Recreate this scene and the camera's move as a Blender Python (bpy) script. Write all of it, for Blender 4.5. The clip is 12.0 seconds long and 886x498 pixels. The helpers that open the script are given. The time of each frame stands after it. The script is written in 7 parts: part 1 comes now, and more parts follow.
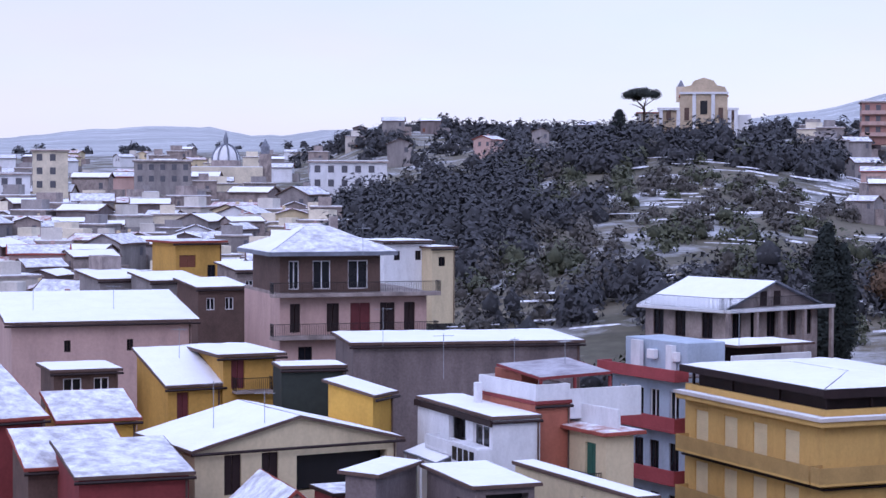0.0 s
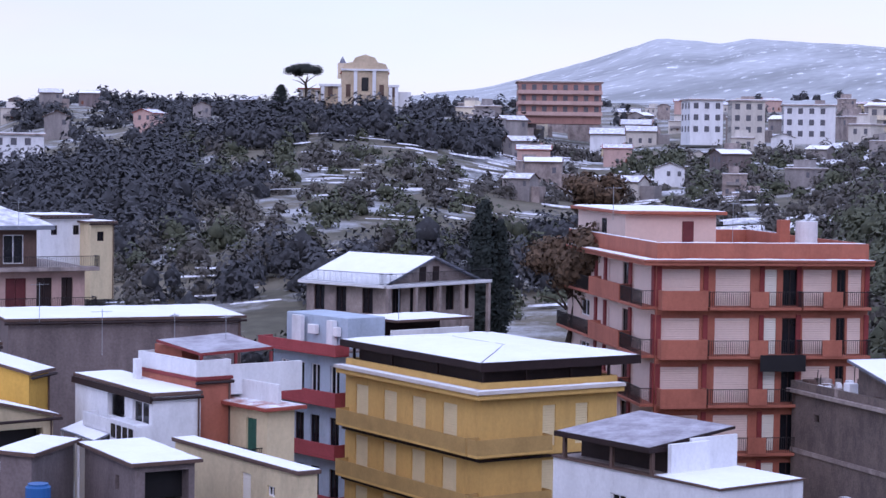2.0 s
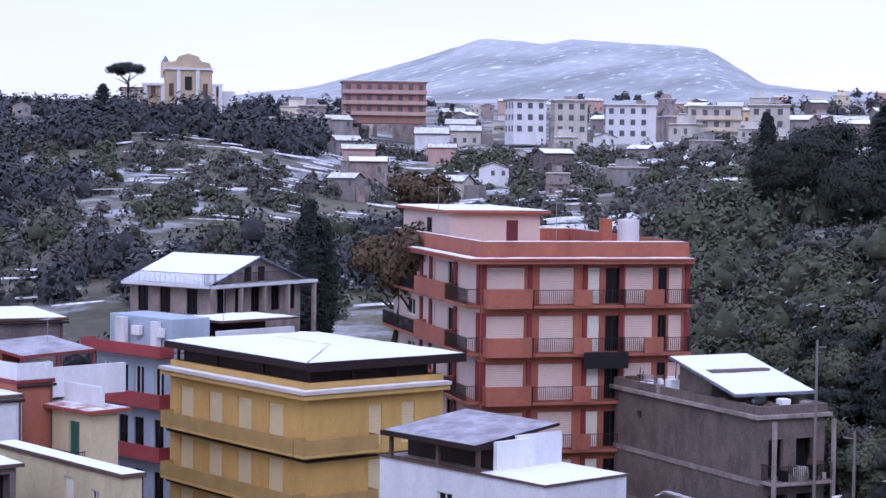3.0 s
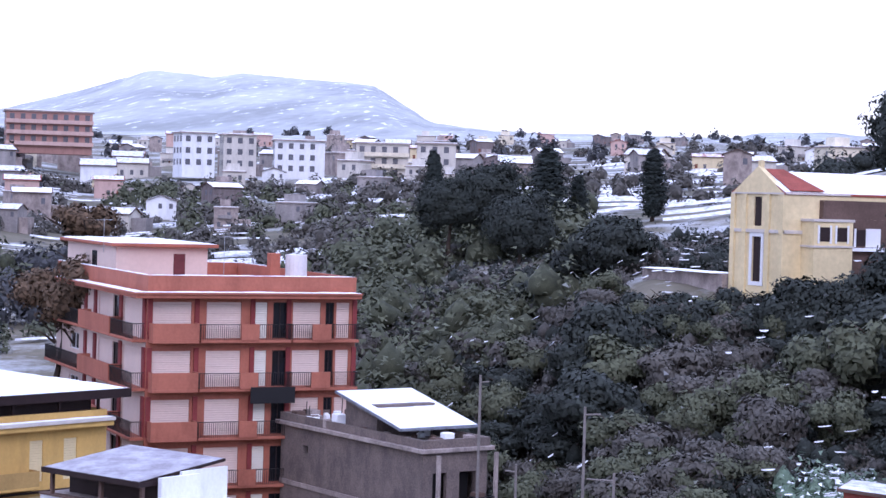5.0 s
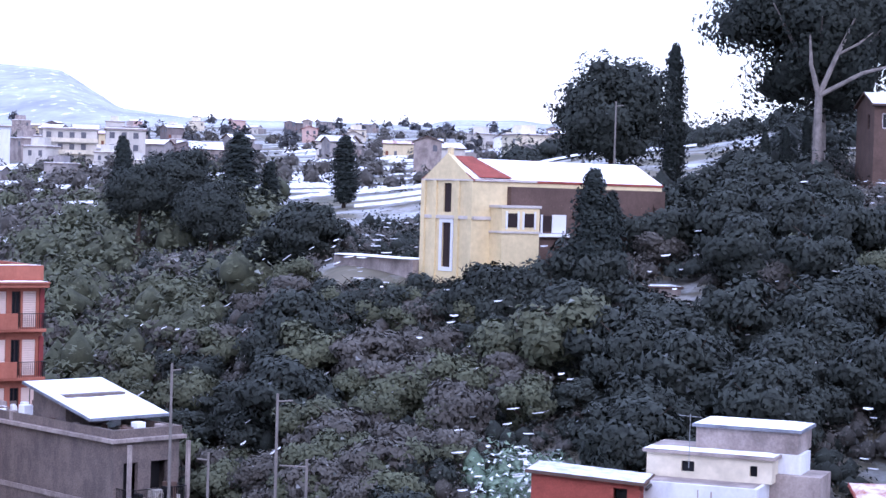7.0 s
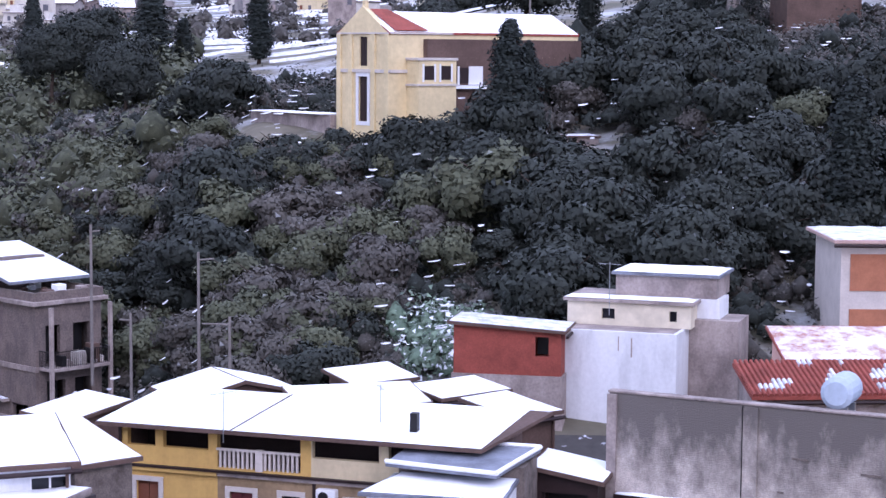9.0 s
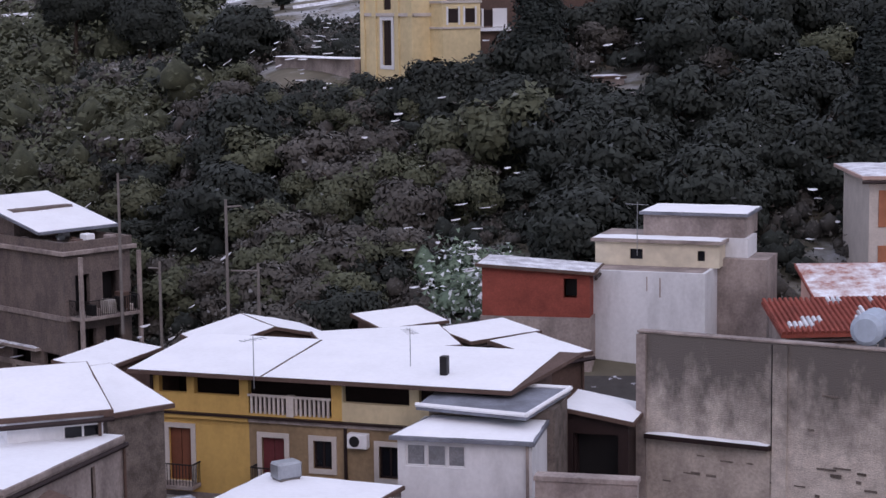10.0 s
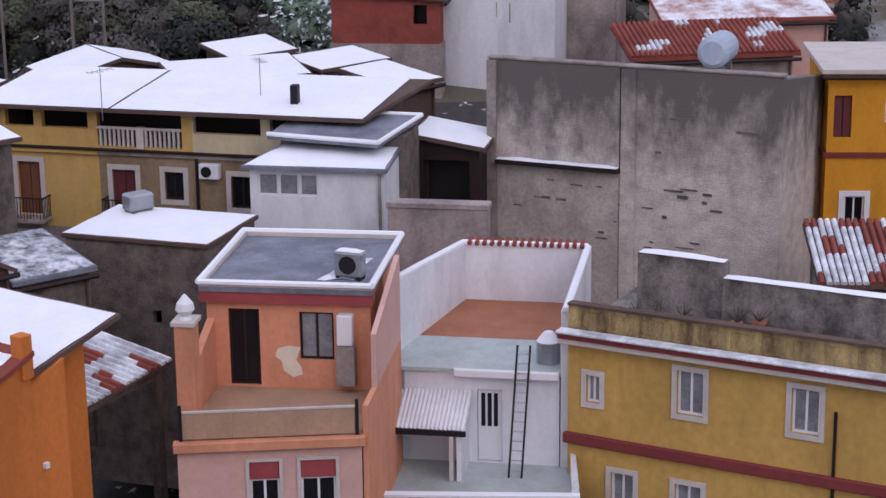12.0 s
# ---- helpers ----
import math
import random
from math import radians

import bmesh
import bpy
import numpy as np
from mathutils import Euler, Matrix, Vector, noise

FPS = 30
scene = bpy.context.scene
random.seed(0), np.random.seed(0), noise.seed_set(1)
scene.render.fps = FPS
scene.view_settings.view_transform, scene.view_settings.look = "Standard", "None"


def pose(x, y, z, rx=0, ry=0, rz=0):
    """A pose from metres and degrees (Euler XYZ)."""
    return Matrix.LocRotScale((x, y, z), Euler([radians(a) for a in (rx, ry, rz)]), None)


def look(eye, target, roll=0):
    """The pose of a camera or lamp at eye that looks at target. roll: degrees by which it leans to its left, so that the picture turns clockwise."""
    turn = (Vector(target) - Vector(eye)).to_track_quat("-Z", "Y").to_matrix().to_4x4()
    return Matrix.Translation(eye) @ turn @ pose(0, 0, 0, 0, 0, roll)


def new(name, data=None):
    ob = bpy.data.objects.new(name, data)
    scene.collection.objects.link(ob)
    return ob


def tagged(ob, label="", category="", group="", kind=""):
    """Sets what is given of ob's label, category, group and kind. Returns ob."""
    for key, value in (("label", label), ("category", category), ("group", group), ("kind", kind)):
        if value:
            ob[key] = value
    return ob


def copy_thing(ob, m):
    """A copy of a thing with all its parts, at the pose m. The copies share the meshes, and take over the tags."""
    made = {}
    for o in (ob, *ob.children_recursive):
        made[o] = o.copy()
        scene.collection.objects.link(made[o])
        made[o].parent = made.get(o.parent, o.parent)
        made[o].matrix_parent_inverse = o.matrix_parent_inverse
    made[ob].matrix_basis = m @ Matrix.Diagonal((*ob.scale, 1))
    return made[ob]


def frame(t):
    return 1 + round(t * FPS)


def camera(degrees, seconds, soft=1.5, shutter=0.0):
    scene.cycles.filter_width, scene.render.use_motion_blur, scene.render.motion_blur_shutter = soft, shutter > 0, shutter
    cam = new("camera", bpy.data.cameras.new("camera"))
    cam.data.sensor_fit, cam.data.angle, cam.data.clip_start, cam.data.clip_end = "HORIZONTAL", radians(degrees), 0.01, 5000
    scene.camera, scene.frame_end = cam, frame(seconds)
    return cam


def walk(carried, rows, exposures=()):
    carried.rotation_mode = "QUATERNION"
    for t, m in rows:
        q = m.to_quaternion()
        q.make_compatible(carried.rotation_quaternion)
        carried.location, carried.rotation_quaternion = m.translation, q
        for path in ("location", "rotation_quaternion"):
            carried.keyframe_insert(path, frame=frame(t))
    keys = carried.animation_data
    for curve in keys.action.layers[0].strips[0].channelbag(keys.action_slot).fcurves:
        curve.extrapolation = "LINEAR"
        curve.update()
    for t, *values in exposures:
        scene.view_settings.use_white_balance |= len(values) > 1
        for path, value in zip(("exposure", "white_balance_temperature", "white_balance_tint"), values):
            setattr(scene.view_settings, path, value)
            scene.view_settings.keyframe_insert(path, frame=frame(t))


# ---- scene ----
# The camera stands on a high balcony and turns: seconds, bearing, pitch, roll (degrees).
EYE = 40.0
cam = camera(25.79, 12.0, soft=1.5)
TURNS = (
    (0.0, -31.528, -2.063, 0.189), (0.5, -27.251, -3.154, 0.111), (1.0, -26.516, -3.337, 0.113),
    (1.5, -23.479, -3.043, 0.618), (2.0, -21.513, -2.707, 0.790), (2.5, -18.813, -2.411, 0.708),
    (3.0, -16.345, -2.651, 0.743), (3.5, -13.081, -2.090, 0.860), (3.7, -11.514, -1.677, 0.909),
    (5.3, -5.597, -1.458, 1.617), (5.5, -4.700, -1.598, 1.547), (6.0, -1.609, -1.531, 1.902),
    (6.5, 0.000, -1.500, 1.698), (7.0, 2.560, -1.561, 1.627), (7.2, 3.654, -1.631, 1.615),
    (8.8, 5.337, -4.545, 0.386), (9.0, 5.036, -5.851, 0.413), (9.5, 3.598, -7.851, -0.255),
    (10.0, 4.220, -7.527, -0.632), (10.5, 4.909, -10.168, -0.950), (11.0, 5.474, -12.951, -0.750),
    (11.5, 6.184, -16.348, -1.034), (12.0, 8.612, -15.626, -0.671),
)


def aim(bearing, pitch, roll):
    b, p = radians(bearing), radians(pitch)
    eye = Vector((0, 0, EYE))
    return look(eye, eye + 50 * Vector((math.sin(b) * math.cos(p), math.cos(b) * math.cos(p), math.sin(p))), roll)


walk(cam, [(t, aim(b, p, r)) for t, b, p, r in TURNS],
     exposures=[(0.0, 0.0, 5900, 36), (2.0, 0.05, 5950, 36), (3.7, 0.25, 5950, 36), (5.3, 0.6, 5950, 34), (6.5, 0.62, 5900, 34), (7.0, 0.84, 5700, 34), (7.2, 0.88, 5700, 34),
                (8.8, 0.75, 5950, 36), (9.0, 0.68, 6100, 36), (9.5, -0.05, 6800, 35), (10.5, -0.36, 7100, 32), (11.0, -0.3, 7050, 32), (12.0, -0.25, 7000, 31)])

# ---- overcast sky and a weak wide sun ----
world = bpy.data.worlds.new("overcast")
scene.world = world
world.use_nodes = True
wn, wl = world.node_tree.nodes, world.node_tree.links
wn.clear()
w_out = wn.new("ShaderNodeOutputWorld")
w_sky = wn.new("ShaderNodeTexSky")
w_sky.sky_type, w_sky.sun_disc = "NISHITA", False
w_sky.sun_elevation, w_sky.sun_rotation = radians(40), radians(200)
w_bg1 = wn.new("ShaderNodeBackground")
w_bg1.inputs["Strength"].default_value = 0.05
w_bg2 = wn.new("ShaderNodeBackground")
w_bg2.inputs["Strength"].default_value = 0.72
w_add = wn.new("ShaderNodeAddShader")
w_co = wn.new("ShaderNodeTexCoord")
w_sep = wn.new("ShaderNodeSeparateXYZ")
w_ramp = wn.new("ShaderNodeValToRGB")
w_noise = wn.new("ShaderNodeTexNoise")
w_noise.inputs["Scale"].default_value = 5.0
w_noise.inputs["Detail"].default_value = 5.0
w_mapn = wn.new("ShaderNodeMapping")
w_mapn.inputs["Scale"].default_value = (1, 1, 4)
w_mix = wn.new("ShaderNodeMix")
w_mix.data_type = "RGBA"
w_mix.blend_type = "MULTIPLY"
w_mix.inputs["Factor"].default_value = 0.22
w_ramp.color_ramp.elements[0].position, w_ramp.color_ramp.elements[0].color = 0.0, (0.84, 0.93, 1.0, 1)
w_ramp.color_ramp.elements[1].position, w_ramp.color_ramp.elements[1].color = 0.16, (0.66, 0.82, 1.0, 1)
wl.new(w_co.outputs["Generated"], w_sep.inputs[0])
wl.new(w_sep.outputs["Z"], w_ramp.inputs["Fac"])
wl.new(w_co.outputs["Generated"], w_mapn.inputs["Vector"])
wl.new(w_mapn.outputs[0], w_noise.inputs["Vector"])
wl.new(w_ramp.outputs["Color"], w_mix.inputs["A"])
wl.new(w_noise.outputs["Color"], w_mix.inputs["B"])
wl.new(w_mix.outputs["Result"], w_bg2.inputs["Color"])
w_up = wn.new("ShaderNodeMapRange")
w_up.inputs["From Min"].default_value, w_up.inputs["From Max"].default_value = 0.15, 1.0
w_up.inputs["To Min"].default_value, w_up.inputs["To Max"].default_value = 0.8, 1.6
wl.new(w_sep.outputs["Z"], w_up.inputs["Value"])
wl.new(w_up.outputs[0], w_bg2.inputs["Strength"])
wl.new(w_sky.outputs["Color"], w_bg1.inputs["Color"])
wl.new(w_bg1.outputs[0], w_add.inputs[0])
wl.new(w_bg2.outputs[0], w_add.inputs[1])
wl.new(w_add.outputs[0], w_out.inputs["Surface"])

sun_data = bpy.data.lights.new("sun", "SUN")
sun_data.energy, sun_data.angle, sun_data.color = 0.6, radians(25), (1.0, 0.97, 0.93)
sun = new("sun", sun_data)
sun.matrix_world = look((60, -80, 120), (0, 60, 20))


# ---- materials ----
def material(name, colour, rough=0.85, vary=0.25, scale=0.8, bump=0.15, second=None, metal=0.0, island=0.0,
             speck=None, speck_at=0.62, streak=0.0, spec=0.3, stretch=None):
    """Colour varied by two sizes of noise, an optional second colour in patches, streaks that run down, and relief."""
    m = bpy.data.materials.new(name)
    m.use_nodes = True
    n, l = m.node_tree.nodes, m.node_tree.links
    b = n["Principled BSDF"]
    b.inputs["Roughness"].default_value = rough
    b.inputs["Metallic"].default_value = metal
    b.inputs["Specular IOR Level"].default_value = spec
    co = n.new("ShaderNodeTexCoord")
    mp = n.new("ShaderNodeMapping")
    geo = n.new("ShaderNodeNewGeometry")
    l.new(geo.outputs["Position"], mp.inputs["Vector"])
    if streak:
        mp.inputs["Scale"].default_value = (1, 1, streak)
    if stretch:
        mp.inputs["Scale"].default_value = stretch
    big = n.new("ShaderNodeTexNoise")
    big.inputs["Scale"].default_value = scale
    big.inputs["Detail"].default_value = 6
    big.inputs["Roughness"].default_value = 0.65
    fine = n.new("ShaderNodeTexNoise")
    fine.inputs["Scale"].default_value = scale * 11
    fine.inputs["Detail"].default_value = 4
    l.new(mp.outputs[0], big.inputs["Vector"])
    l.new(mp.outputs[0] if stretch else geo.outputs["Position"], fine.inputs["Vector"])
    ramp = n.new("ShaderNodeValToRGB")
    c = Vector(colour)
    d = Vector(second) if second else c * (1 - vary)
    ramp.color_ramp.elements[0].position, ramp.color_ramp.elements[0].color = 0.36, (*d, 1)
    ramp.color_ramp.elements[1].position, ramp.color_ramp.elements[1].color = 0.62, (*c, 1)
    l.new(big.outputs["Fac"], ramp.inputs["Fac"])
    mul = n.new("ShaderNodeMix")
    mul.data_type, mul.blend_type = "RGBA", "MULTIPLY"
    mul.inputs["Factor"].default_value = 0.55 * min(1, vary * 2)
    l.new(ramp.outputs["Color"], mul.inputs["A"])
    fr = n.new("ShaderNodeMapRange")
    fr.inputs["From Min"].default_value, fr.inputs["From Max"].default_value = 0.3, 0.7
    fr.inputs["To Min"].default_value, fr.inputs["To Max"].default_value = 0.5, 1.15
    l.new(fine.outputs["Fac"], fr.inputs["Value"])
    l.new(fr.outputs[0], mul.inputs["B"])
    last = mul.outputs["Result"]
    if streak:
        # rain streaks and grime that run down the wall
        runs = n.new("ShaderNodeMapping")
        runs.inputs["Scale"].default_value = (0.8, 0.8, 0.3)
        l.new(geo.outputs["Position"], runs.inputs["Vector"])
        grime = n.new("ShaderNodeTexNoise")
        grime.inputs["Scale"].default_value, grime.inputs["Detail"].default_value, grime.inputs["Roughness"].default_value = 1.0, 7, 0.7
        l.new(runs.outputs[0], grime.inputs["Vector"])
        depth = n.new("ShaderNodeMapRange")
        depth.inputs["From Min"].default_value, depth.inputs["From Max"].default_value = 0.34, 0.5
        depth.inputs["To Min"].default_value, depth.inputs["To Max"].default_value = 0.72, 1.0
        l.new(grime.outputs["Fac"], depth.inputs["Value"])
        dirty = n.new("ShaderNodeMix")
        dirty.data_type, dirty.blend_type = "RGBA", "MULTIPLY"
        dirty.inputs["Factor"].default_value = 0.5
        l.new(last, dirty.inputs["A"])
        l.new(depth.outputs[0], dirty.inputs["B"])
        last = dirty.outputs["Result"]
    if island:
        hs = n.new("ShaderNodeHueSaturation")
        ir = n.new("ShaderNodeMapRange")
        ir.inputs["To Min"].default_value, ir.inputs["To Max"].default_value = 1 - island, 1 + island
        l.new(geo.outputs["Random Per Island"], ir.inputs["Value"])
        l.new(ir.outputs[0], hs.inputs["Value"])
        l.new(last, hs.inputs["Color"])
        last = hs.outputs["Color"]
    if speck:
        sp = n.new("ShaderNodeMix")
        sp.data_type = "RGBA"
        st = n.new("ShaderNodeMapRange")
        st.inputs["From Min"].default_value, st.inputs["From Max"].default_value = speck_at, speck_at + 0.05
        if island:
            l.new(geo.outputs["Random Per Island"], st.inputs["Value"])
        else:
            l.new(fine.outputs["Fac"], st.inputs["Value"])
        l.new(st.outputs[0], sp.inputs["Factor"])
        l.new(last, sp.inputs["A"])
        sp.inputs["B"].default_value = (*speck, 1)
        last = sp.outputs["Result"]
    l.new(last, b.inputs["Base Color"])
    if bump:
        bp = n.new("ShaderNodeBump")
        bp.inputs["Strength"].default_value = bump
        bp.inputs["Distance"].default_value = 0.05
        l.new(fine.outputs["Fac"], bp.inputs["Height"])
        l.new(bp.outputs[0], b.inputs["Normal"])
    return m


M = {}
M["snow"] = material("snow", (0.84, 0.86, 0.9), 0.9, 0.06, 0.5, 0.3)
M["snow_thin"] = material("snow_thin", (0.82, 0.85, 0.9), 0.9, 0.3, 1.2, 0.3, second=(0.42, 0.42, 0.46))
M["snow_patch"] = material("snow_patch", (0.8, 0.83, 0.88), 0.9, 0.3, 0.9, 0.3, second=(0.36, 0.14, 0.1))
M["rail_tan"] = material("rail_tan", (0.46, 0.29, 0.19), 0.8, 0.2, 0.8, 0.1)
M["snow_wet"] = material("snow_wet", (0.44, 0.43, 0.48), 0.6, 0.25, 0.8, 0.2, second=(0.24, 0.22, 0.25))
M["snow_patch_dark"] = material("snow_patch_dark", (0.7, 0.73, 0.78), 0.9, 0.4, 1.6, 0.4, second=(0.06, 0.06, 0.07))
M["slate"] = material("slate", (0.22, 0.24, 0.29), 0.6, 0.3, 0.8, 0.2, second=(0.13, 0.14, 0.17))
M["yellow"] = material("yellow", (0.64, 0.4, 0.13), 0.85, 0.12, 0.5, 0.1, streak=0.25)
M["yellow_old"] = material("yellow_old", (0.6, 0.36, 0.1), 0.85, 0.22, 0.4, 0.15, streak=0.25)
M["yellow_deep"] = material("yellow_deep", (0.62, 0.36, 0.07), 0.85, 0.15, 0.5, 0.1, streak=0.25)
M["ochre"] = material("ochre", (0.6, 0.34, 0.08), 0.85, 0.2, 0.5, 0.1, streak=0.25)
M["cream"] = material("cream", (0.66, 0.55, 0.36), 0.85, 0.15, 0.4, 0.1, streak=0.25)
M["chapel"] = material("chapel", (0.76, 0.62, 0.37), 0.85, 0.18, 0.25, 0.1)
M["weathered_cream"] = material("weathered_cream", (0.52, 0.38, 0.17), 0.9, 0.5, 1.8, 0.3, second=(0.16, 0.1, 0.055), streak=0.3)
M["orange_bright"] = material("orange_bright", (0.74, 0.31, 0.025), 0.85, 0.15, 0.5, 0.1, streak=0.25)
M["tan"] = material("tan", (0.36, 0.25, 0.15), 0.85, 0.3, 0.5, 0.15, streak=0.25)
M["stone_pale"] = material("stone_pale", (0.74, 0.66, 0.52), 0.85, 0.25, 0.2, 0.2)
M["church_stone"] = material("church_stone", (0.6, 0.48, 0.34), 0.85, 0.25, 0.2, 0.2)
M["pink"] = material("pink", (0.55, 0.375, 0.335), 0.85, 0.15, 0.4, 0.1, streak=0.25)
M["pale_pink"] = material("pale_pink", (0.68, 0.53, 0.47), 0.8, 0.08, 0.4, 0.06)
M["red"] = material("red", (0.42, 0.14, 0.092), 0.8, 0.2, 0.5, 0.1, streak=0.25)
M["red_dark"] = material("red_dark", (0.24, 0.045, 0.045), 0.8, 0.2, 0.5, 0.1)
M["band"] = material("band", (0.38, 0.072, 0.078), 0.8, 0.2, 0.5, 0.1)
M["orange"] = material("orange", (0.68, 0.2, 0.045), 0.85, 0.18, 0.6, 0.12, streak=0.25)
M["salmon"] = material("salmon", (0.74, 0.31, 0.18), 0.85, 0.18, 0.6, 0.12, streak=0.25)
M["rose"] = material("rose", (0.66, 0.4, 0.34), 0.85, 0.12, 0.6, 0.12)
M["yellow_panel"] = material("yellow_panel", (0.46, 0.29, 0.105), 0.6, 0.2, 0.8, 0.05)
M["cream_shutter"] = material("cream_shutter", (0.68, 0.56, 0.33), 0.6, 0.1, 0.8, 0.05)
M["blue_wall"] = material("blue_wall", (0.42, 0.5, 0.6), 0.85, 0.15, 0.5, 0.1, streak=0.25)
M["white"] = material("white", (0.74, 0.75, 0.78), 0.8, 0.12, 0.5, 0.1, streak=0.25)
M["grey_wall"] = material("grey_wall", (0.225, 0.183, 0.182), 0.9, 0.35, 0.6, 0.3, streak=0.25)
M["plaster"] = material("plaster", (0.4, 0.335, 0.31), 0.9, 0.35, 0.7, 0.3, second=(0.22, 0.18, 0.17), streak=0.7)
M["concrete"] = material("concrete", (0.3, 0.265, 0.245), 0.95, 0.6, 1.1, 0.6, second=(0.085, 0.077, 0.073), streak=0.7)
M["beige"] = material("beige", (0.56, 0.485, 0.43), 0.95, 0.35, 0.7, 0.45, second=(0.38, 0.32, 0.285), streak=0.7)
M["brown"] = material("brown", (0.135, 0.085, 0.07), 0.85, 0.3, 0.6, 0.3)
M["rubble"] = material("rubble", (0.22, 0.18, 0.16), 0.95, 0.5, 1.5, 0.6)
M["tile"] = material("tile", (0.36, 0.085, 0.062), 0.85, 0.3, 0.9, 0.2, island=0.3)
M["rough_render"] = material("rough_render", (0.21, 0.165, 0.15), 0.95, 0.5, 0.9, 0.6, second=(0.13, 0.105, 0.1), streak=0.6)
M["terracotta"] = material("terracotta", (0.44, 0.17, 0.095), 0.75, 0.2, 0.8, 0.1)
M["pale_floor"] = material("pale_floor", (0.46, 0.53, 0.52), 0.5, 0.2, 0.7, 0.05)
# Dark wood, used as well for painted shade under canopies and in the loggia.
M["wood_and_shade"] = material("wood_and_shade", (0.028, 0.014, 0.014), 0.6, 0.3, 1.5, 0.1)
M["door_brown"] = material("door_brown", (0.2, 0.07, 0.04), 0.6, 0.2, 1.5, 0.1)
M["door_red"] = material("door_red", (0.15, 0.035, 0.04), 0.6, 0.2, 1.5, 0.1)
M["green_shutter"] = material("green_shutter", (0.03, 0.12, 0.09), 0.6, 0.2, 1.5, 0.1)
M["shutter"] = material("shutter", (0.72, 0.68, 0.6), 0.6, 0.08, 0.8, 0.05)
M["glass"] = material("glass", (0.012, 0.013, 0.018), 0.15, 0.3, 0.5, 0.0, spec=0.35)
M["curtain_glass"] = material("curtain_glass", (0.3, 0.31, 0.34), 0.2, 0.4, 1.5, 0.0, spec=0.5)
M["frame"] = material("frame", (0.75, 0.75, 0.77), 0.5, 0.05, 1.0, 0.0)
M["stone_trim"] = material("stone_trim", (0.6, 0.54, 0.5), 0.8, 0.15, 1.0, 0.1)
# Near-black for iron fittings, and for shade painted into open recesses.
M["iron_and_shade"] = material("iron_and_shade", (0.014, 0.013, 0.015), 0.5, 0.2, 1.0, 0.0)
M["steel"] = material("steel", (0.4, 0.42, 0.45), 0.35, 0.2, 1.0, 0.05, metal=0.7)
M["bark"] = material("bark", (0.07, 0.05, 0.04), 0.95, 0.4, 2.0, 0.4)
# The far leaves are paler and bluer: aerial haze is painted into their colour.
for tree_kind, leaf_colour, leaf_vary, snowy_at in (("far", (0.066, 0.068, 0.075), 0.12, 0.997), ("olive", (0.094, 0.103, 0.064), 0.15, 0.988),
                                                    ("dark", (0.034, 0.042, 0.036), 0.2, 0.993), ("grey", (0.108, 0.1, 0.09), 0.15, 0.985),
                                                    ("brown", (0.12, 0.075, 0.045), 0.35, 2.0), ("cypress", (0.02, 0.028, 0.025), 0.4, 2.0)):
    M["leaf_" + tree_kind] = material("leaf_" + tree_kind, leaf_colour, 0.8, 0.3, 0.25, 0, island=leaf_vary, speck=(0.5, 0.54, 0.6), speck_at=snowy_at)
    # Colour of the filler cores: three quarters of the leaf colour.
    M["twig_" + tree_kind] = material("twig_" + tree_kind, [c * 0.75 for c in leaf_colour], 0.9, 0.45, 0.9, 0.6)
M["agave"] = material("agave", (0.16, 0.23, 0.16), 0.7, 0.3, 0.6, 0, island=0.5, speck=(0.7, 0.74, 0.78), speck_at=0.74)
M["agave_core"] = material("agave_core", (0.16, 0.24, 0.17), 0.8, 0.4, 0.9, 0.5)
M["pale_bark"] = material("pale_bark", (0.27, 0.24, 0.225), 0.9, 0.4, 1.5, 0.3)
M["blue_plastic"] = material("blue_plastic", (0.02, 0.12, 0.34), 0.5, 0.15, 1.0, 0.0)
M["pole_wood"] = material("pole_wood", (0.2, 0.18, 0.17), 0.9, 0.2, 1.0, 0.1)


def ground_material():
    m = material("ground", (0.16, 0.14, 0.105), 0.95, 0.4, 0.05, 0.5, second=(0.09, 0.085, 0.062))
    n, l = m.node_tree.nodes, m.node_tree.links
    b = n["Principled BSDF"]
    base = b.inputs["Base Color"].links[0].from_socket
    geo = n.new("ShaderNodeNewGeometry")
    mp = n.new("ShaderNodeMapping")
    mp.inputs["Scale"].default_value = (0.014, 0.014, 0.014)
    l.new(geo.outputs["Position"], mp.inputs["Vector"])
    s = n.new("ShaderNodeTexNoise")
    s.inputs["Scale"].default_value, s.inputs["Detail"].default_value = 3.0, 10
    s.inputs["Roughness"].default_value = 0.72
    l.new(mp.outputs[0], s.inputs["Vector"])
    r = n.new("ShaderNodeMapRange")
    r.inputs["From Min"].default_value, r.inputs["From Max"].default_value = 0.5, 0.76
    # Snow thickens with height: a snow line that also carries the haze's paleness.
    sep = n.new("ShaderNodeSeparateXYZ")
    l.new(geo.outputs["Position"], sep.inputs[0])
    up = n.new("ShaderNodeMapRange")
    up.inputs["From Min"].default_value, up.inputs["From Max"].default_value = 20, 200
    up.inputs["To Min"].default_value, up.inputs["To Max"].default_value = 0.0, 0.13
    l.new(sep.outputs["Z"], up.inputs["Value"])
    plus = n.new("ShaderNodeMath")
    l.new(s.outputs["Fac"], plus.inputs[0])
    l.new(up.outputs[0], plus.inputs[1])
    l.new(plus.outputs[0], r.inputs["Value"])
    mix = n.new("ShaderNodeMix")
    mix.data_type = "RGBA"
    mix.inputs["B"].default_value = (0.72, 0.76, 0.84, 1)
    l.new(r.outputs[0], mix.inputs["Factor"])
    l.new(base, mix.inputs["A"])
    l.new(mix.outputs["Result"], b.inputs["Base Color"])
    return m


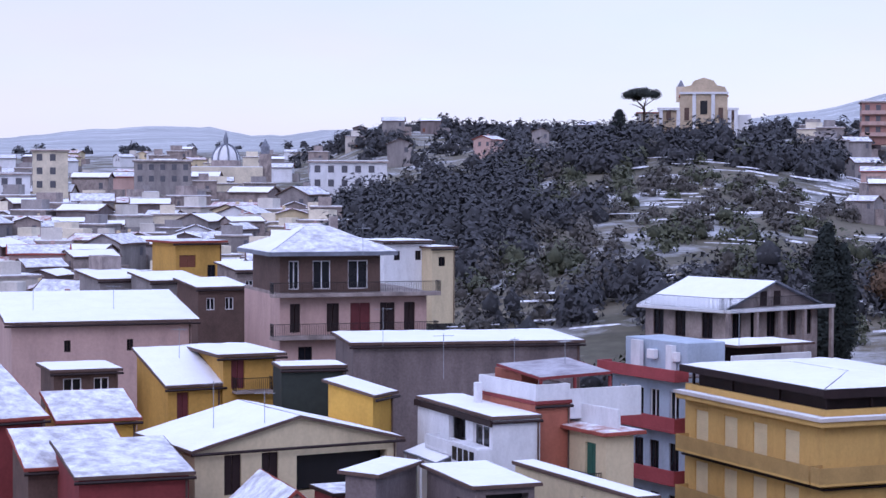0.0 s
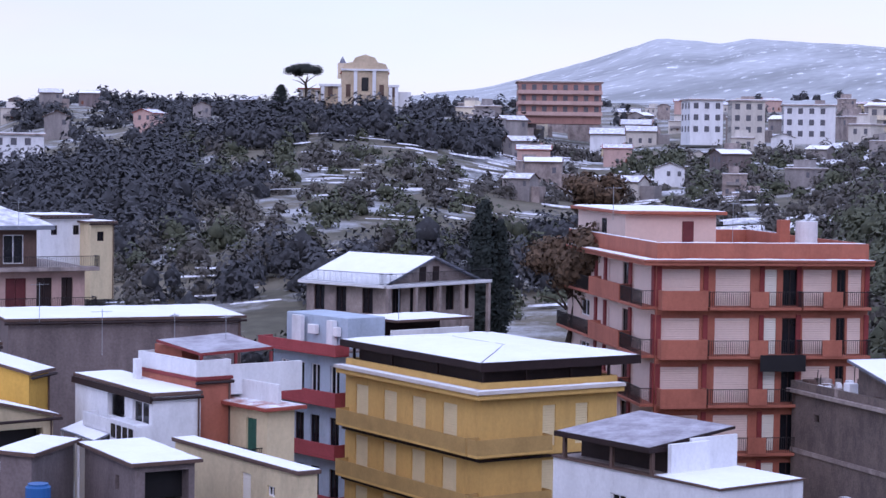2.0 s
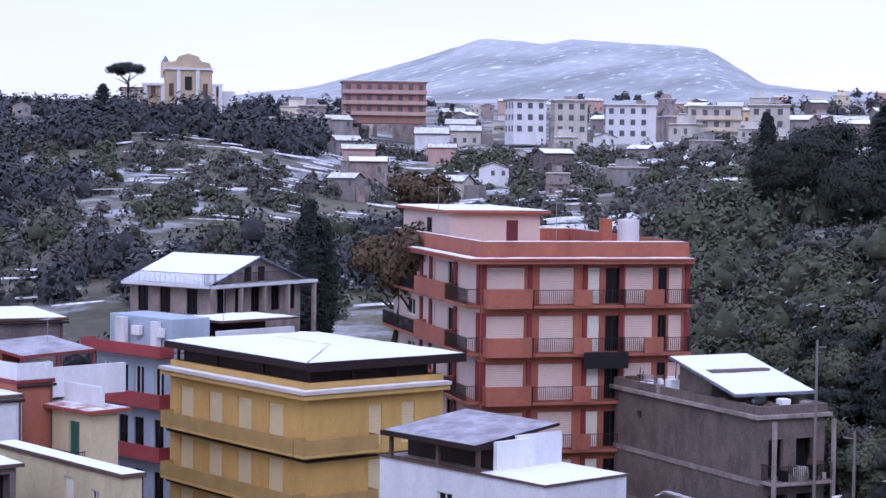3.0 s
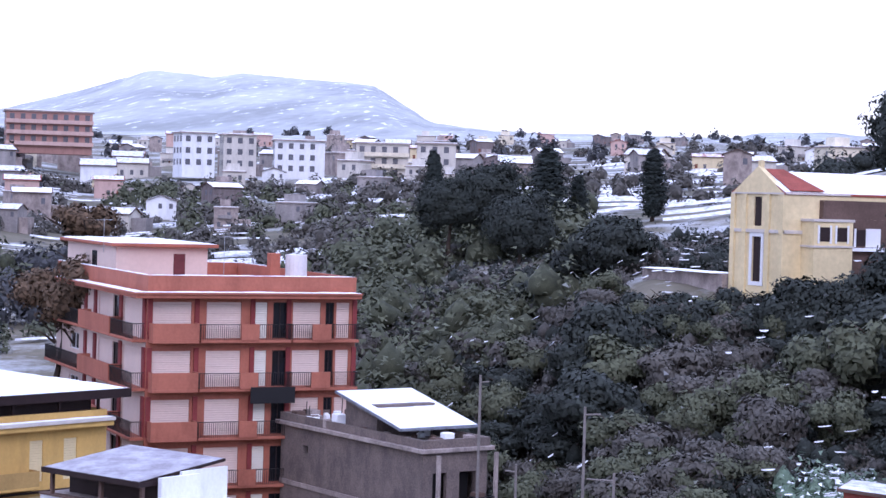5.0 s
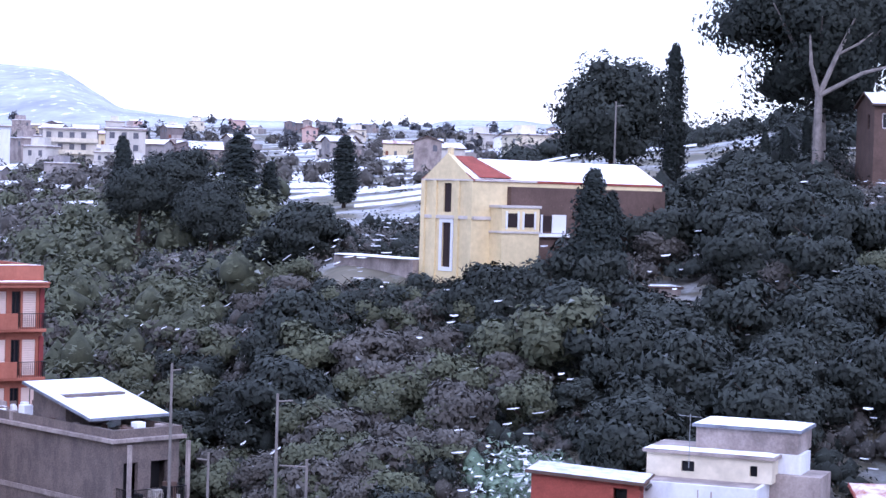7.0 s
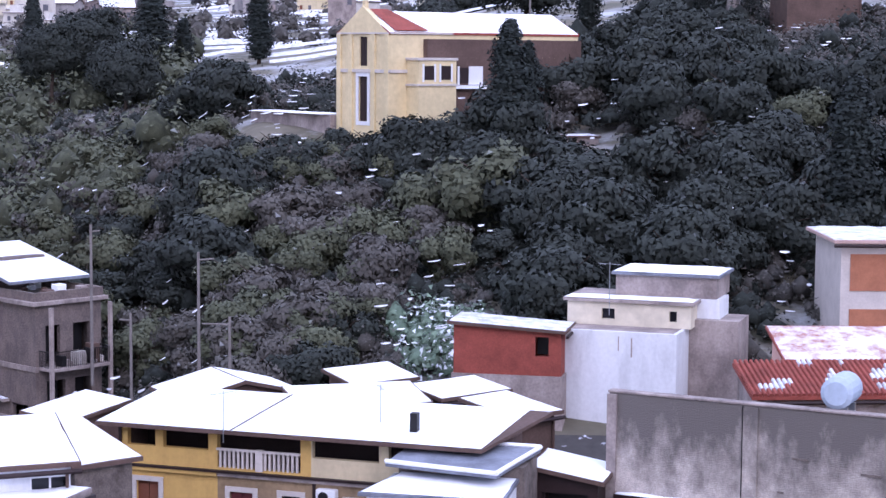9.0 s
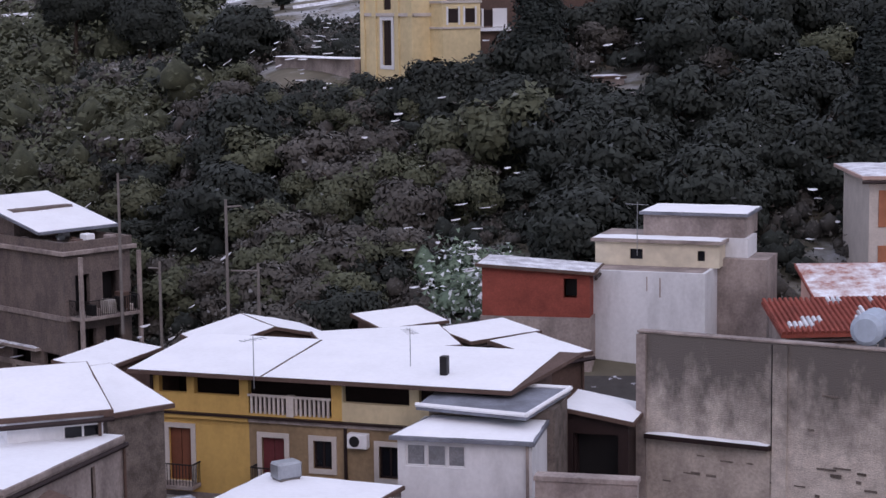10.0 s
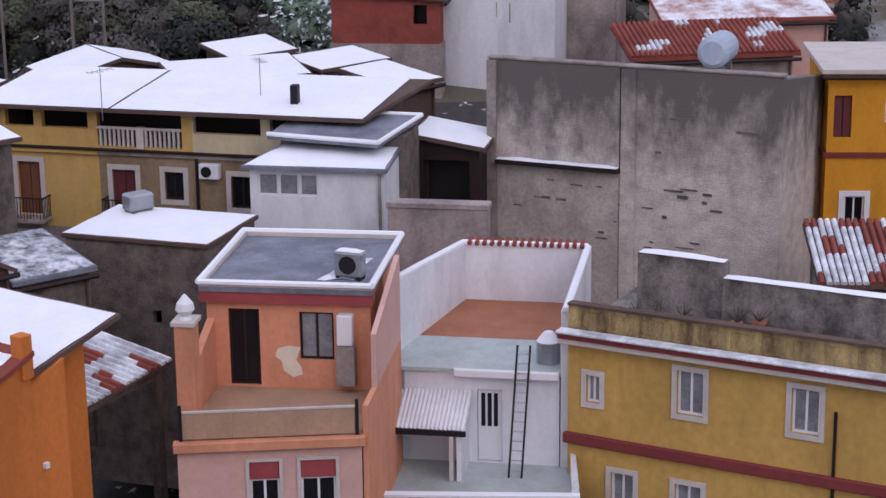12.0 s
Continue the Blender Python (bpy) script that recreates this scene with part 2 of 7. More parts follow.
def stained_wall():
    """Bare concrete, blackened by rain from the top in ragged runs, paler and rough below."""
    m = material("stained_wall", (0.68, 0.6, 0.54), 0.95, 0.4, 1.3, 0.6, second=(0.48, 0.42, 0.38), stretch=(1, 1, 1.6))
    n, l = m.node_tree.nodes, m.node_tree.links
    b = n["Principled BSDF"]
    base = b.inputs["Base Color"].links[0].from_socket
    co = n.new("ShaderNodeTexCoord")
    sep = n.new("ShaderNodeSeparateXYZ")
    l.new(co.outputs["Object"], sep.inputs[0])
    mp = n.new("ShaderNodeMapping")
    mp.inputs["Scale"].default_value = (1, 1, 0.55)
    l.new(co.outputs["Object"], mp.inputs["Vector"])
    ns = n.new("ShaderNodeTexNoise")
    ns.inputs["Scale"].default_value, ns.inputs["Detail"].default_value, ns.inputs["Roughness"].default_value = 0.9, 9, 0.68
    l.new(mp.outputs[0], ns.inputs["Vector"])
    k = n.new("ShaderNodeMath")
    k.operation = "MULTIPLY_ADD"
    k.inputs[1].default_value = 9.0
    l.new(ns.outputs["Fac"], k.inputs[0])
    l.new(sep.outputs["Z"], k.inputs[2])
    f = n.new("ShaderNodeMapRange")
    f.inputs["From Min"].default_value, f.inputs["From Max"].default_value = -0.2, 3.4
    l.new(k.outputs[0], f.inputs["Value"])
    mix = n.new("ShaderNodeMix")
    mix.data_type = "RGBA"
    mix.inputs["B"].default_value = (0.14, 0.124, 0.116, 1)
    l.new(f.outputs[0], mix.inputs["Factor"])
    l.new(base, mix.inputs["A"])
    l.new(mix.outputs["Result"], b.inputs["Base Color"])
    return m


M["ground"] = ground_material()
M["yard"] = material("yard", (0.075, 0.07, 0.068), 0.8, 0.35, 0.15, 0.3, speck=(0.6, 0.63, 0.7), speck_at=0.66)
M["greige"] = material("greige", (0.6, 0.56, 0.51), 0.85, 0.2, 0.3, 0.1, streak=0.25)
M["old_wall"] = material("old_wall", (0.34, 0.31, 0.3), 0.9, 0.3, 0.3, 0.2, second=(0.22, 0.2, 0.2), streak=0.25)
M["dull_red"] = material("dull_red", (0.4, 0.22, 0.19), 0.85, 0.2, 0.3, 0.1, streak=0.25)
# Far panes: lighter than glass, with distance haze mixed into the colour.
M["far_window_haze"] = material("far_window_haze", (0.12, 0.12, 0.14), 0.3, 0.2, 0.5, 0.0)
M["stained_wall"] = stained_wall()
# The haze of distance is put into this pale blue-grey base; specks are snow.
M["far_ground_haze"] = material("far_ground_haze", (0.46, 0.48, 0.5), 0.95, 0.3, 0.012, 0.0, second=(0.27, 0.285, 0.29), speck=(0.75, 0.78, 0.82), speck_at=0.63, stretch=(1, 0.14, 0.6))


# ---- building helpers ----
def part(name, bm, mat, parent=None, label=""):
    me = bpy.data.meshes.new(name)
    bm.to_mesh(me)
    bm.free()
    me.materials.append(M[mat])
    ob = new(name, me)
    ob.parent = parent
    return tagged(ob, label)


def thing(name, label, category, x, y, z, rot=0.0, group=""):
    ob = new(name)
    ob.empty_display_size = 0.3
    ob.matrix_basis = pose(x, y, z, 0, 0, rot)
    return tagged(ob, label, category, group)


def box(bm, x0, x1, y0, y1, z0, z1, bevel=0.0):
    vs = [bm.verts.new((x, y, z)) for x in (x0, x1) for y in (y0, y1) for z in (z0, z1)]
    fs = [bm.faces.new([vs[i] for i in q]) for q in
          ((0, 1, 3, 2), (4, 6, 7, 5), (0, 4, 5, 1), (2, 3, 7, 6), (0, 2, 6, 4), (1, 5, 7, 3))]
    if bevel:
        es = list({e for f in fs for e in f.edges})
        bmesh.ops.bevel(bm, geom=es, offset=bevel, segments=1, affect="EDGES")


def rod(bm, a, b, r, sides=6, r2=None):
    a, b = Vector(a), Vector(b)
    q = (b - a).to_track_quat("Z", "Y")
    rings = []
    for p, rr in ((a, r), (b, r if r2 is None else r2)):
        rings.append([bm.verts.new(p + q @ Vector((rr * math.cos(k * math.tau / sides), rr * math.sin(k * math.tau / sides), 0)))
                      for k in range(sides)])
    for k in range(sides):
        j = (k + 1) % sides
        bm.faces.new((rings[0][k], rings[0][j], rings[1][j], rings[1][k]))
    bm.faces.new(rings[1])
    bm.faces.new(rings[0][::-1])


def boxes(*rows):
    bm = bmesh.new()
    for r in rows:
        box(bm, *r)
    return bm


def spot(side, u, v, z):
    """A place on a facade: R runs along x and faces -y, L runs along y and faces -x. v: metres out of the wall."""
    return (u, -v, z) if side == "R" else (-v, u, z)


def fbox(bm, side, u0, u1, v0, v1, z0, z1, bevel=0.0):
    a, b = spot(side, u0, v0, z0), spot(side, u1, v1, z1)
    box(bm, min(a[0], b[0]), max(a[0], b[0]), min(a[1], b[1]), max(a[1], b[1]), z0, z1, bevel)


def pierced(side, length, z0, z1, holes, thick=0.3, start=0.0):
    """A wall with openings through it, in one piece. holes: (u0, u1, za, zb)."""
    bm = bmesh.new()
    us = sorted({round(v, 3) for v in (start, length, *[min(max(h[k], start), length) for h in holes for k in (0, 1)])})
    zs = sorted({round(v, 3) for v in (z0, z1, *[min(max(h[k], z0), z1) for h in holes for k in (2, 3)])})
    made = {}

    def vert(i, j, k):
        if (i, j, k) not in made:
            made[i, j, k] = bm.verts.new(spot(side, us[i], -thick * k, zs[j]))
        return made[i, j, k]

    def solid(i, j):
        if not (0 <= i < len(us) - 1 and 0 <= j < len(zs) - 1):
            return False
        um, zm = (us[i] + us[i + 1]) / 2, (zs[j] + zs[j + 1]) / 2
        return not any(h[0] < um < h[1] and h[2] < zm < h[3] for h in holes)

    for i in range(len(us) - 1):
        for j in range(len(zs) - 1):
            if not solid(i, j):
                continue
            for k in (0, 1):
                bm.faces.new((vert(i, j, k), vert(i + 1, j, k), vert(i + 1, j + 1, k), vert(i, j + 1, k)))
            for di, dj, p, q in ((-1, 0, (i, j), (i, j + 1)), (1, 0, (i + 1, j), (i + 1, j + 1)), (0, -1, (i, j), (i + 1, j)), (0, 1, (i, j + 1), (i + 1, j + 1))):
                if not solid(i + di, j + dj):
                    bm.faces.new((vert(*p, 0), vert(*q, 0), vert(*q, 1), vert(*p, 1)))
    bmesh.ops.recalc_face_normals(bm, faces=bm.faces[:])
    return bm


def slatted(bm, side, u0, u1, v, z, h, pitch=0.14, deep=0.035):
    """A sheet of lapped slats."""
    n = max(4, int(h / pitch))
    prof = []
    for k in range(n):
        prof += [(v, z + h * k / n), (v - deep, z + h * (k + 0.85) / n)]
    prof.append((v, z + h))
    a = [bm.verts.new(spot(side, u0, p, q)) for p, q in prof]
    b = [bm.verts.new(spot(side, u1, p, q)) for p, q in prof]
    for k in range(len(prof) - 1):
        bm.faces.new((a[k], b[k], b[k + 1], a[k + 1]))


def ring(x0, x1, y0, y1, z0, z1, t):
    """A wall that runs all round, in one piece."""
    bm = bmesh.new()
    lo = [(x0, y0), (x1, y0), (x1, y1), (x0, y1)]
    hi = [(x0 + t, y0 + t), (x1 - t, y0 + t), (x1 - t, y1 - t), (x0 + t, y1 - t)]
    v = [[bm.verts.new((*p, z)) for p in q] for q in (lo, hi) for z in (z0, z1)]
    for k in range(4):
        j = (k + 1) % 4
        for p, q in ((v[0], v[1]), (v[1], v[3]), (v[3], v[2]), (v[2], v[0])):
            bm.faces.new((p[k], p[j], q[j], q[k]))
    bmesh.ops.recalc_face_normals(bm, faces=bm.faces[:])
    return bm


def prism(points, z0, z1):
    """An upright slab over a polygon; z1 may be a list of heights, one for each corner."""
    bm = bmesh.new()
    tops = z1 if isinstance(z1, (list, tuple)) else [z1] * len(points)
    lo = [bm.verts.new((x, y, z0)) for x, y in points]
    hi = [bm.verts.new((x, y, z)) for (x, y), z in zip(points, tops)]
    bm.faces.new(lo[::-1])
    bm.faces.new(hi)
    for k in range(len(lo)):
        j = (k + 1) % len(lo)
        bm.faces.new((lo[k], lo[j], hi[j], hi[k]))
    bmesh.ops.recalc_face_normals(bm, faces=bm.faces[:])
    return bm


def ring_wall(side, u0, u1, z0, z1, t):
    """A flat frame round an opening."""
    bm = bmesh.new()
    o = [(u0, z0), (u1, z0), (u1, z1), (u0, z1)]
    i = [(u0 + t, z0 + t), (u1 - t, z0 + t), (u1 - t, z1 - t), (u0 + t, z1 - t)]
    v = [[bm.verts.new(spot(side, u, d, z)) for u, z in q] for q in (o, i) for d in (-0.2, -0.08)]
    for k in range(4):
        j = (k + 1) % 4
        for p, q in ((v[0], v[1]), (v[1], v[3]), (v[3], v[2]), (v[2], v[0])):
            bm.faces.new((p[k], p[j], q[j], q[k]))
    bmesh.ops.recalc_face_normals(bm, faces=bm.faces[:])
    return bm


def opening(root, side, u, z, w, h, kind):
    """A window, door or shutter that fills an opening; u, z: middle of its sill."""
    u0, u1 = u - w / 2, u + w / 2
    if kind == "single":
        part("window", ring_wall(side, u0, u1, z, z + h, 0.06), "frame", root)
        bm = bmesh.new()
        fbox(bm, side, u0 + 0.06, u1 - 0.06, -0.17, -0.15, z + 0.06, z + h - 0.06)
        part("pane", bm, "curtain_glass", root)
        return
    if kind in ("shutter", "rose_shutter", "cream_shutter"):
        bm = bmesh.new()
        slatted(bm, side, u0, u1, -0.06, z, h)
        part("roller_shutter", bm, {"shutter": "shutter", "cream_shutter": "cream_shutter"}.get(kind, "pale_pink"), root, "lowered pale roller shutter")
    elif kind in ("door_brown", "door_red", "wood_and_shade", "green_shutter"):
        for a, b in ((u0, u - 0.015), (u + 0.015, u1)):
            bm = bmesh.new()
            fbox(bm, side, a, b, -0.2, -0.12, z, z + h, 0.015)
            part("shutter" if kind == "green_shutter" else "door_leaf", bm, kind, root)
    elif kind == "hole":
        # A near-black sheet closes the hole and stands for its unlit inside.
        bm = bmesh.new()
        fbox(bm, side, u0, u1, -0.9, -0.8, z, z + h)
        part("recess_shade", bm, "iron_and_shade", root)
    else:
        bm = bmesh.new()
        t = 0.07
        for a, b, c, d in ((u0, u0 + t, z, z + h), (u1 - t, u1, z, z + h), (u0 + t, u1 - t, z, z + t), (u0 + t, u1 - t, z + h - t, z + h),
                           (u - t / 2, u + t / 2, z + t, z + h - t)):
            fbox(bm, side, a, b, -0.2, -0.1, c, d)
        win = part("window", bm, "wood_and_shade" if kind in ("win_dark", "win_dark_curtain") else "frame", root)
        for a, b in ((u0 + t, u - t / 2), (u + t / 2, u1 - t)):
            bm = bmesh.new()
            fbox(bm, side, a, b, -0.17, -0.15, z + t, z + h - t)
            part("pane", bm, "curtain_glass" if kind in ("win_curtain", "win_dark_curtain") else "glass", win)
    if kind in ("trim_door", "trim_win", "win_trim", "win_curtain"):
        trim(root, side, u, z, w, h)


def trim(root, side, u, z, w, h, mat="stone_trim", t=0.16):
    bm = bmesh.new()
    for a, b, c, d in ((-t, 0, -t, h + t), (w, w + t, -t, h + t), (0, w, h, h + t), (0, w, -t, 0)):
        fbox(bm, side, u - w / 2 + a, u - w / 2 + b, 0.002, 0.06, z + c, z + d)
    part("surround", bm, mat, root)


def balcony(root, side, u0, u1, z, out=1.0, style="bars", mat="grey_wall", rail=0.95, slab=0.18, slab_mat=None):
    """Slab with bars, a solid parapet or panels; z: top of the slab."""
    bm = bmesh.new()
    fbox(bm, side, u0, u1, 0.003, out, z - slab, z, 0.02)
    ob = part("balcony", bm, slab_mat or mat, root)
    if style == "solid":
        bm = bmesh.new()
        fbox(bm, side, u0, u1, out - 0.12, out, z + 0.003, z + rail)
        fbox(bm, side, u0, u0 + 0.12, 0.004, out - 0.12, z + 0.003, z + rail)
        fbox(bm, side, u1 - 0.12, u1, 0.004, out - 0.12, z + 0.003, z + rail)
        part("parapet", bm, mat, ob)
    elif style == "panel":
        bm = bmesh.new()
        fbox(bm, side, u0, u1, out - 0.05, out, z + 0.003, z + rail)
        fbox(bm, side, u0, u0 + 0.05, 0.004, out - 0.05, z + 0.003, z + rail)
        fbox(bm, side, u1 - 0.05, u1, 0.004, out - 0.05, z + 0.003, z + rail)
        part("railing_panel", bm, mat, ob)
    else:
        bm = bmesh.new()
        n = max(3, int((u1 - u0) / 0.14))
        for k in range(n + 1):
            uu = u0 + 0.03 + (u1 - u0 - 0.06) * k / n
            fbox(bm, side, uu - 0.012, uu + 0.012, out - 0.06, out - 0.035, z, z + rail)
        for k in range(int(out / 0.14)):
            for uu in (u0 + 0.03, u1 - 0.03):
                fbox(bm, side, uu - 0.012, uu + 0.012, 0.05 + k * 0.14, 0.075 + k * 0.14, z, z + rail)
        fbox(bm, side, u0, u1, out - 0.07, out - 0.02, z + rail, z + rail + 0.045)
        for uu in (u0 + 0.03, u1 - 0.03):
            fbox(bm, side, uu - 0.025, uu + 0.025, 0.004, out - 0.07, z + rail, z + rail + 0.045)
        part("railing", bm, "iron_and_shade", ob)
    return ob


def slope(corners, thick=0.18):
    """A roof sheet: four corners of its top, in order, and its thickness."""
    bm = bmesh.new()
    top = [bm.verts.new(c) for c in corners]
    low = [bm.verts.new((c[0], c[1], c[2] - thick)) for c in corners]
    n = len(top)
    bm.faces.new(top)
    bm.faces.new(low[::-1])
    for k in range(n):
        j = (k + 1) % n
        bm.faces.new((top[k], low[k], low[j], top[j]))
    bmesh.ops.recalc_face_normals(bm, faces=bm.faces[:])
    return bm


def snow_sheet(corners, inset=0.02, thick=0.1, seed=0, step=0.5, ragged=0.05):
    """A lumpy layer of snow over a four-cornered roof, with an uneven edge."""
    a, b, c, d = [Vector(p) for p in corners]
    nu = max(4, min(40, int((b - a).length / step)))
    nv = max(4, min(40, int((d - a).length / step)))
    bm = bmesh.new()
    iu, iv = inset / max(0.5, (b - a).length), inset / max(0.5, (d - a).length)
    grid = []
    for i in range(nu + 1):
        row = []
        for j in range(nv + 1):
            s, t = iu + (1 - 2 * iu) * i / nu, iv + (1 - 2 * iv) * j / nv
            p = a.lerp(b, s).lerp(d.lerp(c, s), t)
            w = noise.noise(Vector((p.x * 1.3 + seed, p.y * 1.3, p.z)))
            rim = i in (0, nu) or j in (0, nv)
            mid = (a + b + c + d) / 4
            if rim:
                p = p + (mid - p).normalized() * ragged * (0.5 + 0.5 * w) * 2
            row.append(bm.verts.new(p + Vector((0, 0, 0.012 if rim else thick * (0.8 + 0.5 * w)))))
        grid.append(row)
    for i in range(nu):
        for j in range(nv):
            f = bm.faces.new((grid[i][j], grid[i + 1][j], grid[i + 1][j + 1], grid[i][j + 1]))
            f.smooth = True
    bmesh.ops.recalc_face_normals(bm, faces=bm.faces[:])
    if bm.faces[:] and sum(f.normal.z for f in bm.faces) < 0:
        bmesh.ops.reverse_faces(bm, faces=bm.faces[:])
    return bm


def shell(root, wl, wr, h, mat, holes=(), top=0.0, mat_l=None, low=-14.0):
    """Walls of a block from z = top down to z = low, the two seen ones pierced; origin at the near upper corner."""
    hr = [(u - w / 2, u + w / 2, z, z + hh) for s, u, z, w, hh, k in holes if s == "R"]
    hl = [(u - w / 2, u + w / 2, z, z + hh) for s, u, z, w, hh, k in holes if s == "L"]
    part("wall", pierced("R", wr, low, top, hr), mat, root)
    part("wall", pierced("L", wl, low, top, hl, start=0.3), mat_l or mat, root)
    part("wall", boxes((wr - 0.3, wr, 0.3, wl, low, top)), mat, root)
    part("wall", boxes((0.3, wr - 0.3, wl - 0.3, wl, low, top)), mat, root)
    for s, u, z, w, hh, k in holes:
        opening(root, s, u, z, w, hh, k)


def flat_roof(root, wl, wr, z=0.0, over=0.25, thick=0.22, mat="grey_wall", snow="snow", snow_label="snow lying on the flat roof"):
    part("roof", boxes((-over, wr + over, -over, wl + over, z + 0.003, z + thick, 0.02)), mat, root)
    if snow:
        q = ((-over, -over, z + thick), (wr + over, -over, z + thick), (wr + over, wl + over, z + thick), (-over, wl + over, z + thick))
        part("snow_layer", snow_sheet(q, seed=wl), snow, root, snow_label)


def parapet(root, wl, wr, z0, z1, mat, t=0.2, over=0.0):
    part("parapet", ring(-over, wr + over, -over, wl + over, z0 + 0.003, z1, t), mat, root)


def band(root, wl, wr, z0, z1, out, mat):
    """A moulding or slab edge that runs round the two seen walls."""
    part("band", boxes((-out, wr, -out, -0.003, z0, z1, 0.015), (-out, -0.003, 0.0, wl, z0, z1, 0.015)), mat, root)


def pitched(root, wl, wr, z, rise, axis="x", over=0.35, mat="tile", snow="snow", thick=0.16):
    """A gable roof over the block; axis: the way its ridge runs. Gable walls are added."""
    o = over
    if axis == "x":
        a = ((-o, -o, z - o * rise / (wl / 2)), (wr + o, -o, z - o * rise / (wl / 2)), (wr + o, wl / 2, z + rise), (-o, wl / 2, z + rise))
        b = ((wr + o, wl + o, z - o * rise / (wl / 2)), (-o, wl + o, z - o * rise / (wl / 2)), (-o, wl / 2, z + rise), (wr + o, wl / 2, z + rise))
    else:
        a = ((-o, wl + o, z - o * rise / (wr / 2)), (-o, -o, z - o * rise / (wr / 2)), (wr / 2, -o, z + rise), (wr / 2, wl + o, z + rise))
        b = ((wr + o, -o, z - o * rise / (wr / 2)), (wr + o, wl + o, z - o * rise / (wr / 2)), (wr / 2, wl + o, z + rise), (wr / 2, -o, z + rise))
    for k, q in enumerate((a, b)):
        up = [(p[0], p[1], p[2] + thick) for p in q]
        part("roof_slope", slope(up, thick), mat, root)
        if snow:
            part("snow_layer", snow_sheet(up, seed=k + wl), snow, root, "snow lying on the roof slope")


def gable_wall(root, side, length, z, rise, mat, depth=0.3, at=0.0):
    bm = bmesh.new()
    pts = ((0, z), (length, z), (length / 2, z + rise))
    f = [bm.verts.new(spot(side, u, -at, zz)) for u, zz in pts]
    g = [bm.verts.new(spot(side, u, -at - depth, zz)) for u, zz in pts]
    bm.faces.new(f)
    bm.faces.new(g[::-1])
    for k in range(3):
        j = (k + 1) % 3
        bm.faces.new((f[k], g[k], g[j], f[j]))
    bmesh.ops.recalc_face_normals(bm, faces=bm.faces[:])
    return part("gable", bm, mat, root)


# ---- terrain ----
BEARINGS = (-60, -45, -36, -33, -24, -17, -12, -8, -5, 0, 8, 14, 30)
REACH = (0, 40, 70, 100, 150, 220, 320, 450, 600, 900, 1500, 2600, 4500)
PROFILES = [
    (-32, -31, -30, -28, -24, -20, -14, -9, -5, 4, 20, 60, 118),
    (-32, -31, -30, -28, -24, -20, -14, -9, -5, 4, 20, 60, 118),
    (-32, -31, -30, -28, -24, -20, -14, -9, -4, 7, 24, 60, 120),
    (-32, -31, -30, -28, -23, -18, -10, -2, 5, 22, 42, 72, 105),
    (-32, -31, -30, -28, -21, -15, -6, 6, 14, 18, 42, 76, 100),
    (-32, -31, -30, -27, -21, -16, -9, -1, 7, 20, 48, 146, 100),
    (-32, -31, -30, -26, -20, -14, -7, 0, 8, 21, 48, 166, 100),
    (-32, -31, -29, -24, -18, -9, -3, 3, 10, 23, 49, 140, 100),
    (-32, -31, -28, -23, -14, -6, -1, 4, 11, 25, 51, 85, 105),
    (-32, -31, -27, -20, -6.6, -3, 1, 6, 13, 27, 53, 75, 108),
    (-32, -31, -27, -19, -5.8, 2, 8, 12, 17, 28, 52, 75, 108),
    (-32, -31, -26, -19, -4, 7, 12, 16, 22, 32, 52, 75, 108),
    (-32, -31, -26, -18, -2, 9, 14, 18, 24, 34, 52, 75, 108),
]


# elevation of the hill crest 2600 m off and of the far range 4500 m off, by bearing
CREST = ((-60, 0.9), (-36, 0.95), (-33, 1.5), (-24, 1.6), (-20.2, 2.1), (-17.5, 2.84), (-15.2, 3.58), (-13.5, 3.44), (-12.6, 3.55), (-8.75, 3.36),
         (-7.0, 2.3), (-5, 2.1), (30, 2.05))
RANGE = ((-60, 1.1), (-44.6, 1.12), (-42, 1.4), (-40, 1.52), (-38.4, 1.5), (-37.2, 1.28), (-36.2, 1.28), (-35, 1.45), (-20, 1.3), (0, 1.4), (2.5, 2.25),
         (4.5, 2.3), (6, 2.2), (30, 1.4))


def along(table, b):
    """The height angle of a ridge at a bearing, between the rows of its table."""
    b = min(max(b, table[0][0]), table[-1][0] - 0.001)
    for (b0, e0), (b1, e1) in zip(table, table[1:]):
        if b0 <= b < b1:
            e = e0 + (e1 - e0) * (b - b0) / (b1 - b0)
            return math.tan(radians(e + 0.035 * noise.noise(Vector((b * 2.3, e0, 0.7)))))


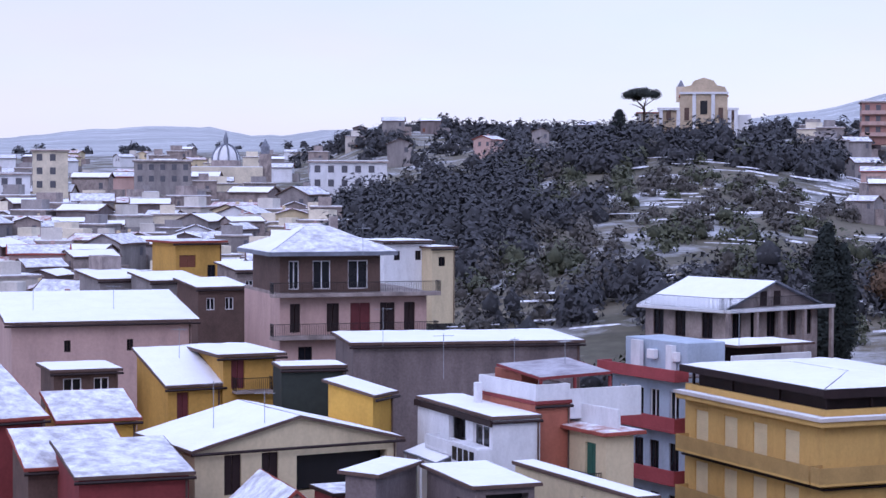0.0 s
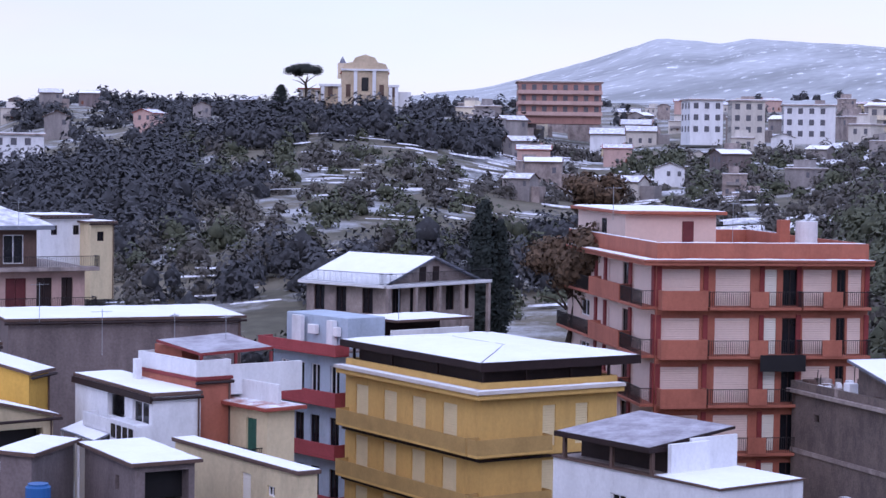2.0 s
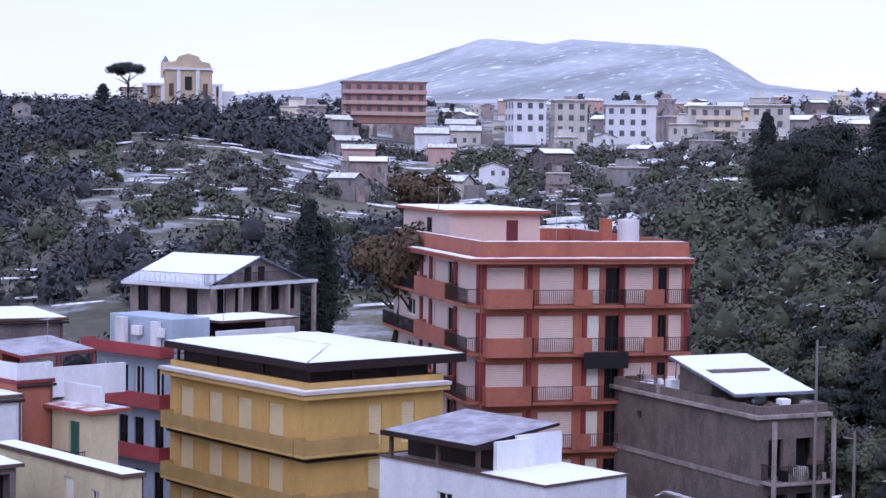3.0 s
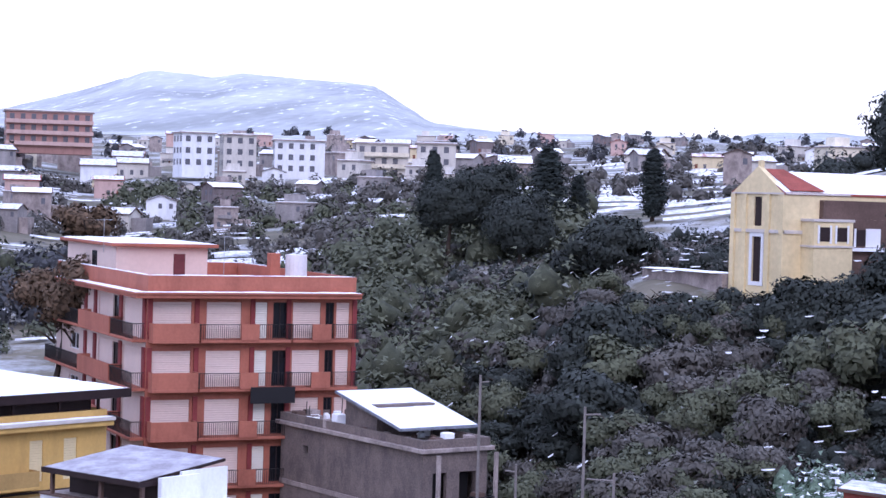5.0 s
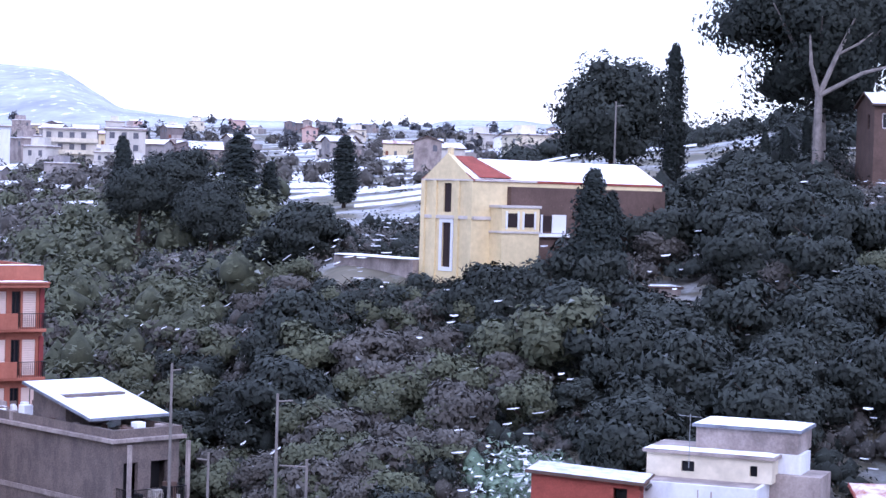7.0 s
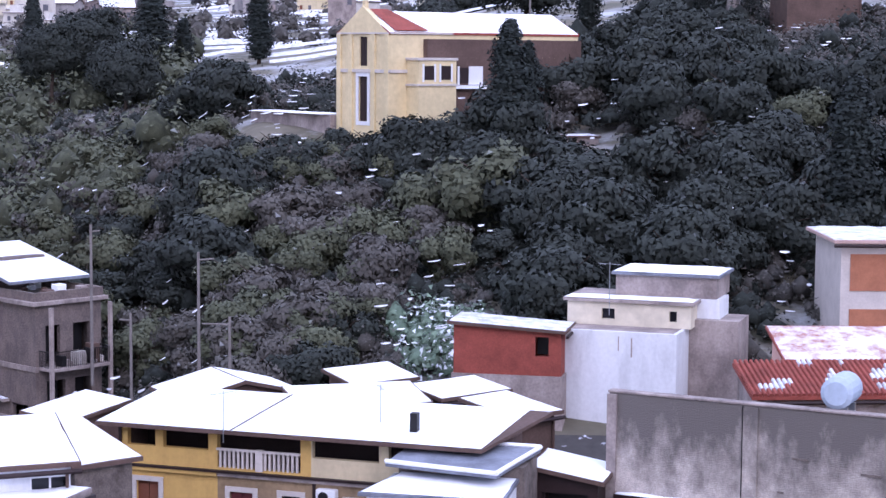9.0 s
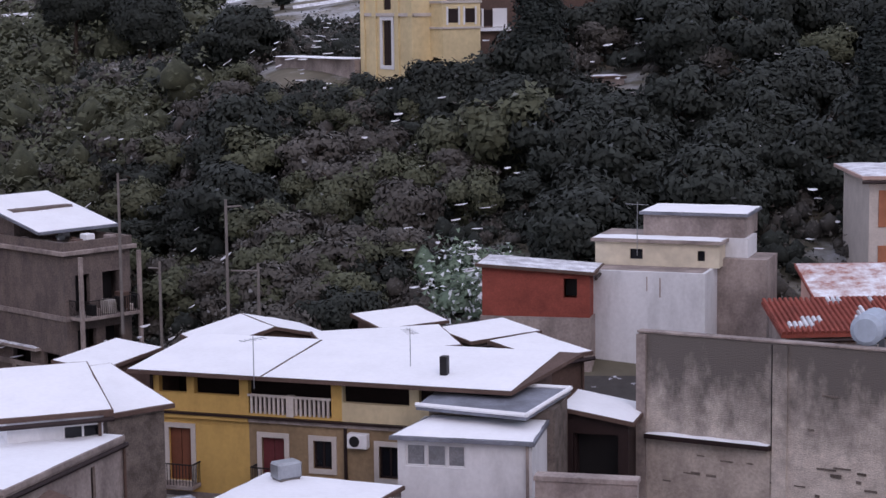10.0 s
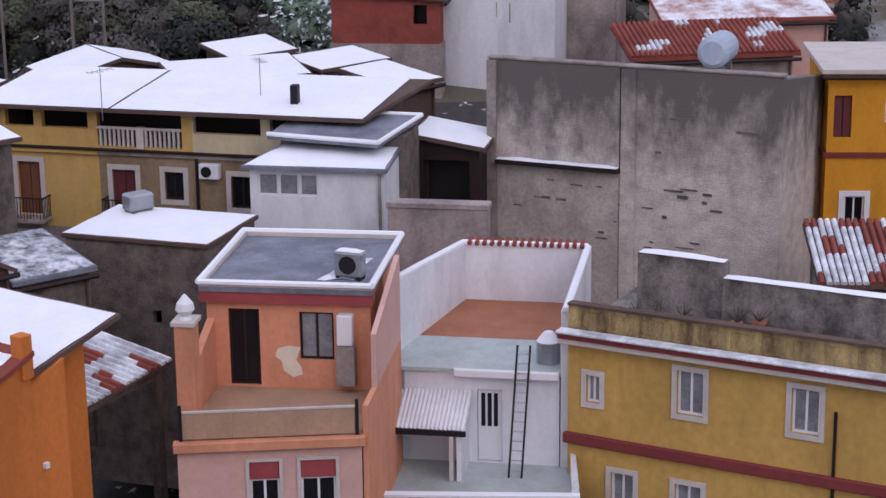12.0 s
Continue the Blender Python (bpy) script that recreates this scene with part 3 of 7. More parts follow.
def ground_z(x, y):
    """Height of the ground."""
    d = math.hypot(x, y)
    b = math.degrees(math.atan2(x, y))
    b = min(max(b, BEARINGS[0]), BEARINGS[-1])
    i = max(k for k in range(len(BEARINGS) - 1) if BEARINGS[k] <= b)
    s = (b - BEARINGS[i]) / (BEARINGS[i + 1] - BEARINGS[i])
    s = s * s * (3 - 2 * s)
    d = min(d, REACH[-1])
    j = max(k for k in range(len(REACH) - 1) if REACH[k] <= d)
    t = (d - REACH[j]) / (REACH[j + 1] - REACH[j])
    p, q = PROFILES[i], PROFILES[i + 1]
    heights = [(1 - s) * p[k] + s * q[k] for k in (j, j + 1)]
    for k in (0, 1):
        if REACH[j + k] > 2000:
            heights[k] = REACH[j + k] * along(CREST if REACH[j + k] < 3000 else RANGE, b)
    z = heights[0] * (1 - t) + heights[1] * t
    amp = min(1.0, d / 150) * (1 + min(d, 600) / 500) * max(0.15, min(1.0, (1500 - d) / 700))
    return EYE + z + amp * 0.9 * noise.fractal(Vector((x / (20 + d * 0.06), y / (20 + d * 0.06), 0.3)), 1.0, 2.0, 4)


def build_ground():
    bm = bmesh.new()
    angles = [-60 + k * 0.3 for k in range(301)] + [36 + k * 6 for k in range(44)]
    rows = []
    d = 6.0
    dist = []
    while d < 4800:
        dist.append(d)
        d *= 1.052
    dist = sorted(dist + [1500, 2600, 4499])
    centre = bm.verts.new((0, 0, ground_z(0, 1)))
    for d in dist:
        rows.append([bm.verts.new((d * math.sin(radians(a)), d * math.cos(radians(a)), ground_z(d * math.sin(radians(a)), d * math.cos(radians(a)))))
                     for a in angles])
    n = len(angles)
    for r in range(len(rows) - 1):
        for k in range(n):
            j = (k + 1) % n
            f = bm.faces.new((rows[r][k], rows[r][j], rows[r + 1][j], rows[r + 1][k]))
            f.smooth = True
    for k in range(n):
        bm.faces.new((centre, rows[0][(k + 1) % n], rows[0][k]))
    bmesh.ops.recalc_face_normals(bm, faces=bm.faces[:])
    if sum(f.normal.z for f in bm.faces) < 0:
        bmesh.ops.reverse_faces(bm, faces=bm.faces[:])
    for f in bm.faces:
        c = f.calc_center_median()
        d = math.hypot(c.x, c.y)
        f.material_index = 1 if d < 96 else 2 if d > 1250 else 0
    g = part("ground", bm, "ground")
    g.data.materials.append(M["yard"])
    g.data.materials.append(M["far_ground_haze"])
    tagged(g, "hilly ground of dark scrub and earth patched with thin snow, coloured haze-pale far off", "ground", kind="structure")


build_ground()


# ---- houses ----
def house(name, label, b, d, el, a, category="house", group=""):
    """An empty at the near upper corner of a house: bearing, distance, elevation, and the angle of its left wall to the line of sight."""
    x, y = d * math.sin(radians(b)), d * math.cos(radians(b))
    KEEP.append((x, y))
    return thing(name, label, category, x, y, EYE + d * math.tan(radians(el)), a - b, group)


KEEP = []


def ledge_snow(root, wl, wr, z, out, deep=0.35):
    """Snow along the top of a ledge round the two seen walls."""
    part("snow_ledge", snow_sheet(((-out, -out, z), (wr, -out, z), (wr, -out + deep, z), (-out, -out + deep, z)), inset=0.02, ragged=0.03, thick=0.07), "snow", root)
    part("snow_ledge", snow_sheet(((-out, -out + deep, z), (-out + deep, -out + deep, z), (-out + deep, wl, z), (-out, wl, z)), inset=0.02, ragged=0.03, thick=0.07), "snow", root)


def posts(root, places, z0, z1, r=0.07, mat="wood_and_shade"):
    for x, y in places:
        part("post", boxes((x - r, x + r, y - r, y + r, z0, z1)), mat, root)


def aerial(x, y, z, h=2.2):
    """A roof aerial on its mast."""
    a = thing("roof_aerial", "thin metal television aerial standing on a roof", "aerial", x, y, z)
    bm = bmesh.new()
    rod(bm, (0, 0, -0.3), (0, 0, h), 0.02)
    m = part("mast", bm, "steel", a)
    bm = bmesh.new()
    rod(bm, (-0.6, 0, h - 0.15), (0.6, 0, h - 0.1), 0.012)
    part("boom", bm, "steel", a)
    for k in range(5):
        bm = bmesh.new()
        rod(bm, (-0.5 + k * 0.25, -0.25, h - 0.14), (-0.5 + k * 0.25, 0.25, h - 0.14), 0.01)
        part("element", bm, "steel", a)
    return a


def yellow_building():
    r = house("apartment_building", "yellow plastered apartment building with snow-covered dark roof canopy", -20.30, 106, -7.12, 34)
    wl, wr = 15.0, 9.4
    holes = []
    for f in range(3):
        z = -3.0 - 3.1 * f
        for u in (3.2, 6.5, 9.7, 13.0):
            holes.append(("L", u, z + 0.05, 1.5, 2.35, "cream_shutter"))
        for u in (4.6, 6.9):
            holes.append(("R", u, z + 0.1, 0.9, 2.3, "cream_shutter"))
    shell(r, wl, wr, 12, "yellow", holes, low=-13)
    for f in range(3):
        z = -3.0 - 3.1 * f
        balcony(r, "L", 0.2, 14.6, z, 0.9, "panel", "yellow_panel", 0.85, 0.16, "yellow")
        balcony(r, "R", -0.9, 4.2, z, 0.9, "panel", "yellow_panel", 0.85, 0.16, "yellow")
        part("string_course", boxes((-0.25, wr, -0.25, -0.003, z - 0.5, z - 0.38), (-0.25, -0.003, 0, wl, z - 0.5, z - 0.38)), "wood_and_shade", r)
    band(r, wl, wr, 0.003, 0.3, 0.7, "yellow")
    band(r, wl, wr, 0.305, 0.5, 0.85, "stone_trim")
    ledge_snow(r, wl, wr, 0.505, 0.8, 0.5)
    parapet(r, wl, wr, 0.0, 0.85, "yellow", 0.25)
    part("roof_deck", boxes((0.25, wr - 0.25, 0.25, wl - 0.25, -0.1, 0.15)), "grey_wall", r)
    # canopy: a low hipped roof on posts
    o = 0.25
    zc = 2.0
    e = [(-o, -o, zc), (wr + o + 1.2, -o, zc), (wr + o + 1.2, wl + o, zc), (-o, wl + o, zc)]
    p, q = (wr / 2, wr / 2, zc + 0.4), (wr / 2, wl - wr / 2, zc + 0.4)
    for k, quad in enumerate(((e[0], e[1], p), (e[1], e[2], q, p), (e[2], e[3], q), (e[3], e[0], p, q))):
        part("canopy_slope", slope(quad, 0.16), "wood_and_shade", r)
        qq = quad if len(quad) == 4 else (quad[0], quad[1], quad[2], quad[2])
        part("snow_layer", snow_sheet(qq, seed=k, inset=0.04, ragged=0.03), "snow", r, "thin snow on the dark canopy")
    part("fascia", boxes((-o - .05, wr + o + 1.25, -o - .05, -o + .02, zc - 0.5, zc - 0.02), (-o - .05, -o + .02, -o + .03, wl + o, zc - 0.4, zc - 0.02)), "wood_and_shade", r, "dark brown fascia board")
    posts(r, [(0.3, 0.3), (3.2, 0.3), (6.3, 0.3), (9.0, 0.3), (0.3, 5), (0.3, 10), (0.3, 14.5)], 0.85, zc)
    # Block added to fill the gap under the canopy with painted shade.
    part("canopy_gap_shade", boxes((0.6, wr - 0.6, 0.7, wl - 0.6, 0.16, zc)), "wood_and_shade", r, "near-black block added as the shade in the gap under the canopy")


def red_building():
    r = house("apartment_building", "terracotta red apartment building with pale shutters and long balconies", -15.19, 122, -3.01, 16)
    wl, wr = 24.0, 14.0
    holes = []
    for f in range(5):
        z = -2.75 - 3.08 * f
        for u, w, k in ((1.6, 2.5, "rose_shutter"), (5.0, 2.3, "rose_shutter"), (7.5, 0.8, "shutter"), (8.8, 1.0, "win_dark"), (10.6, 1.9, "rose_shutter"), (12.2, 0.6, "win_dark"), (13.1, 0.9, "rose_shutter")):
            holes.append(("R", u, z + 0.05, w, 2.3, k))
        for u, w, k in ((3.4, 4.4, "rose_shutter"), (7.2, 2.0, "win_dark"), (10.6, 2.6, "rose_shutter"), (18.5, 2.6, "win")):
            zz, hh = (z + 1.0, 1.2) if k == "win" else (z + 0.05, 2.3)
            holes.append(("L", u, zz, w, hh, k))
    shell(r, wl, wr, 16, "red", holes, low=-17, mat_l="pale_pink")
    for f in range(5):
        z = -2.75 - 3.08 * f
        balcony(r, "R", 0.1, 3.1, z, 1.0, "solid", "red", 1.05, 0.2)
        balcony(r, "R", 3.25, 9.3, z, 0.8, "bars", "red", 0.95, 0.2)
        balcony(r, "R", 9.4, 13.95, z, 0.8, "bars", "red", 0.95, 0.2)
        for u0, u1 in ((5.9, 7.1), (10.7, 12.0)):
            bm = bmesh.new()
            fbox(bm, "R", u0, u1, 0.81, 0.9, z - 0.02, z + 1.0)
            part("balcony_panel", bm, "red", r)
        balcony(r, "L", 0.2, 5.6, z, 0.9, "bars", "red", 0.95, 0.2)
        balcony(r, "L", 5.8, 14.0, z, 0.9, "solid", "red", 1.05, 0.2)
        balcony(r, "L", 14.2, 23.8, z, 0.9, "bars", "red", 0.95, 0.2)
        for u in (0.15, 3.2, 6.9, 9.35, 13.9):
            bm = bmesh.new()
            fbox(bm, "R", u - 0.15, u + 0.15, 0.004, 0.12, z + 0.01, z + 2.55)
            part("pilaster", bm, "red_dark", r)
        for u in (0.5, 6.0, 12.6, 15.2):
            bm = bmesh.new()
            fbox(bm, "L", u - 0.3, u + 0.3, 0.004, 0.12, z + 0.01, z + 2.55)
            part("pilaster", bm, "red_dark", r)
    part("wash_cloth", boxes((6.6, 9.6, -0.92, -0.86, -6.8, -5.75)), "iron_and_shade", r, "dark cloth hung on the railing")
    band(r, wl, wr, -0.12, 0.12, 1.05, "red")
    band(r, wl, wr, 0.125, 0.24, 1.2, "red")
    ledge_snow(r, wl, wr, 0.245, 1.15, 0.9)
    ledge_snow(r, wl, wr, 1.255, 0.02, 0.2)
    part("roof_deck", boxes((0.2, wr - 0.2, 0.2, wl - 0.2, -0.1, 0.2)), "red", r)
    parapet(r, wl, wr, 0.2, 1.25, "red", 0.25)
    # penthouse at the back of the left wing
    part("penthouse", boxes((0.6, 7.0, 10.0, 23.5, 0.21, 2.75)), "pale_pink", r, "pale pink penthouse storey")
    part("penthouse_roof", boxes((0.1, 7.6, 9.4, 24.0, 2.755, 2.98, 0.03)), "red", r)
    part("snow_layer", snow_sheet(((0.1, 9.4, 2.98), (7.6, 9.4, 2.98), (7.6, 24, 2.98), (0.1, 24, 2.98)), seed=3), "snow", r)
    part("penthouse_window", boxes((0.55, 0.6, 15, 16.2, 1.0, 2.3)), "glass", r)
    part("penthouse_door", boxes((4.6, 5.4, 9.94, 10.0, 0.25, 2.3)), "door_red", r)
    part("chimney", boxes((9.8, 10.5, 5, 5.7, 0.2, 2.6, 0.03)), "red", r)
    t = thing("water_tank", "pale grey rooftop water tank on a frame", "water tank", *(r.matrix_basis @ Vector((12.0, 6, 0.2))), 0)
    bm = bmesh.new()
    rod(bm, (0, 0, 0.5), (0, 0, 2.3), 0.75, 16)
    part("tank", bm, "white", t)
    part("stand", boxes((-1.6, 0.7, -0.6, 0.6, 0, 0.5)), "plaster", t)


def blue_building():
    r = house("apartment_building", "pale blue apartment house with dark red balconies", -24.25, 121, -5.83, 37)
    wl, wr = 8.3, 8.0
    holes = []
    for f in range(4):
        z = -3.2 - 3.3 * f
        for u, w in ((1.5, 1.0), (3.6, 1.0), (5.3, 1.0), (7.0, 0.9)):
            holes.append(("L", u, z + 0.05, w, 2.2, "win" if f == 0 else "win_dark"))
    shell(r, wl, wr, 12, "blue_wall", holes, low=-14)
    for f in range(4):
        z = -3.2 - 3.3 * f
        balcony(r, "L", 0.0, wl + 0.2, z, 1.1, "solid", "band", 0.75, 0.2)
    balcony(r, "L", 0.0, wl + 0.2, 0.0, 1.1, "solid", "band", 0.55, 0.2)
    part("roof_deck", boxes((0.05, wr, 0.05, wl, 0.005, 0.12)), "grey_wall", r)
    part("roof_hut", boxes((0.6, 3.6, 1.0, wl - 0.6, 0.12, 2.1, 0.03)), "blue_wall", r)
    part("hut_window", boxes((0.56, 0.6, 6.2, 7.0, 0.7, 1.7)), "glass", r)
    part("terrace_wall", boxes((3.603, 10.0, 0.2, 0.45, 0.12, 1.25)), "white", r)
    part("terrace_wall", boxes((3.603, 10.0, 3.2, 3.4, 0.12, 1.6)), "wood_and_shade", r)
    part("terrace_roof", boxes((4.5, 11.0, 1.0, 5.5, 1.65, 1.8)), "brown", r)
    part("snow_layer", snow_sheet(((4.5, 1.0, 1.8), (11.0, 1.0, 1.8), (11.0, 5.5, 1.8), (4.5, 5.5, 1.8))), "snow", r)
    for y in (1.6, 4.0):
        bm = boxes((0.2, 0.55, y, y + 0.8, 0.9, 1.5, 0.03))
        part("air_unit", bm, "frame", r, "white air conditioner unit on the hut")
    part("wall_box", boxes((0.1, 0.5, 2.0, 2.6, 0.13, 1.9)), "white", r)
    part("stair_box", boxes((0.1, 0.4, 5.4, 6.4, 0.13, 2.0)), "white", r)


def white_pent():
    r = house("townhouse", "white house with parapet terrace and grey metal canopy under snow", -13.22, 90, -9.62, 45)
    wl, wr = 12.0, 5.6
    shell(r, wl, wr, 12, "white", [("L", 3, -2.6, 1.1, 1.4, "win"), ("L", 7, -2.6, 1.1, 1.4, "win")], low=-12)
    part("coping", boxes((-0.12, wr + 0.1, -0.12, 0.35, 0.003, 0.1), (-0.12, 0.35, 0.35, wl, 0.003, 0.1)), "brown", r)
    part("snow_layer", snow_sheet(((-0.1, -0.1, 0.1), (wr, -0.1, 0.1), (wr, 4.5, 0.12), (-0.1, 4.5, 0.12))), "snow", r)
    part("terrace", boxes((0.35, wr, 0.35, wl, -0.4, 0.06)), "plaster", r)
    part("stair_wall", boxes((0.6, 3.2, 3.9, 4.15, 0.07, 1.6), (2.2, 5.3, 4.15, 4.33, 0.07, 1.75)), "white", r)
    q = ((-0.4, 4.4, 1.45), (5.4, 4.4, 2.1), (5.4, 11.4, 2.1), (-0.4, 11.4, 1.45))
    part("canopy", slope(q, 0.14), "wood_and_shade", r)
    part("snow_layer", snow_sheet(q, seed=5, thick=0.04), "snow_wet", r, "thin melting snow on the canopy")
    posts(r, [(0, 4.6), (0, 7.5), (0, 11.1)], 0.1, 1.35, 0.09, "brown")
    # Near-black block under the canopy: the dark underside given as colour.
    part("canopy_shade", boxes((1.2, 5.2, 4.6, 11.2, 0.07, 1.45)), "wood_and_shade", r)
    part("canopy_fascia", boxes((-0.46, -0.402, 4.35, 11.45, 1.2, 1.46), (-0.4, 5.4, 4.34, 4.398, 1.2, 1.42)), "wood_and_shade", r)
    return r


def gable_house():
    r = house("country_house", "grey two-storey house with gable, loggia and snow-covered roof", -23.20, 158, -3.78, 48)
    wl, wr = 9.0, 11.5
    holes = [("R", u, -2.5, 1.1, 2.1, "win_dark") for u in (1.4, 3.6, 5.6, 8.2, 10.2)] + [("L", u, -2.5, 1.2, 2.1, "win_dark") for u in (2, 5, 7.5)]
    holes += [("R", 5.6, 0.15, 0.9, 1.6, "win"), ("R", 7.2, 0.15, 0.9, 1.6, "win_dark")]
    shell(r, wl, wr, 8, "plaster", [h for h in holes if h[2] < 0], low=-7)
    gable_wall(r, "R", wr, 0.0, 2.0, "plaster")
    for u in (4.6, 6.3):
        part("gable_window", boxes((u - 0.4, u + 0.4, -0.05, 0.02, 0.1, 1.3)), "wood_and_shade", r)
    pitched(r, wl, wr, 0.0, 2.0, "y", 0.5, "slate")
    balcony(r, "R", -0.8, wr + 0.8, 0.0, 1.3, "bars", "white", 0.9, 0.25)
    balcony(r, "L", -0.8, wl, 0.0, 1.1, "bars", "white", 0.9, 0.25)
    posts(r, [(-0.9, -1.1), (2.5, -1.1), (5.5, -1.1), (8.5, -1.1), (12, -1.1)], -6, -0.25, 0.15, "plaster")


def rough_building():
    r = house("unfinished_house", "unfinished brown-grey rendered house with rubble on its roof", -6.96, 111, -7.47, 35)
    wl, wr = 16.0, 4.6
    shell(r, wl, wr, 12, "rough_render", [("R", 1.2, -3.4, 1.0, 2.2, "hole"), ("R", 3.2, -3.2, 1.2, 2.0, "hole"), ("R", 1.4, -6.6, 1.3, 2.2, "hole"), ("R", 3.3, -6.6, 1.2, 2.2, "hole"),
                                          ("L", 13, -1.6, 0.6, 0.5, "hole"), ("L", 1.6, -8.2, 1.6, 2.4, "hole"), ("L", 4.6, -8.2, 1.8, 2.4, "hole"), ("L", 8.0, -8.2, 1.6, 2.4, "hole")], low=-14)
    for z in (-3.5, -6.6):
        balcony(r, "R", 0.2, 4.4, z, 1.3, "bars", "plaster", 0.9, 0.2)
        part("floor_beam", boxes((-0.07, -0.003, 0.0, wl, z - 0.3, z), (-0.07, wr, -0.07, -0.004, z - 0.3, z)), "plaster", r, "bare concrete floor beam")
    for y in (0.05, 5.2, 10.4):
        part("frame_post", boxes((-0.06, -0.004, y, y + 0.35, -14, -6.91)), "plaster", r)
    for x in (0.15, 4.25):
        part("balcony_post", boxes((x, x + 0.2, -1.3, -1.1, -12, 0.0)), "plaster", r)
    part("ledge", boxes((-0.5, -0.075, 2.5, 9.5, -5.75, -5.6)), "plaster", r)
    part("snow_layer", snow_sheet(((-0.5, 2.5, -5.59), (-0.08, 2.5, -5.59), (-0.08, 9.5, -5.59), (-0.5, 9.5, -5.59)), inset=0.02, ragged=0.05), "snow_thin", r)
    part("roof_deck", boxes((-0.35, wr + 0.3, -0.35, wl + 0.2, 0.003, 0.25, 0.03)), "plaster", r)
    part("roof_wall", ring(-0.1, wr + 0.1, -0.1, wl, 0.255, 0.75, 0.2), "rough_render", r)
    part("back_room", boxes((0.4, wr, 5.5, 9.0, 0.255, 2.2)), "rough_render", r)
    q = ((-0.3, 2.0, 1.2), (wr + 0.8, 2.0, 1.2), (wr + 0.8, 9.2, 2.75), (-0.3, 9.2, 2.75))
    part("lean_to_roof", slope(q, 0.15), "slate", r)
    part("snow_layer", snow_sheet(q, seed=8, thick=0.12, inset=0.05, ragged=0.03), "snow", r)
    rg = random.Random(6)
    for k in range(70):
        x, y, q = rg.uniform(0.1, wr), rg.uniform(0.1, wl), rg.uniform(0.1, 0.35)
        part("loose_block", boxes((x - q, x + q, y - q, y + q, 0.25, 0.25 + q * rg.uniform(0.8, 3.2), 0.04)), ("snow", "plaster", "brown", "rubble")[k % 4], r)
    for k in range(22):
        x, z, q = rg.uniform(0.4, 4.2), rg.choice((-3.5, -6.6)), rg.uniform(0.1, 0.3)
        part("stored_clutter", boxes((x - q, x + q, -1.0, -0.6 + q, z + 0.002, z + q * rg.uniform(1.5, 4.5), 0.03)), ("brown", "white", "stone_trim", "iron_and_shade", "plaster")[k % 5], r)
    for k in range(6):
        bm = bmesh.new()
        x, y = rg.uniform(0, wr), rg.uniform(0, wl)
        rod(bm, (x, y, 0.25), (x + rg.uniform(-0.1, 0.1), y, rg.uniform(1.2, 1.9)), 0.03, 5)
        part("bare_rod", bm, "iron_and_shade", r)


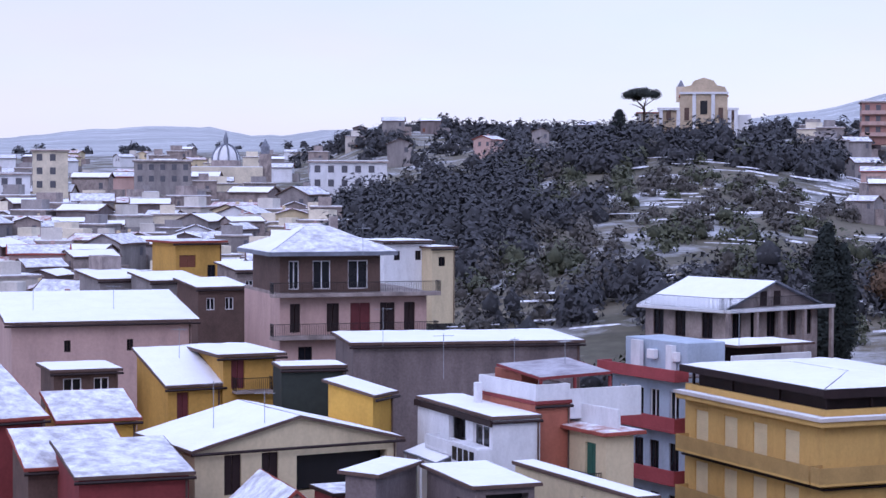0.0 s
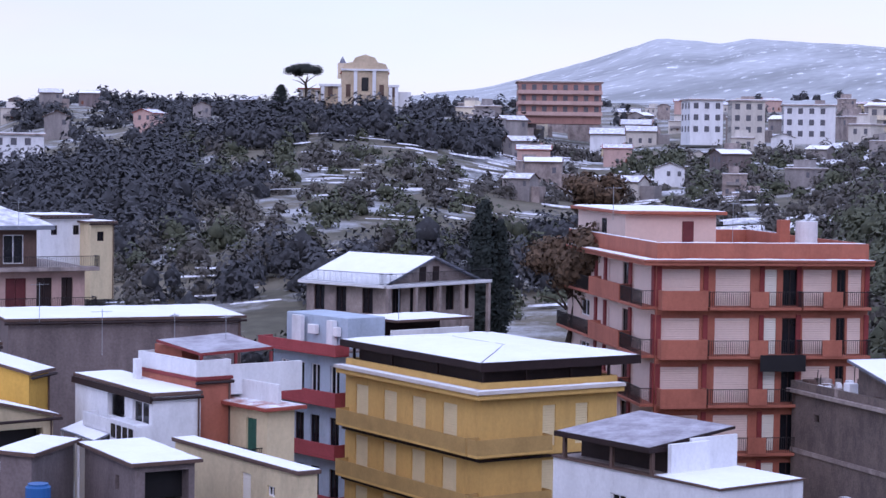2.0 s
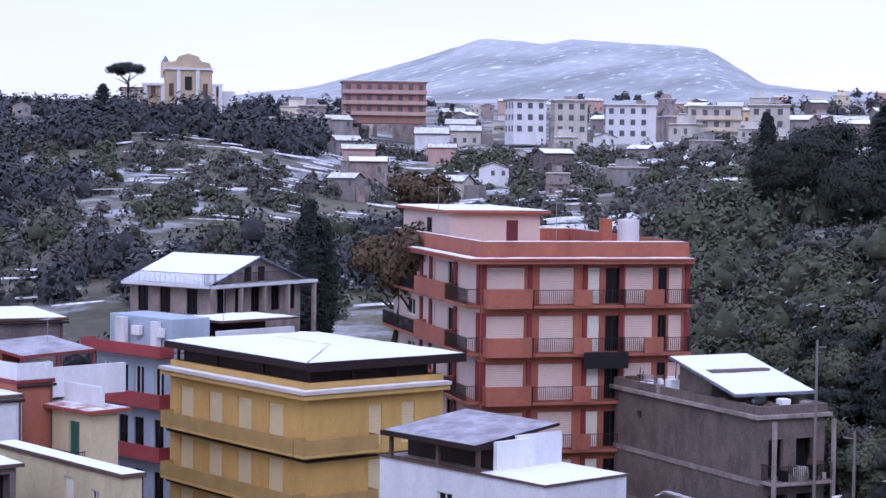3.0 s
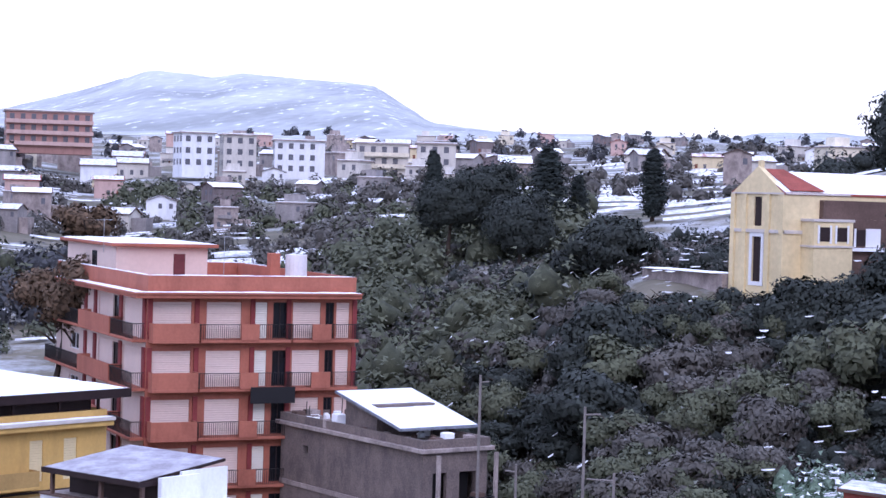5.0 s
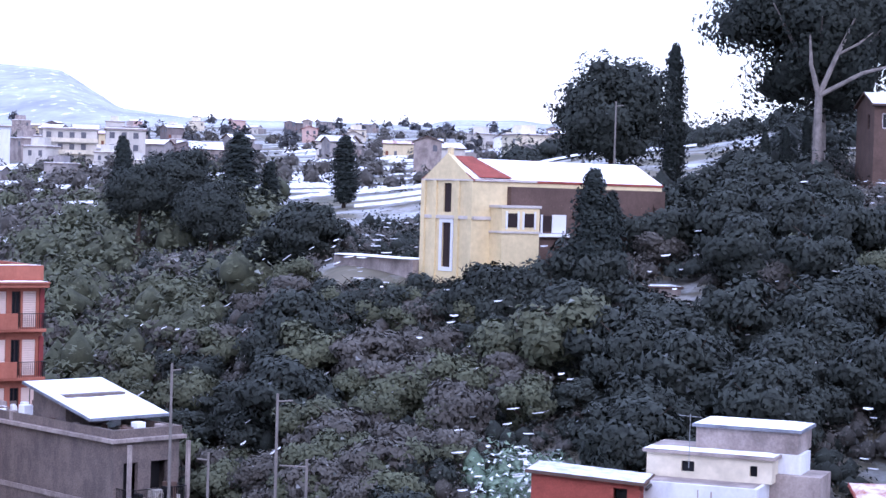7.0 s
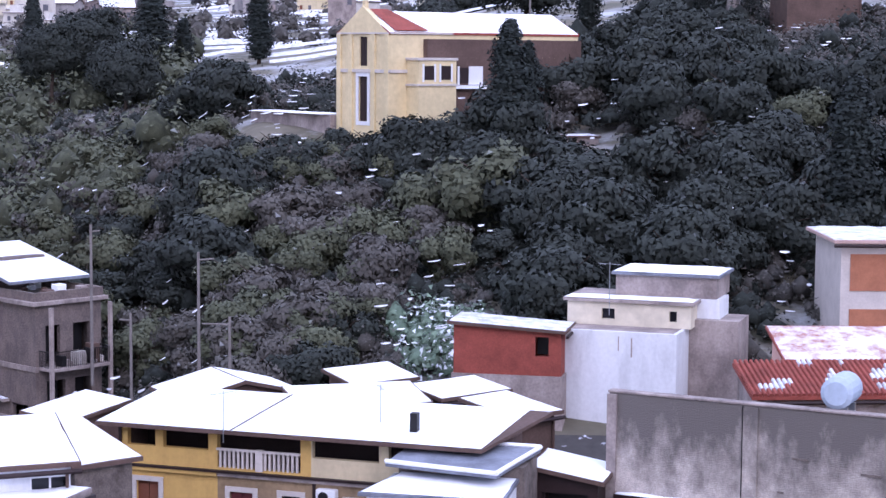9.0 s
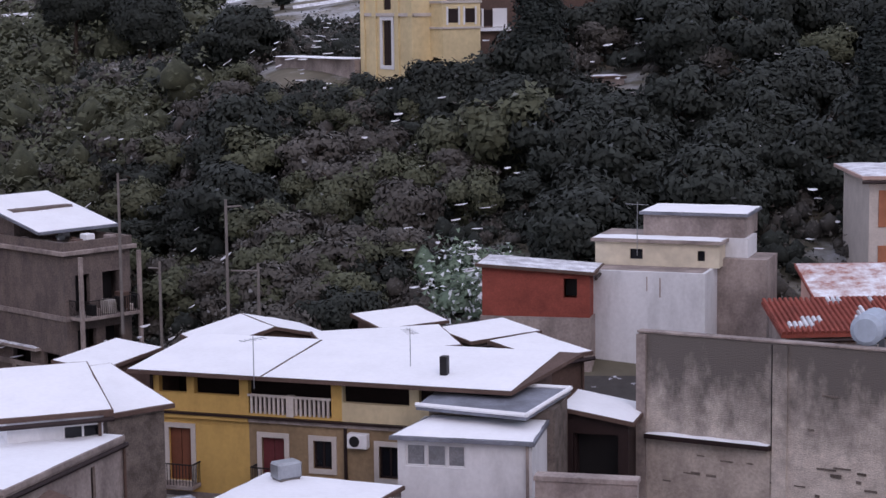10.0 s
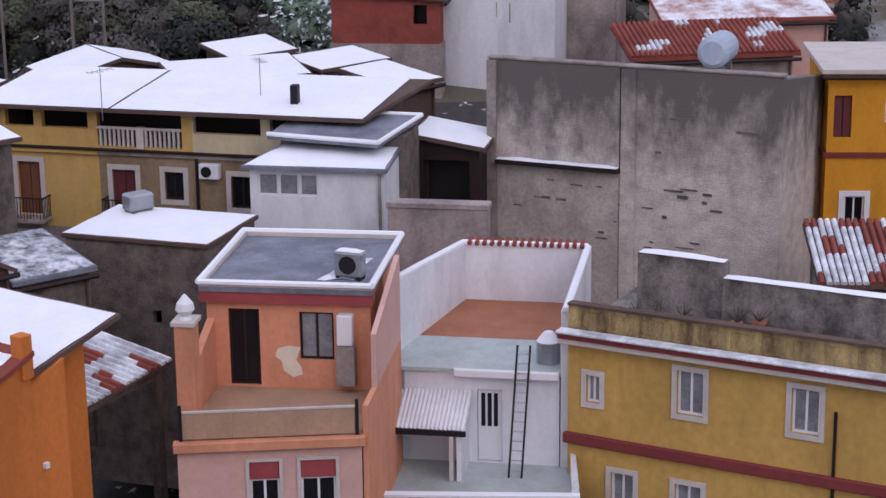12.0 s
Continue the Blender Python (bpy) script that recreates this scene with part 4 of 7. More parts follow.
def chapel():
    r = house("chapel", "small cream yellow chapel with gabled front and snowy roof", 3.42, 145, 0.48, 37, "chapel")
    wl, wr = 6.6, 19.0
    holes = [("L", 3.3, -6.6, 1.15, 3.4, "wood_and_shade"), ("L", 3.3, -2.4, 1.0, 2.2, "wood_and_shade")]
    shell(r, wl, wr, 8, "chapel", holes, low=-11)
    gable_wall(r, "L", wl, 0.0, 2.1, "chapel", 0.45, -0.09)
    for z, t in ((-2.9, 0.25), (0.0, 0.12)):
        part("moulding", boxes((-0.12, -0.003, 0, wl, z, z + t), (0, 6, -0.12, -0.003, z, z + t)), "stone_trim", r)
    for y in (0.0, 1.7, 4.6, wl - 0.5):
        part("pilaster", boxes((-0.15, -0.002, y, y + 0.5, -7.5, -0.003)), "chapel", r)
    trim(r, "L", 3.3, -6.6, 1.15, 3.4, "frame", 0.3)
    pitched(r, wl, wr, 0.0, 1.6, "x", 0.07, "tile")
    # side wing with a small loggia
    part("side_wing", boxes((1.6, 5.2, -1.5, -0.003, -11, -1.95)), "chapel", r)
    part("wing_cornice", boxes((1.5, 5.3, -1.6, -0.003, -1.947, -1.75)), "stone_trim", r)
    part("wing_ledge", boxes((1.5, 5.3, -1.6, -0.003, -3.85, -3.7)), "stone_trim", r)
    for u in (2.1, 3.7):
        part("loggia_opening", boxes((u, u + 0.95, -1.53, -1.49, -3.4, -2.35)), "wood_and_shade", r)
        part("loggia_surround", boxes((u - 0.16, u, -1.56, -1.49, -3.55, -2.2), (u + 0.95, u + 1.11, -1.56, -1.49, -3.55, -2.2)), "frame", r)
    part("upper_wing", boxes((3.2, 18.9, -0.5, -0.004, -1.74, -0.35), (5.31, 18.9, -0.5, -0.004, -11, -1.743)), "brown", r, "brown rendered side wall")
    part("roof_tiles_bare", slope(((0.5, -0.05, 0.32), (3.6, -0.05, 0.32), (2.2, wl / 2 - 0.1, 1.92), (0.5, wl / 2 - 0.1, 1.92)), 0.05), "tile", r, "red roof tiles bare of snow")
    part("side_window", boxes((6.3, 7.2, -0.54, -0.49, -3.7, -2.5)), "wood_and_shade", r)
    part("window_surround", boxes((7.21, 8.6, -0.56, -0.49, -3.8, -2.4), (6.1, 6.29, -0.56, -0.49, -3.8, -2.4)), "frame", r)
    part("window_ledge", boxes((5.6, 8.8, -0.95, -0.49, -4.1, -3.85)), "snow", r, "snowy window ledge")
    part("bell_cote", boxes((0.05, 0.35, 3.1, 3.5, 2.0, 2.55)), "chapel", r)
    part("terrace_wall", boxes((-0.6, -0.3, 6.8, 18, -9, -6.2)), "plaster", r)
    part("snow_layer", snow_sheet(((-1.2, 7, -6.19), (1.6, 7, -6.19), (1.6, 18, -6.19), (-1.2, 18, -6.19)), ragged=0.2), "snow", r)
    part("terrace_fill", boxes((-0.29, 1.7, 6.8, 18, -9, -6.2)), "plaster", r)


def big_block():
    r = house("apartment_house", "dark grey and pink stepped apartment house with hipped snowy roof", -36.35, 148, -3.47, 14)
    wl, wr = 12.0, 11.8
    holes = [("R", u, -2.8, w, 2.2, k) for u, w, k in ((1.2, 0.8, "wood_and_shade"), (4.2, 1.0, "wood_and_shade"), (6.4, 1.6, "door_red"), (8.6, 1.2, "wood_and_shade"), (10.4, 0.9, "wood_and_shade"))]
    holes += [("R", u, -6.0, 1.1, 2.1, "win_dark") for u in (2, 5, 8, 10.5)]
    shell(r, wl, wr, 10, "pink", holes, low=-13)
    balcony(r, "R", -0.8, wr + 0.6, -3.0, 1.2, "bars", "plaster", 0.9, 0.3)
    balcony(r, "R", -0.8, wr + 0.6, -6.2, 1.2, "bars", "plaster", 0.9, 0.3)
    balcony(r, "R", -0.8, wr + 0.8, 0.25, 1.2, "bars", "plaster", 0.8, 0.3)
    part("terrace", boxes((0, wr, 0, wl, 0.003, 0.25)), "plaster", r)
    bm = pierced("R", 8.0, 0.26, 3.4, [(0.7, 1.5, 0.5, 2.7), (2.6, 4.0, 0.5, 2.7), (5.4, 7.0, 0.5, 2.7)])
    part("upper_wall", bm, "brown", r)
    part("upper_wall", boxes((0, 0.3, 0.3, 9, 0.26, 3.4), (7.7, 8, 0.3, 9, 0.26, 3.4), (0.3, 7.7, 1.0, 1.2, 0.26, 3.4)), "brown", r)
    for u, w in ((1.1, 0.8), (3.3, 1.4), (6.2, 1.6)):
        opening(r, "R", u, 0.5, w, 2.2, "win")
    e = [(-1.1, -1.1, 3.4), (9.1, -1.1, 3.4), (9.1, 10, 3.4), (-1.1, 10, 3.4)]
    p, q = (3.2, 4.2, 5.3), (4.8, 4.8, 5.3)
    for k, quad in enumerate(((e[0], e[1], q, p), (e[1], e[2], q, q), (e[2], e[3], p, q), (e[3], e[0], p, p))):
        part("roof_slope", slope([quad[i] for i in range(4) if i < 3 or quad[3] != quad[2]], 0.3), "slate", r)
        part("snow_layer", snow_sheet(quad, seed=k), "snow_thin" if k == 0 else "snow", r)
    part("chimney", boxes((5.4, 6.0, 5, 5.6, 4.6, 6.0)), "plaster", r)


def simple_house(label, b, d, el, a, wl, wr, wall="plaster", roof="flat", rise=1.2, holes=(), snow="snow", roof_mat="brown", low=-9.0,
                 over=0.3, name="house", top=0.0, fascia=None):
    r = house(name, label, b, d, el, a)
    shell(r, wl, wr, 8, wall, holes, low=low)
    if roof == "flat":
        flat_roof(r, wl, wr, 0.0, over, 0.2, roof_mat, snow)
    elif roof == "shed":
        o = over
        q = ((-o, -o, 0.18), (wr + o, -o, 0.18), (wr + o, wl + o, rise + 0.18), (-o, wl + o, rise + 0.18))
        part("roof", slope(q, 0.16), roof_mat, r)
        if snow:
            part("snow_layer", snow_sheet(q, seed=b), snow, r, "snow lying on the sloping roof")
        for x in (0.0, wr - 0.3):
            bm = bmesh.new()
            v = [bm.verts.new((xx, y, z)) for xx in (x, x + 0.3) for y, z in ((0, 0), (wl, 0), (wl, rise - 0.02))]
            for f in ((0, 1, 2), (5, 4, 3), (0, 2, 5, 3), (1, 0, 3, 4), (2, 1, 4, 5)):
                bm.faces.new([v[k] for k in f])
            bmesh.ops.recalc_face_normals(bm, faces=bm.faces[:])
            part("side_gable", bm, wall, r)
    elif roof in ("x", "y"):
        pitched(r, wl, wr, 0.0, rise, roof, over, roof_mat, snow)
        gable_wall(r, "R" if roof == "y" else "L", wr if roof == "y" else wl, 0.0, rise, wall)
    if fascia:
        band(r, wl, wr, -0.35, -0.01, 0.25, fascia)
    if min(wl, wr) > 2.0 and name == "house":
        # Gutter added near-black, so that it draws the shade line under the eave.
        zg = -0.12
        bm = bmesh.new()
        rod(bm, (-over, -over - 0.06, zg), (wr + over, -over - 0.06, zg), 0.09, 6)
        part("gutter", bm, "wood_and_shade", r)
        bm = bmesh.new()
        rod(bm, (wr - 0.15, -0.1, zg), (wr - 0.15, -0.1, low), 0.06, 6)
        part("drainpipe", bm, "brown", r)
    return r


yellow_building()
red_building()
blue_building()
white_pent()
gable_house()
rough_building()
chapel()
big_block()

# houses of the near town quarter
simple_house("long pink plastered house with wide snowy roof", -44.12, 150, -4.24, 6, 12, 13.8, "pink", "shed", 1.6,
             [("R", 4.2, -2.2, 0.5, 0.9, "win_dark"), ("R", 9, -2.2, 0.5, 0.9, "win_dark")], over=0.6)
simple_house("cream house with wide gable, two dark doors and snowy roof", -38.85, 104, -8.01, 22, 8.0, 12.2, "cream", "y", 1.5,
             [("R", 2.2, -2.5, 1.0, 2.2, "wood_and_shade"), ("R", 4.4, -2.5, 1.0, 2.2, "wood_and_shade"), ("R", 8.8, -2.6, 5.6, 2.0, "hole"), ("L", 3, -1.6, 0.6, 1.2, "win_dark")], over=0.35)
r = simple_house("low dark carport with maroon wall beside the cream house", -34.7, 101, -9.35, 22, 3.0, 3.2, "red_dark", "flat", 0, [("R", 1.6, -1.9, 2.4, 1.5, "hole")], low=-4, over=0.25, roof_mat="wood_and_shade", snow="snow_thin")
simple_house("ochre house with snowy lean-to roof and brown door", -39.63, 125, -6.15, 20, 6, 3.6, "ochre", "shed", 2.0,
             [("R", 1.0, -2.4, 0.8, 2.1, "door_red")])
r = simple_house("ochre house with small balcony under a snowy eave", -38.02, 126, -5.24, 18, 7, 3.6, "ochre", "flat", 0,
             [("R", 1.0, -2.1, 0.9, 1.9, "door_red"), ("R", 1.6, -4.2, 1.2, 1.0, "door_red")], over=0.6)
balcony(r, "R", 0.6, 3.2, -2.2, 0.9, "bars", "plaster", 0.8)
simple_house("long grey warehouse with flat snowy roof", -34.18, 128, -4.92, 8, 9, 15.5, "grey_wall", "flat", 0, low=-8)
r = simple_house("white house with stepped loggias and snowy roof", -30.02, 104, -7.12, 24, 11.0, 2.8, "white", "flat", 0,
                 [("L", 1.6, -1.7, 2.2, 1.3, "win"), ("L", 5.0, -1.7, 2.4, 1.4, "hole"), ("L", 2.0, -4.6, 2.4, 2.0, "hole"), ("L", 5.6, -4.6, 2.6, 2.0, "hole"), ("L", 9.5, -3.0, 0.7, 1.0, "win_dark")], low=-9, over=0.1)
balcony(r, "L", 0.0, 7.6, -2.2, 0.9, "solid", "white", 0.6)
part("chimney", boxes((1.6, 2.0, 6.0, 6.4, 0.2, 1.4, 0.03)), "white", r)
part("veranda", boxes((-0.95, -0.003, 0.2, 3.6, -3.3, -1.5, 0.03)), "white", r, "white enclosed veranda with four panes")
for k in range(4):
    part("pane", boxes((-0.975, -0.952, 0.4 + k * 0.8, 1.0 + k * 0.8, -2.5, -1.75)), "glass", r)
q = ((-1.7, 4.0, -2.75), (-0.01, 4.0, -2.2), (-0.01, 9.0, -2.2), (-1.7, 9.0, -2.75))
part("awning", slope(q, 0.08), "slate", r)
part("snow_layer", snow_sheet(q, seed=4, thick=0.06), "snow", r, "snow on the awning")
posts(r, [(-1.6, 4.1), (-1.6, 6.5), (-1.6, 8.9)], -6.5, -2.85, 0.06, "white")
part("eave_board", boxes((-0.2, -0.105, -0.1, 11.1, -0.35, 0.0)), "wood_and_shade", r)
simple_house("small ochre house with sloping snowy roof edge", -33.59, 113, -6.47, 62, 3, 2.4, "yellow_deep", "shed", 0.8, low=-7)
r = simple_house("dark red house with white terrace parapet and maroon canopy", -28.76, 106, -6.66, 30, 6.6, 2.2, "red", "flat", 0,
                 [("L", 1.4, -2.7, 0.8, 2.0, "win"), ("L", 4.0, -2.7, 1.6, 1.6, "win"), ("L", 1.8, -5.4, 0.9, 2.0, "win_dark"), ("L", 4.4, -5.4, 0.9, 2.0, "win_dark")], roof_mat="red_dark", snow=None, low=-9, over=0.1)
parapet(r, 6.6, 2.2, 0.2, 1.1, "white")
part("roof_room", boxes((0.9, 2.1, 3.2, 6.3, 0.2, 1.5)), "red", r)
q = ((0.5, 0.4, 1.45), (5.2, 0.4, 1.6), (5.2, 5.4, 2.0), (0.5, 5.4, 1.8))
part("back_parapet", boxes((2.21, 7.0, 0.2, 0.45, -0.9, 0.75)), "white", r)
part("canopy", slope(q, 0.14), "red_dark", r)
part("snow_layer", snow_sheet(q, seed=2, thick=0.05), "snow_wet", r)
posts(r, [(0.6, 0.5), (2.8, 0.5), (5.1, 0.5)], 0.2, 1.35, 0.07, "red_dark")
r = simple_house("cream house with green shutters and white parapet", -26.66, 104, -7.53, 35, 6.6, 1.8, "cream", "flat", 0,
                 [("L", 1.5, -2.75, 1.0, 2.2, "green_shutter"), ("L", 4.4, -2.75, 1.0, 2.2, "green_shutter"), ("L", 1.5, -5.6, 1.0, 2.0, "win_dark"), ("L", 4.4, -5.6, 1.0, 2.0, "win_dark")], roof_mat="tile", over=0.5, snow="snow_patch")
balcony(r, "L", 0.4, 5.6, -2.9, 0.8, "bars", "plaster", 0.8)
part("terrace_wall", boxes((1.0, 1.2, 0.4, 6.6, 0.2, 1.3)), "white", r)
r = simple_house("pale pink gabled house with snow-dusted tiled roof", -37.08, 84, -10.32, 14, 6, 3.6, "pink", "y", 1.6, snow="snow_thin", roof_mat="tile", low=-5)
t = thing("plastic_barrel", "blue plastic barrel standing on a terrace", "barrel", 86 * math.sin(radians(-33.32)), 86 * math.cos(radians(-33.32)), EYE + 86 * math.tan(radians(-10.42)), 0)
bm = bmesh.new()
for z0, z1, r0, r1 in ((0, 0.08, 0.5, 0.56), (0.08, 1.15, 0.56, 0.56), (1.15, 1.25, 0.56, 0.45)):
    rod(bm, (0, 0, z0), (0, 0, z1), r0, 16, r1)
part("body", bm, "blue_plastic", t)
bm = bmesh.new()
rod(bm, (0, 0, 1.25), (0, 0, 1.31), 0.46, 16)
part("lid", bm, "blue_plastic", t)
part("plinth", boxes((-0.8, 0.8, -0.8, 0.8, -4, -0.001)), "plaster", t)
simple_house("low grey shed with snowy roof", -33.51, 92, -8.81, 65, 1.6, 4.8, "grey_wall", "shed", 0.1, low=-5, name="shed")
r = simple_house("grey shed with snow-covered lean-to roof", -30.53, 90, -9.14, 22, 6.5, 3.0, "grey_wall", "shed", 0.1, [("R", 1.6, -1.7, 2.2, 1.4, "hole"), ("L", 2.2, -1.4, 0.5, 0.7, "hole")], low=-5, name="shed")
simple_house("low yellow house with snow along its roof edge", -25.70, 90, -9.41, 31, 12.5, 1.0, "cream", "flat", 0, [("L", 5.0, -2.6, 0.9, 2.0, "shutter"), ("L", 2.6, -1.4, 0.7, 0.5, "frame")], low=-6, over=0.15)
simple_house("dark red house with snow-dusted tiled roof", -45.4, 112, -7.08, 20, 7, 4.6, "red_dark", "shed", 2.4, snow="snow_thin", roof_mat="tile")
simple_house("dark grey house with snowy ledge", -42.92, 128, -5.65, 10, 5, 4.2, "brown", "flat", 0, [("R", 1.2, -1.4, 1.2, 1.0, "win"), ("R", 3.1, -1.4, 1.0, 1.0, "win")])
simple_house("yellow house with snow-dusted tiled lean-to roof", -42.77, 115, -7.12, 12, 4, 4.6, "yellow_deep", "shed", 1.3, snow="snow_thin", roof_mat="tile")
simple_house("low house with patchy snow on a tiled roof", -43.66, 104, -8.47, 12, 4, 5.4, "brown", "shed", 1.6, snow="snow_thin", roof_mat="tile")
simple_house("low house with pinkish snowy roof", -42.21, 98, -8.76, 10, 7, 5.6, "red_dark", "shed", 0.9, snow="snow_thin", low=-5)
simple_house("small white house at the foot of the wooded hill", -33.27, 205, -1.88, 25, 6, 5.6, "white", "flat", 0, [("R", 1.5, -1.9, 0.7, 1.0, "win_dark"), ("R", 4, -1.9, 0.7, 1.0, "win_dark")], low=-8)
simple_house("small cream house at the foot of the wooded hill", -31.85, 205, -2.05, 30, 5, 2.8, "cream", "flat", 0, [("R", 1.2, -1.9, 0.8, 1.0, "win_dark")], low=-8)

simple_house("tall ochre house with brown shutters in the old quarter", -39.4, 192, -1.9, 25, 5.5, 5.0, "ochre", "flat", 0, [("R", 1.3, -2.4, 1.8, 1.2, "door_brown"), ("R", 3.9, -3.6, 0.9, 1.4, "win_dark")], low=-8, roof_mat="tile", over=0.5, snow="snow_thin")

for b, d, el, w, wall in ((-40.1, 178, -3.05, 5.0, "old_wall"), (-38.75, 172, -3.25, 4.6, "brown"), (-41.6, 182, -3.0, 5.5, "old_wall"), (-37.6, 180, -2.75, 3.6, "plaster")):
    simple_house("dark old town house with small windows and snowy roof", b, d, el, 22, 5.0, w, wall, "shed", 0.6, [("R", 1.2, -1.9, 0.8, 1.1, "win"), ("R", 3.0, -1.9, 0.8, 1.1, "win")], low=-7)

# ---- houses below the camera ----
def shifted(root, m, build):
    """Runs build(root) and sets the parts that it adds by the pose m within the thing."""
    before = set(root.children)
    build(root)
    for o in root.children:
        if o not in before:
            o.matrix_basis = m @ o.matrix_basis


def long_yellow_house():
    r = house("townhouse", "yellow and tan two-storey house with long snowy roof and loggia", 6.18, 73, -11.64, 73)
    wl, wr = 15.4, 6.0
    loggia = [(13.75, 15.0), (11.4, 13.4), (7.4, 11.0), (4.1, 6.9), (0.4, 3.7)]
    doors = [(14.1, -4.65, 1.0, 2.2, "door_brown"), (9.95, -4.55, 1.0, 1.95, "door_red"), (7.8, -3.75, 0.8, 1.15, "win_dark"), (4.95, -3.95, 0.9, 1.3, "win_dark"),
             (14.2, -6.9, 1.0, 1.4, "win")]
    hl = [(u - w / 2, u + w / 2, z, z + h) for u, z, w, h, k in doors]
    top = [(a, b, -1.0 if k != 2 else -1.65, -0.2) for k, (a, b) in enumerate(loggia)]
    part("wall", pierced("L", 11.0, -9, -1.85, hl), "tan", r)
    part("wall", pierced("L", wl, -5.1, -1.85, hl, start=11.0), "yellow", r)
    part("wall", pierced("L", wl, -9, -5.1, hl, start=11.0), "plaster", r)
    part("loggia_wall", pierced("L", 6.95, -1.85, 0, top), "cream", r)
    part("loggia_wall", pierced("L", wl, -1.85, 0, top, start=6.95), "yellow", r)
    # Loggia back in near-black, its shade put into the colour.
    part("loggia_back", boxes((2.0, 2.2, 0.3, wl - 0.3, -1.85, -0.1)), "wood_and_shade", r)
    part("loggia_floor", boxes((0.3, 2.0, 0.3, wl - 0.3, -1.95, -1.85)), "grey_wall", r)
    part("wall", boxes((0.3, wr, 0, 0.3, -9, 0)), "brown", r)
    part("wall", boxes((0.3, wr, wl - 0.3, wl, -9, 0)), "brown", r)
    part("wall", boxes((wr - 0.3, wr, 0.3, wl - 0.3, -9, 0)), "brown", r)
    for u, z, w, h, k in doors:
        opening(r, "L", u, z, w, h, k)
        trim(r, "L", u, z, w, h, "stone_trim", 0.2)
    part("string_course", boxes((-0.16, -0.003, 11.0, wl + 0.1, -2.0, -1.85)), "yellow", r)
    part("string_course", boxes((-0.12, -0.003, 0, 10.98, -2.0, -1.85)), "plaster", r)
    part("gutter", boxes((-0.22, -0.003, 0, wl + 0.2, -1.845, -1.76)), "wood_and_shade", r)
    # white balustrade of the middle loggia
    part("rail", boxes((-0.1, -0.003, 7.4, 11.0, -0.95, -0.85)), "stone_trim", r)
    for k in range(18):
        u = 7.55 + k * 0.195
        part("baluster", boxes((-0.03, 0.06, u - 0.045, u + 0.045, -1.65, -0.95)), "stone_trim", r)
    part("post", boxes((-0.12, 0.1, 9.0, 9.3, -1.7, -0.84)), "stone_trim", r)
    q = [(-0.7, -0.3, -0.02), (-0.7, wl + 0.7, -0.02), (4.9, wl - 0.2, 0.55), (4.9, -1.6, 0.55)]
    part("roof", slope(q, 0.14), "brown", r)
    for ua, ub in ((-0.3, 10.12), (10.15, wl + 0.7)):
        qq = [(-0.7, ua, 0), (-0.7, ub, 0), (4.9, ub - 0.4, 0.57), (4.9, ua - 0.4, 0.57)]
        part("snow_layer", snow_sheet(qq, seed=ua, inset=0.02, thick=0.08, ragged=0.02), "snow", r, "snow lying on the roof")
    part("chimney", boxes((0.6, 0.95, 2.75, 3.05, 0.0, 0.95, 0.02)), "iron_and_shade", r)
    balcony(r, "L", 13.2, 15.1, -4.68, 0.8, "bars", "plaster", 0.85)
    balcony(r, "L", 9.3, 10.7, -4.6, 0.7, "bars", "plaster", 0.85)
    part("drainpipe", boxes((-0.1, -0.01, 15.25, 15.36, -8, 0)), "wood_and_shade", r)
    part("drainpipe", boxes((-0.1, -0.01, 6.75, 6.86, -8, -1.9)), "wood_and_shade", r)
    a = thing("air_conditioner", "white air conditioner box on the tan wall", "air conditioner", *(r.matrix_basis @ Vector((-0.2, 6.2, -2.75))), 73 - 6.18)
    part("case", boxes((-0.18, 0.18, -0.42, 0.42, 0, 0.6, 0.03)), "frame", a)
    bm = bmesh.new()
    rod(bm, (-0.2, 0.1, 0.3), (-0.17, 0.1, 0.3), 0.22, 14)
    part("fan_grille", bm, "iron_and_shade", a)


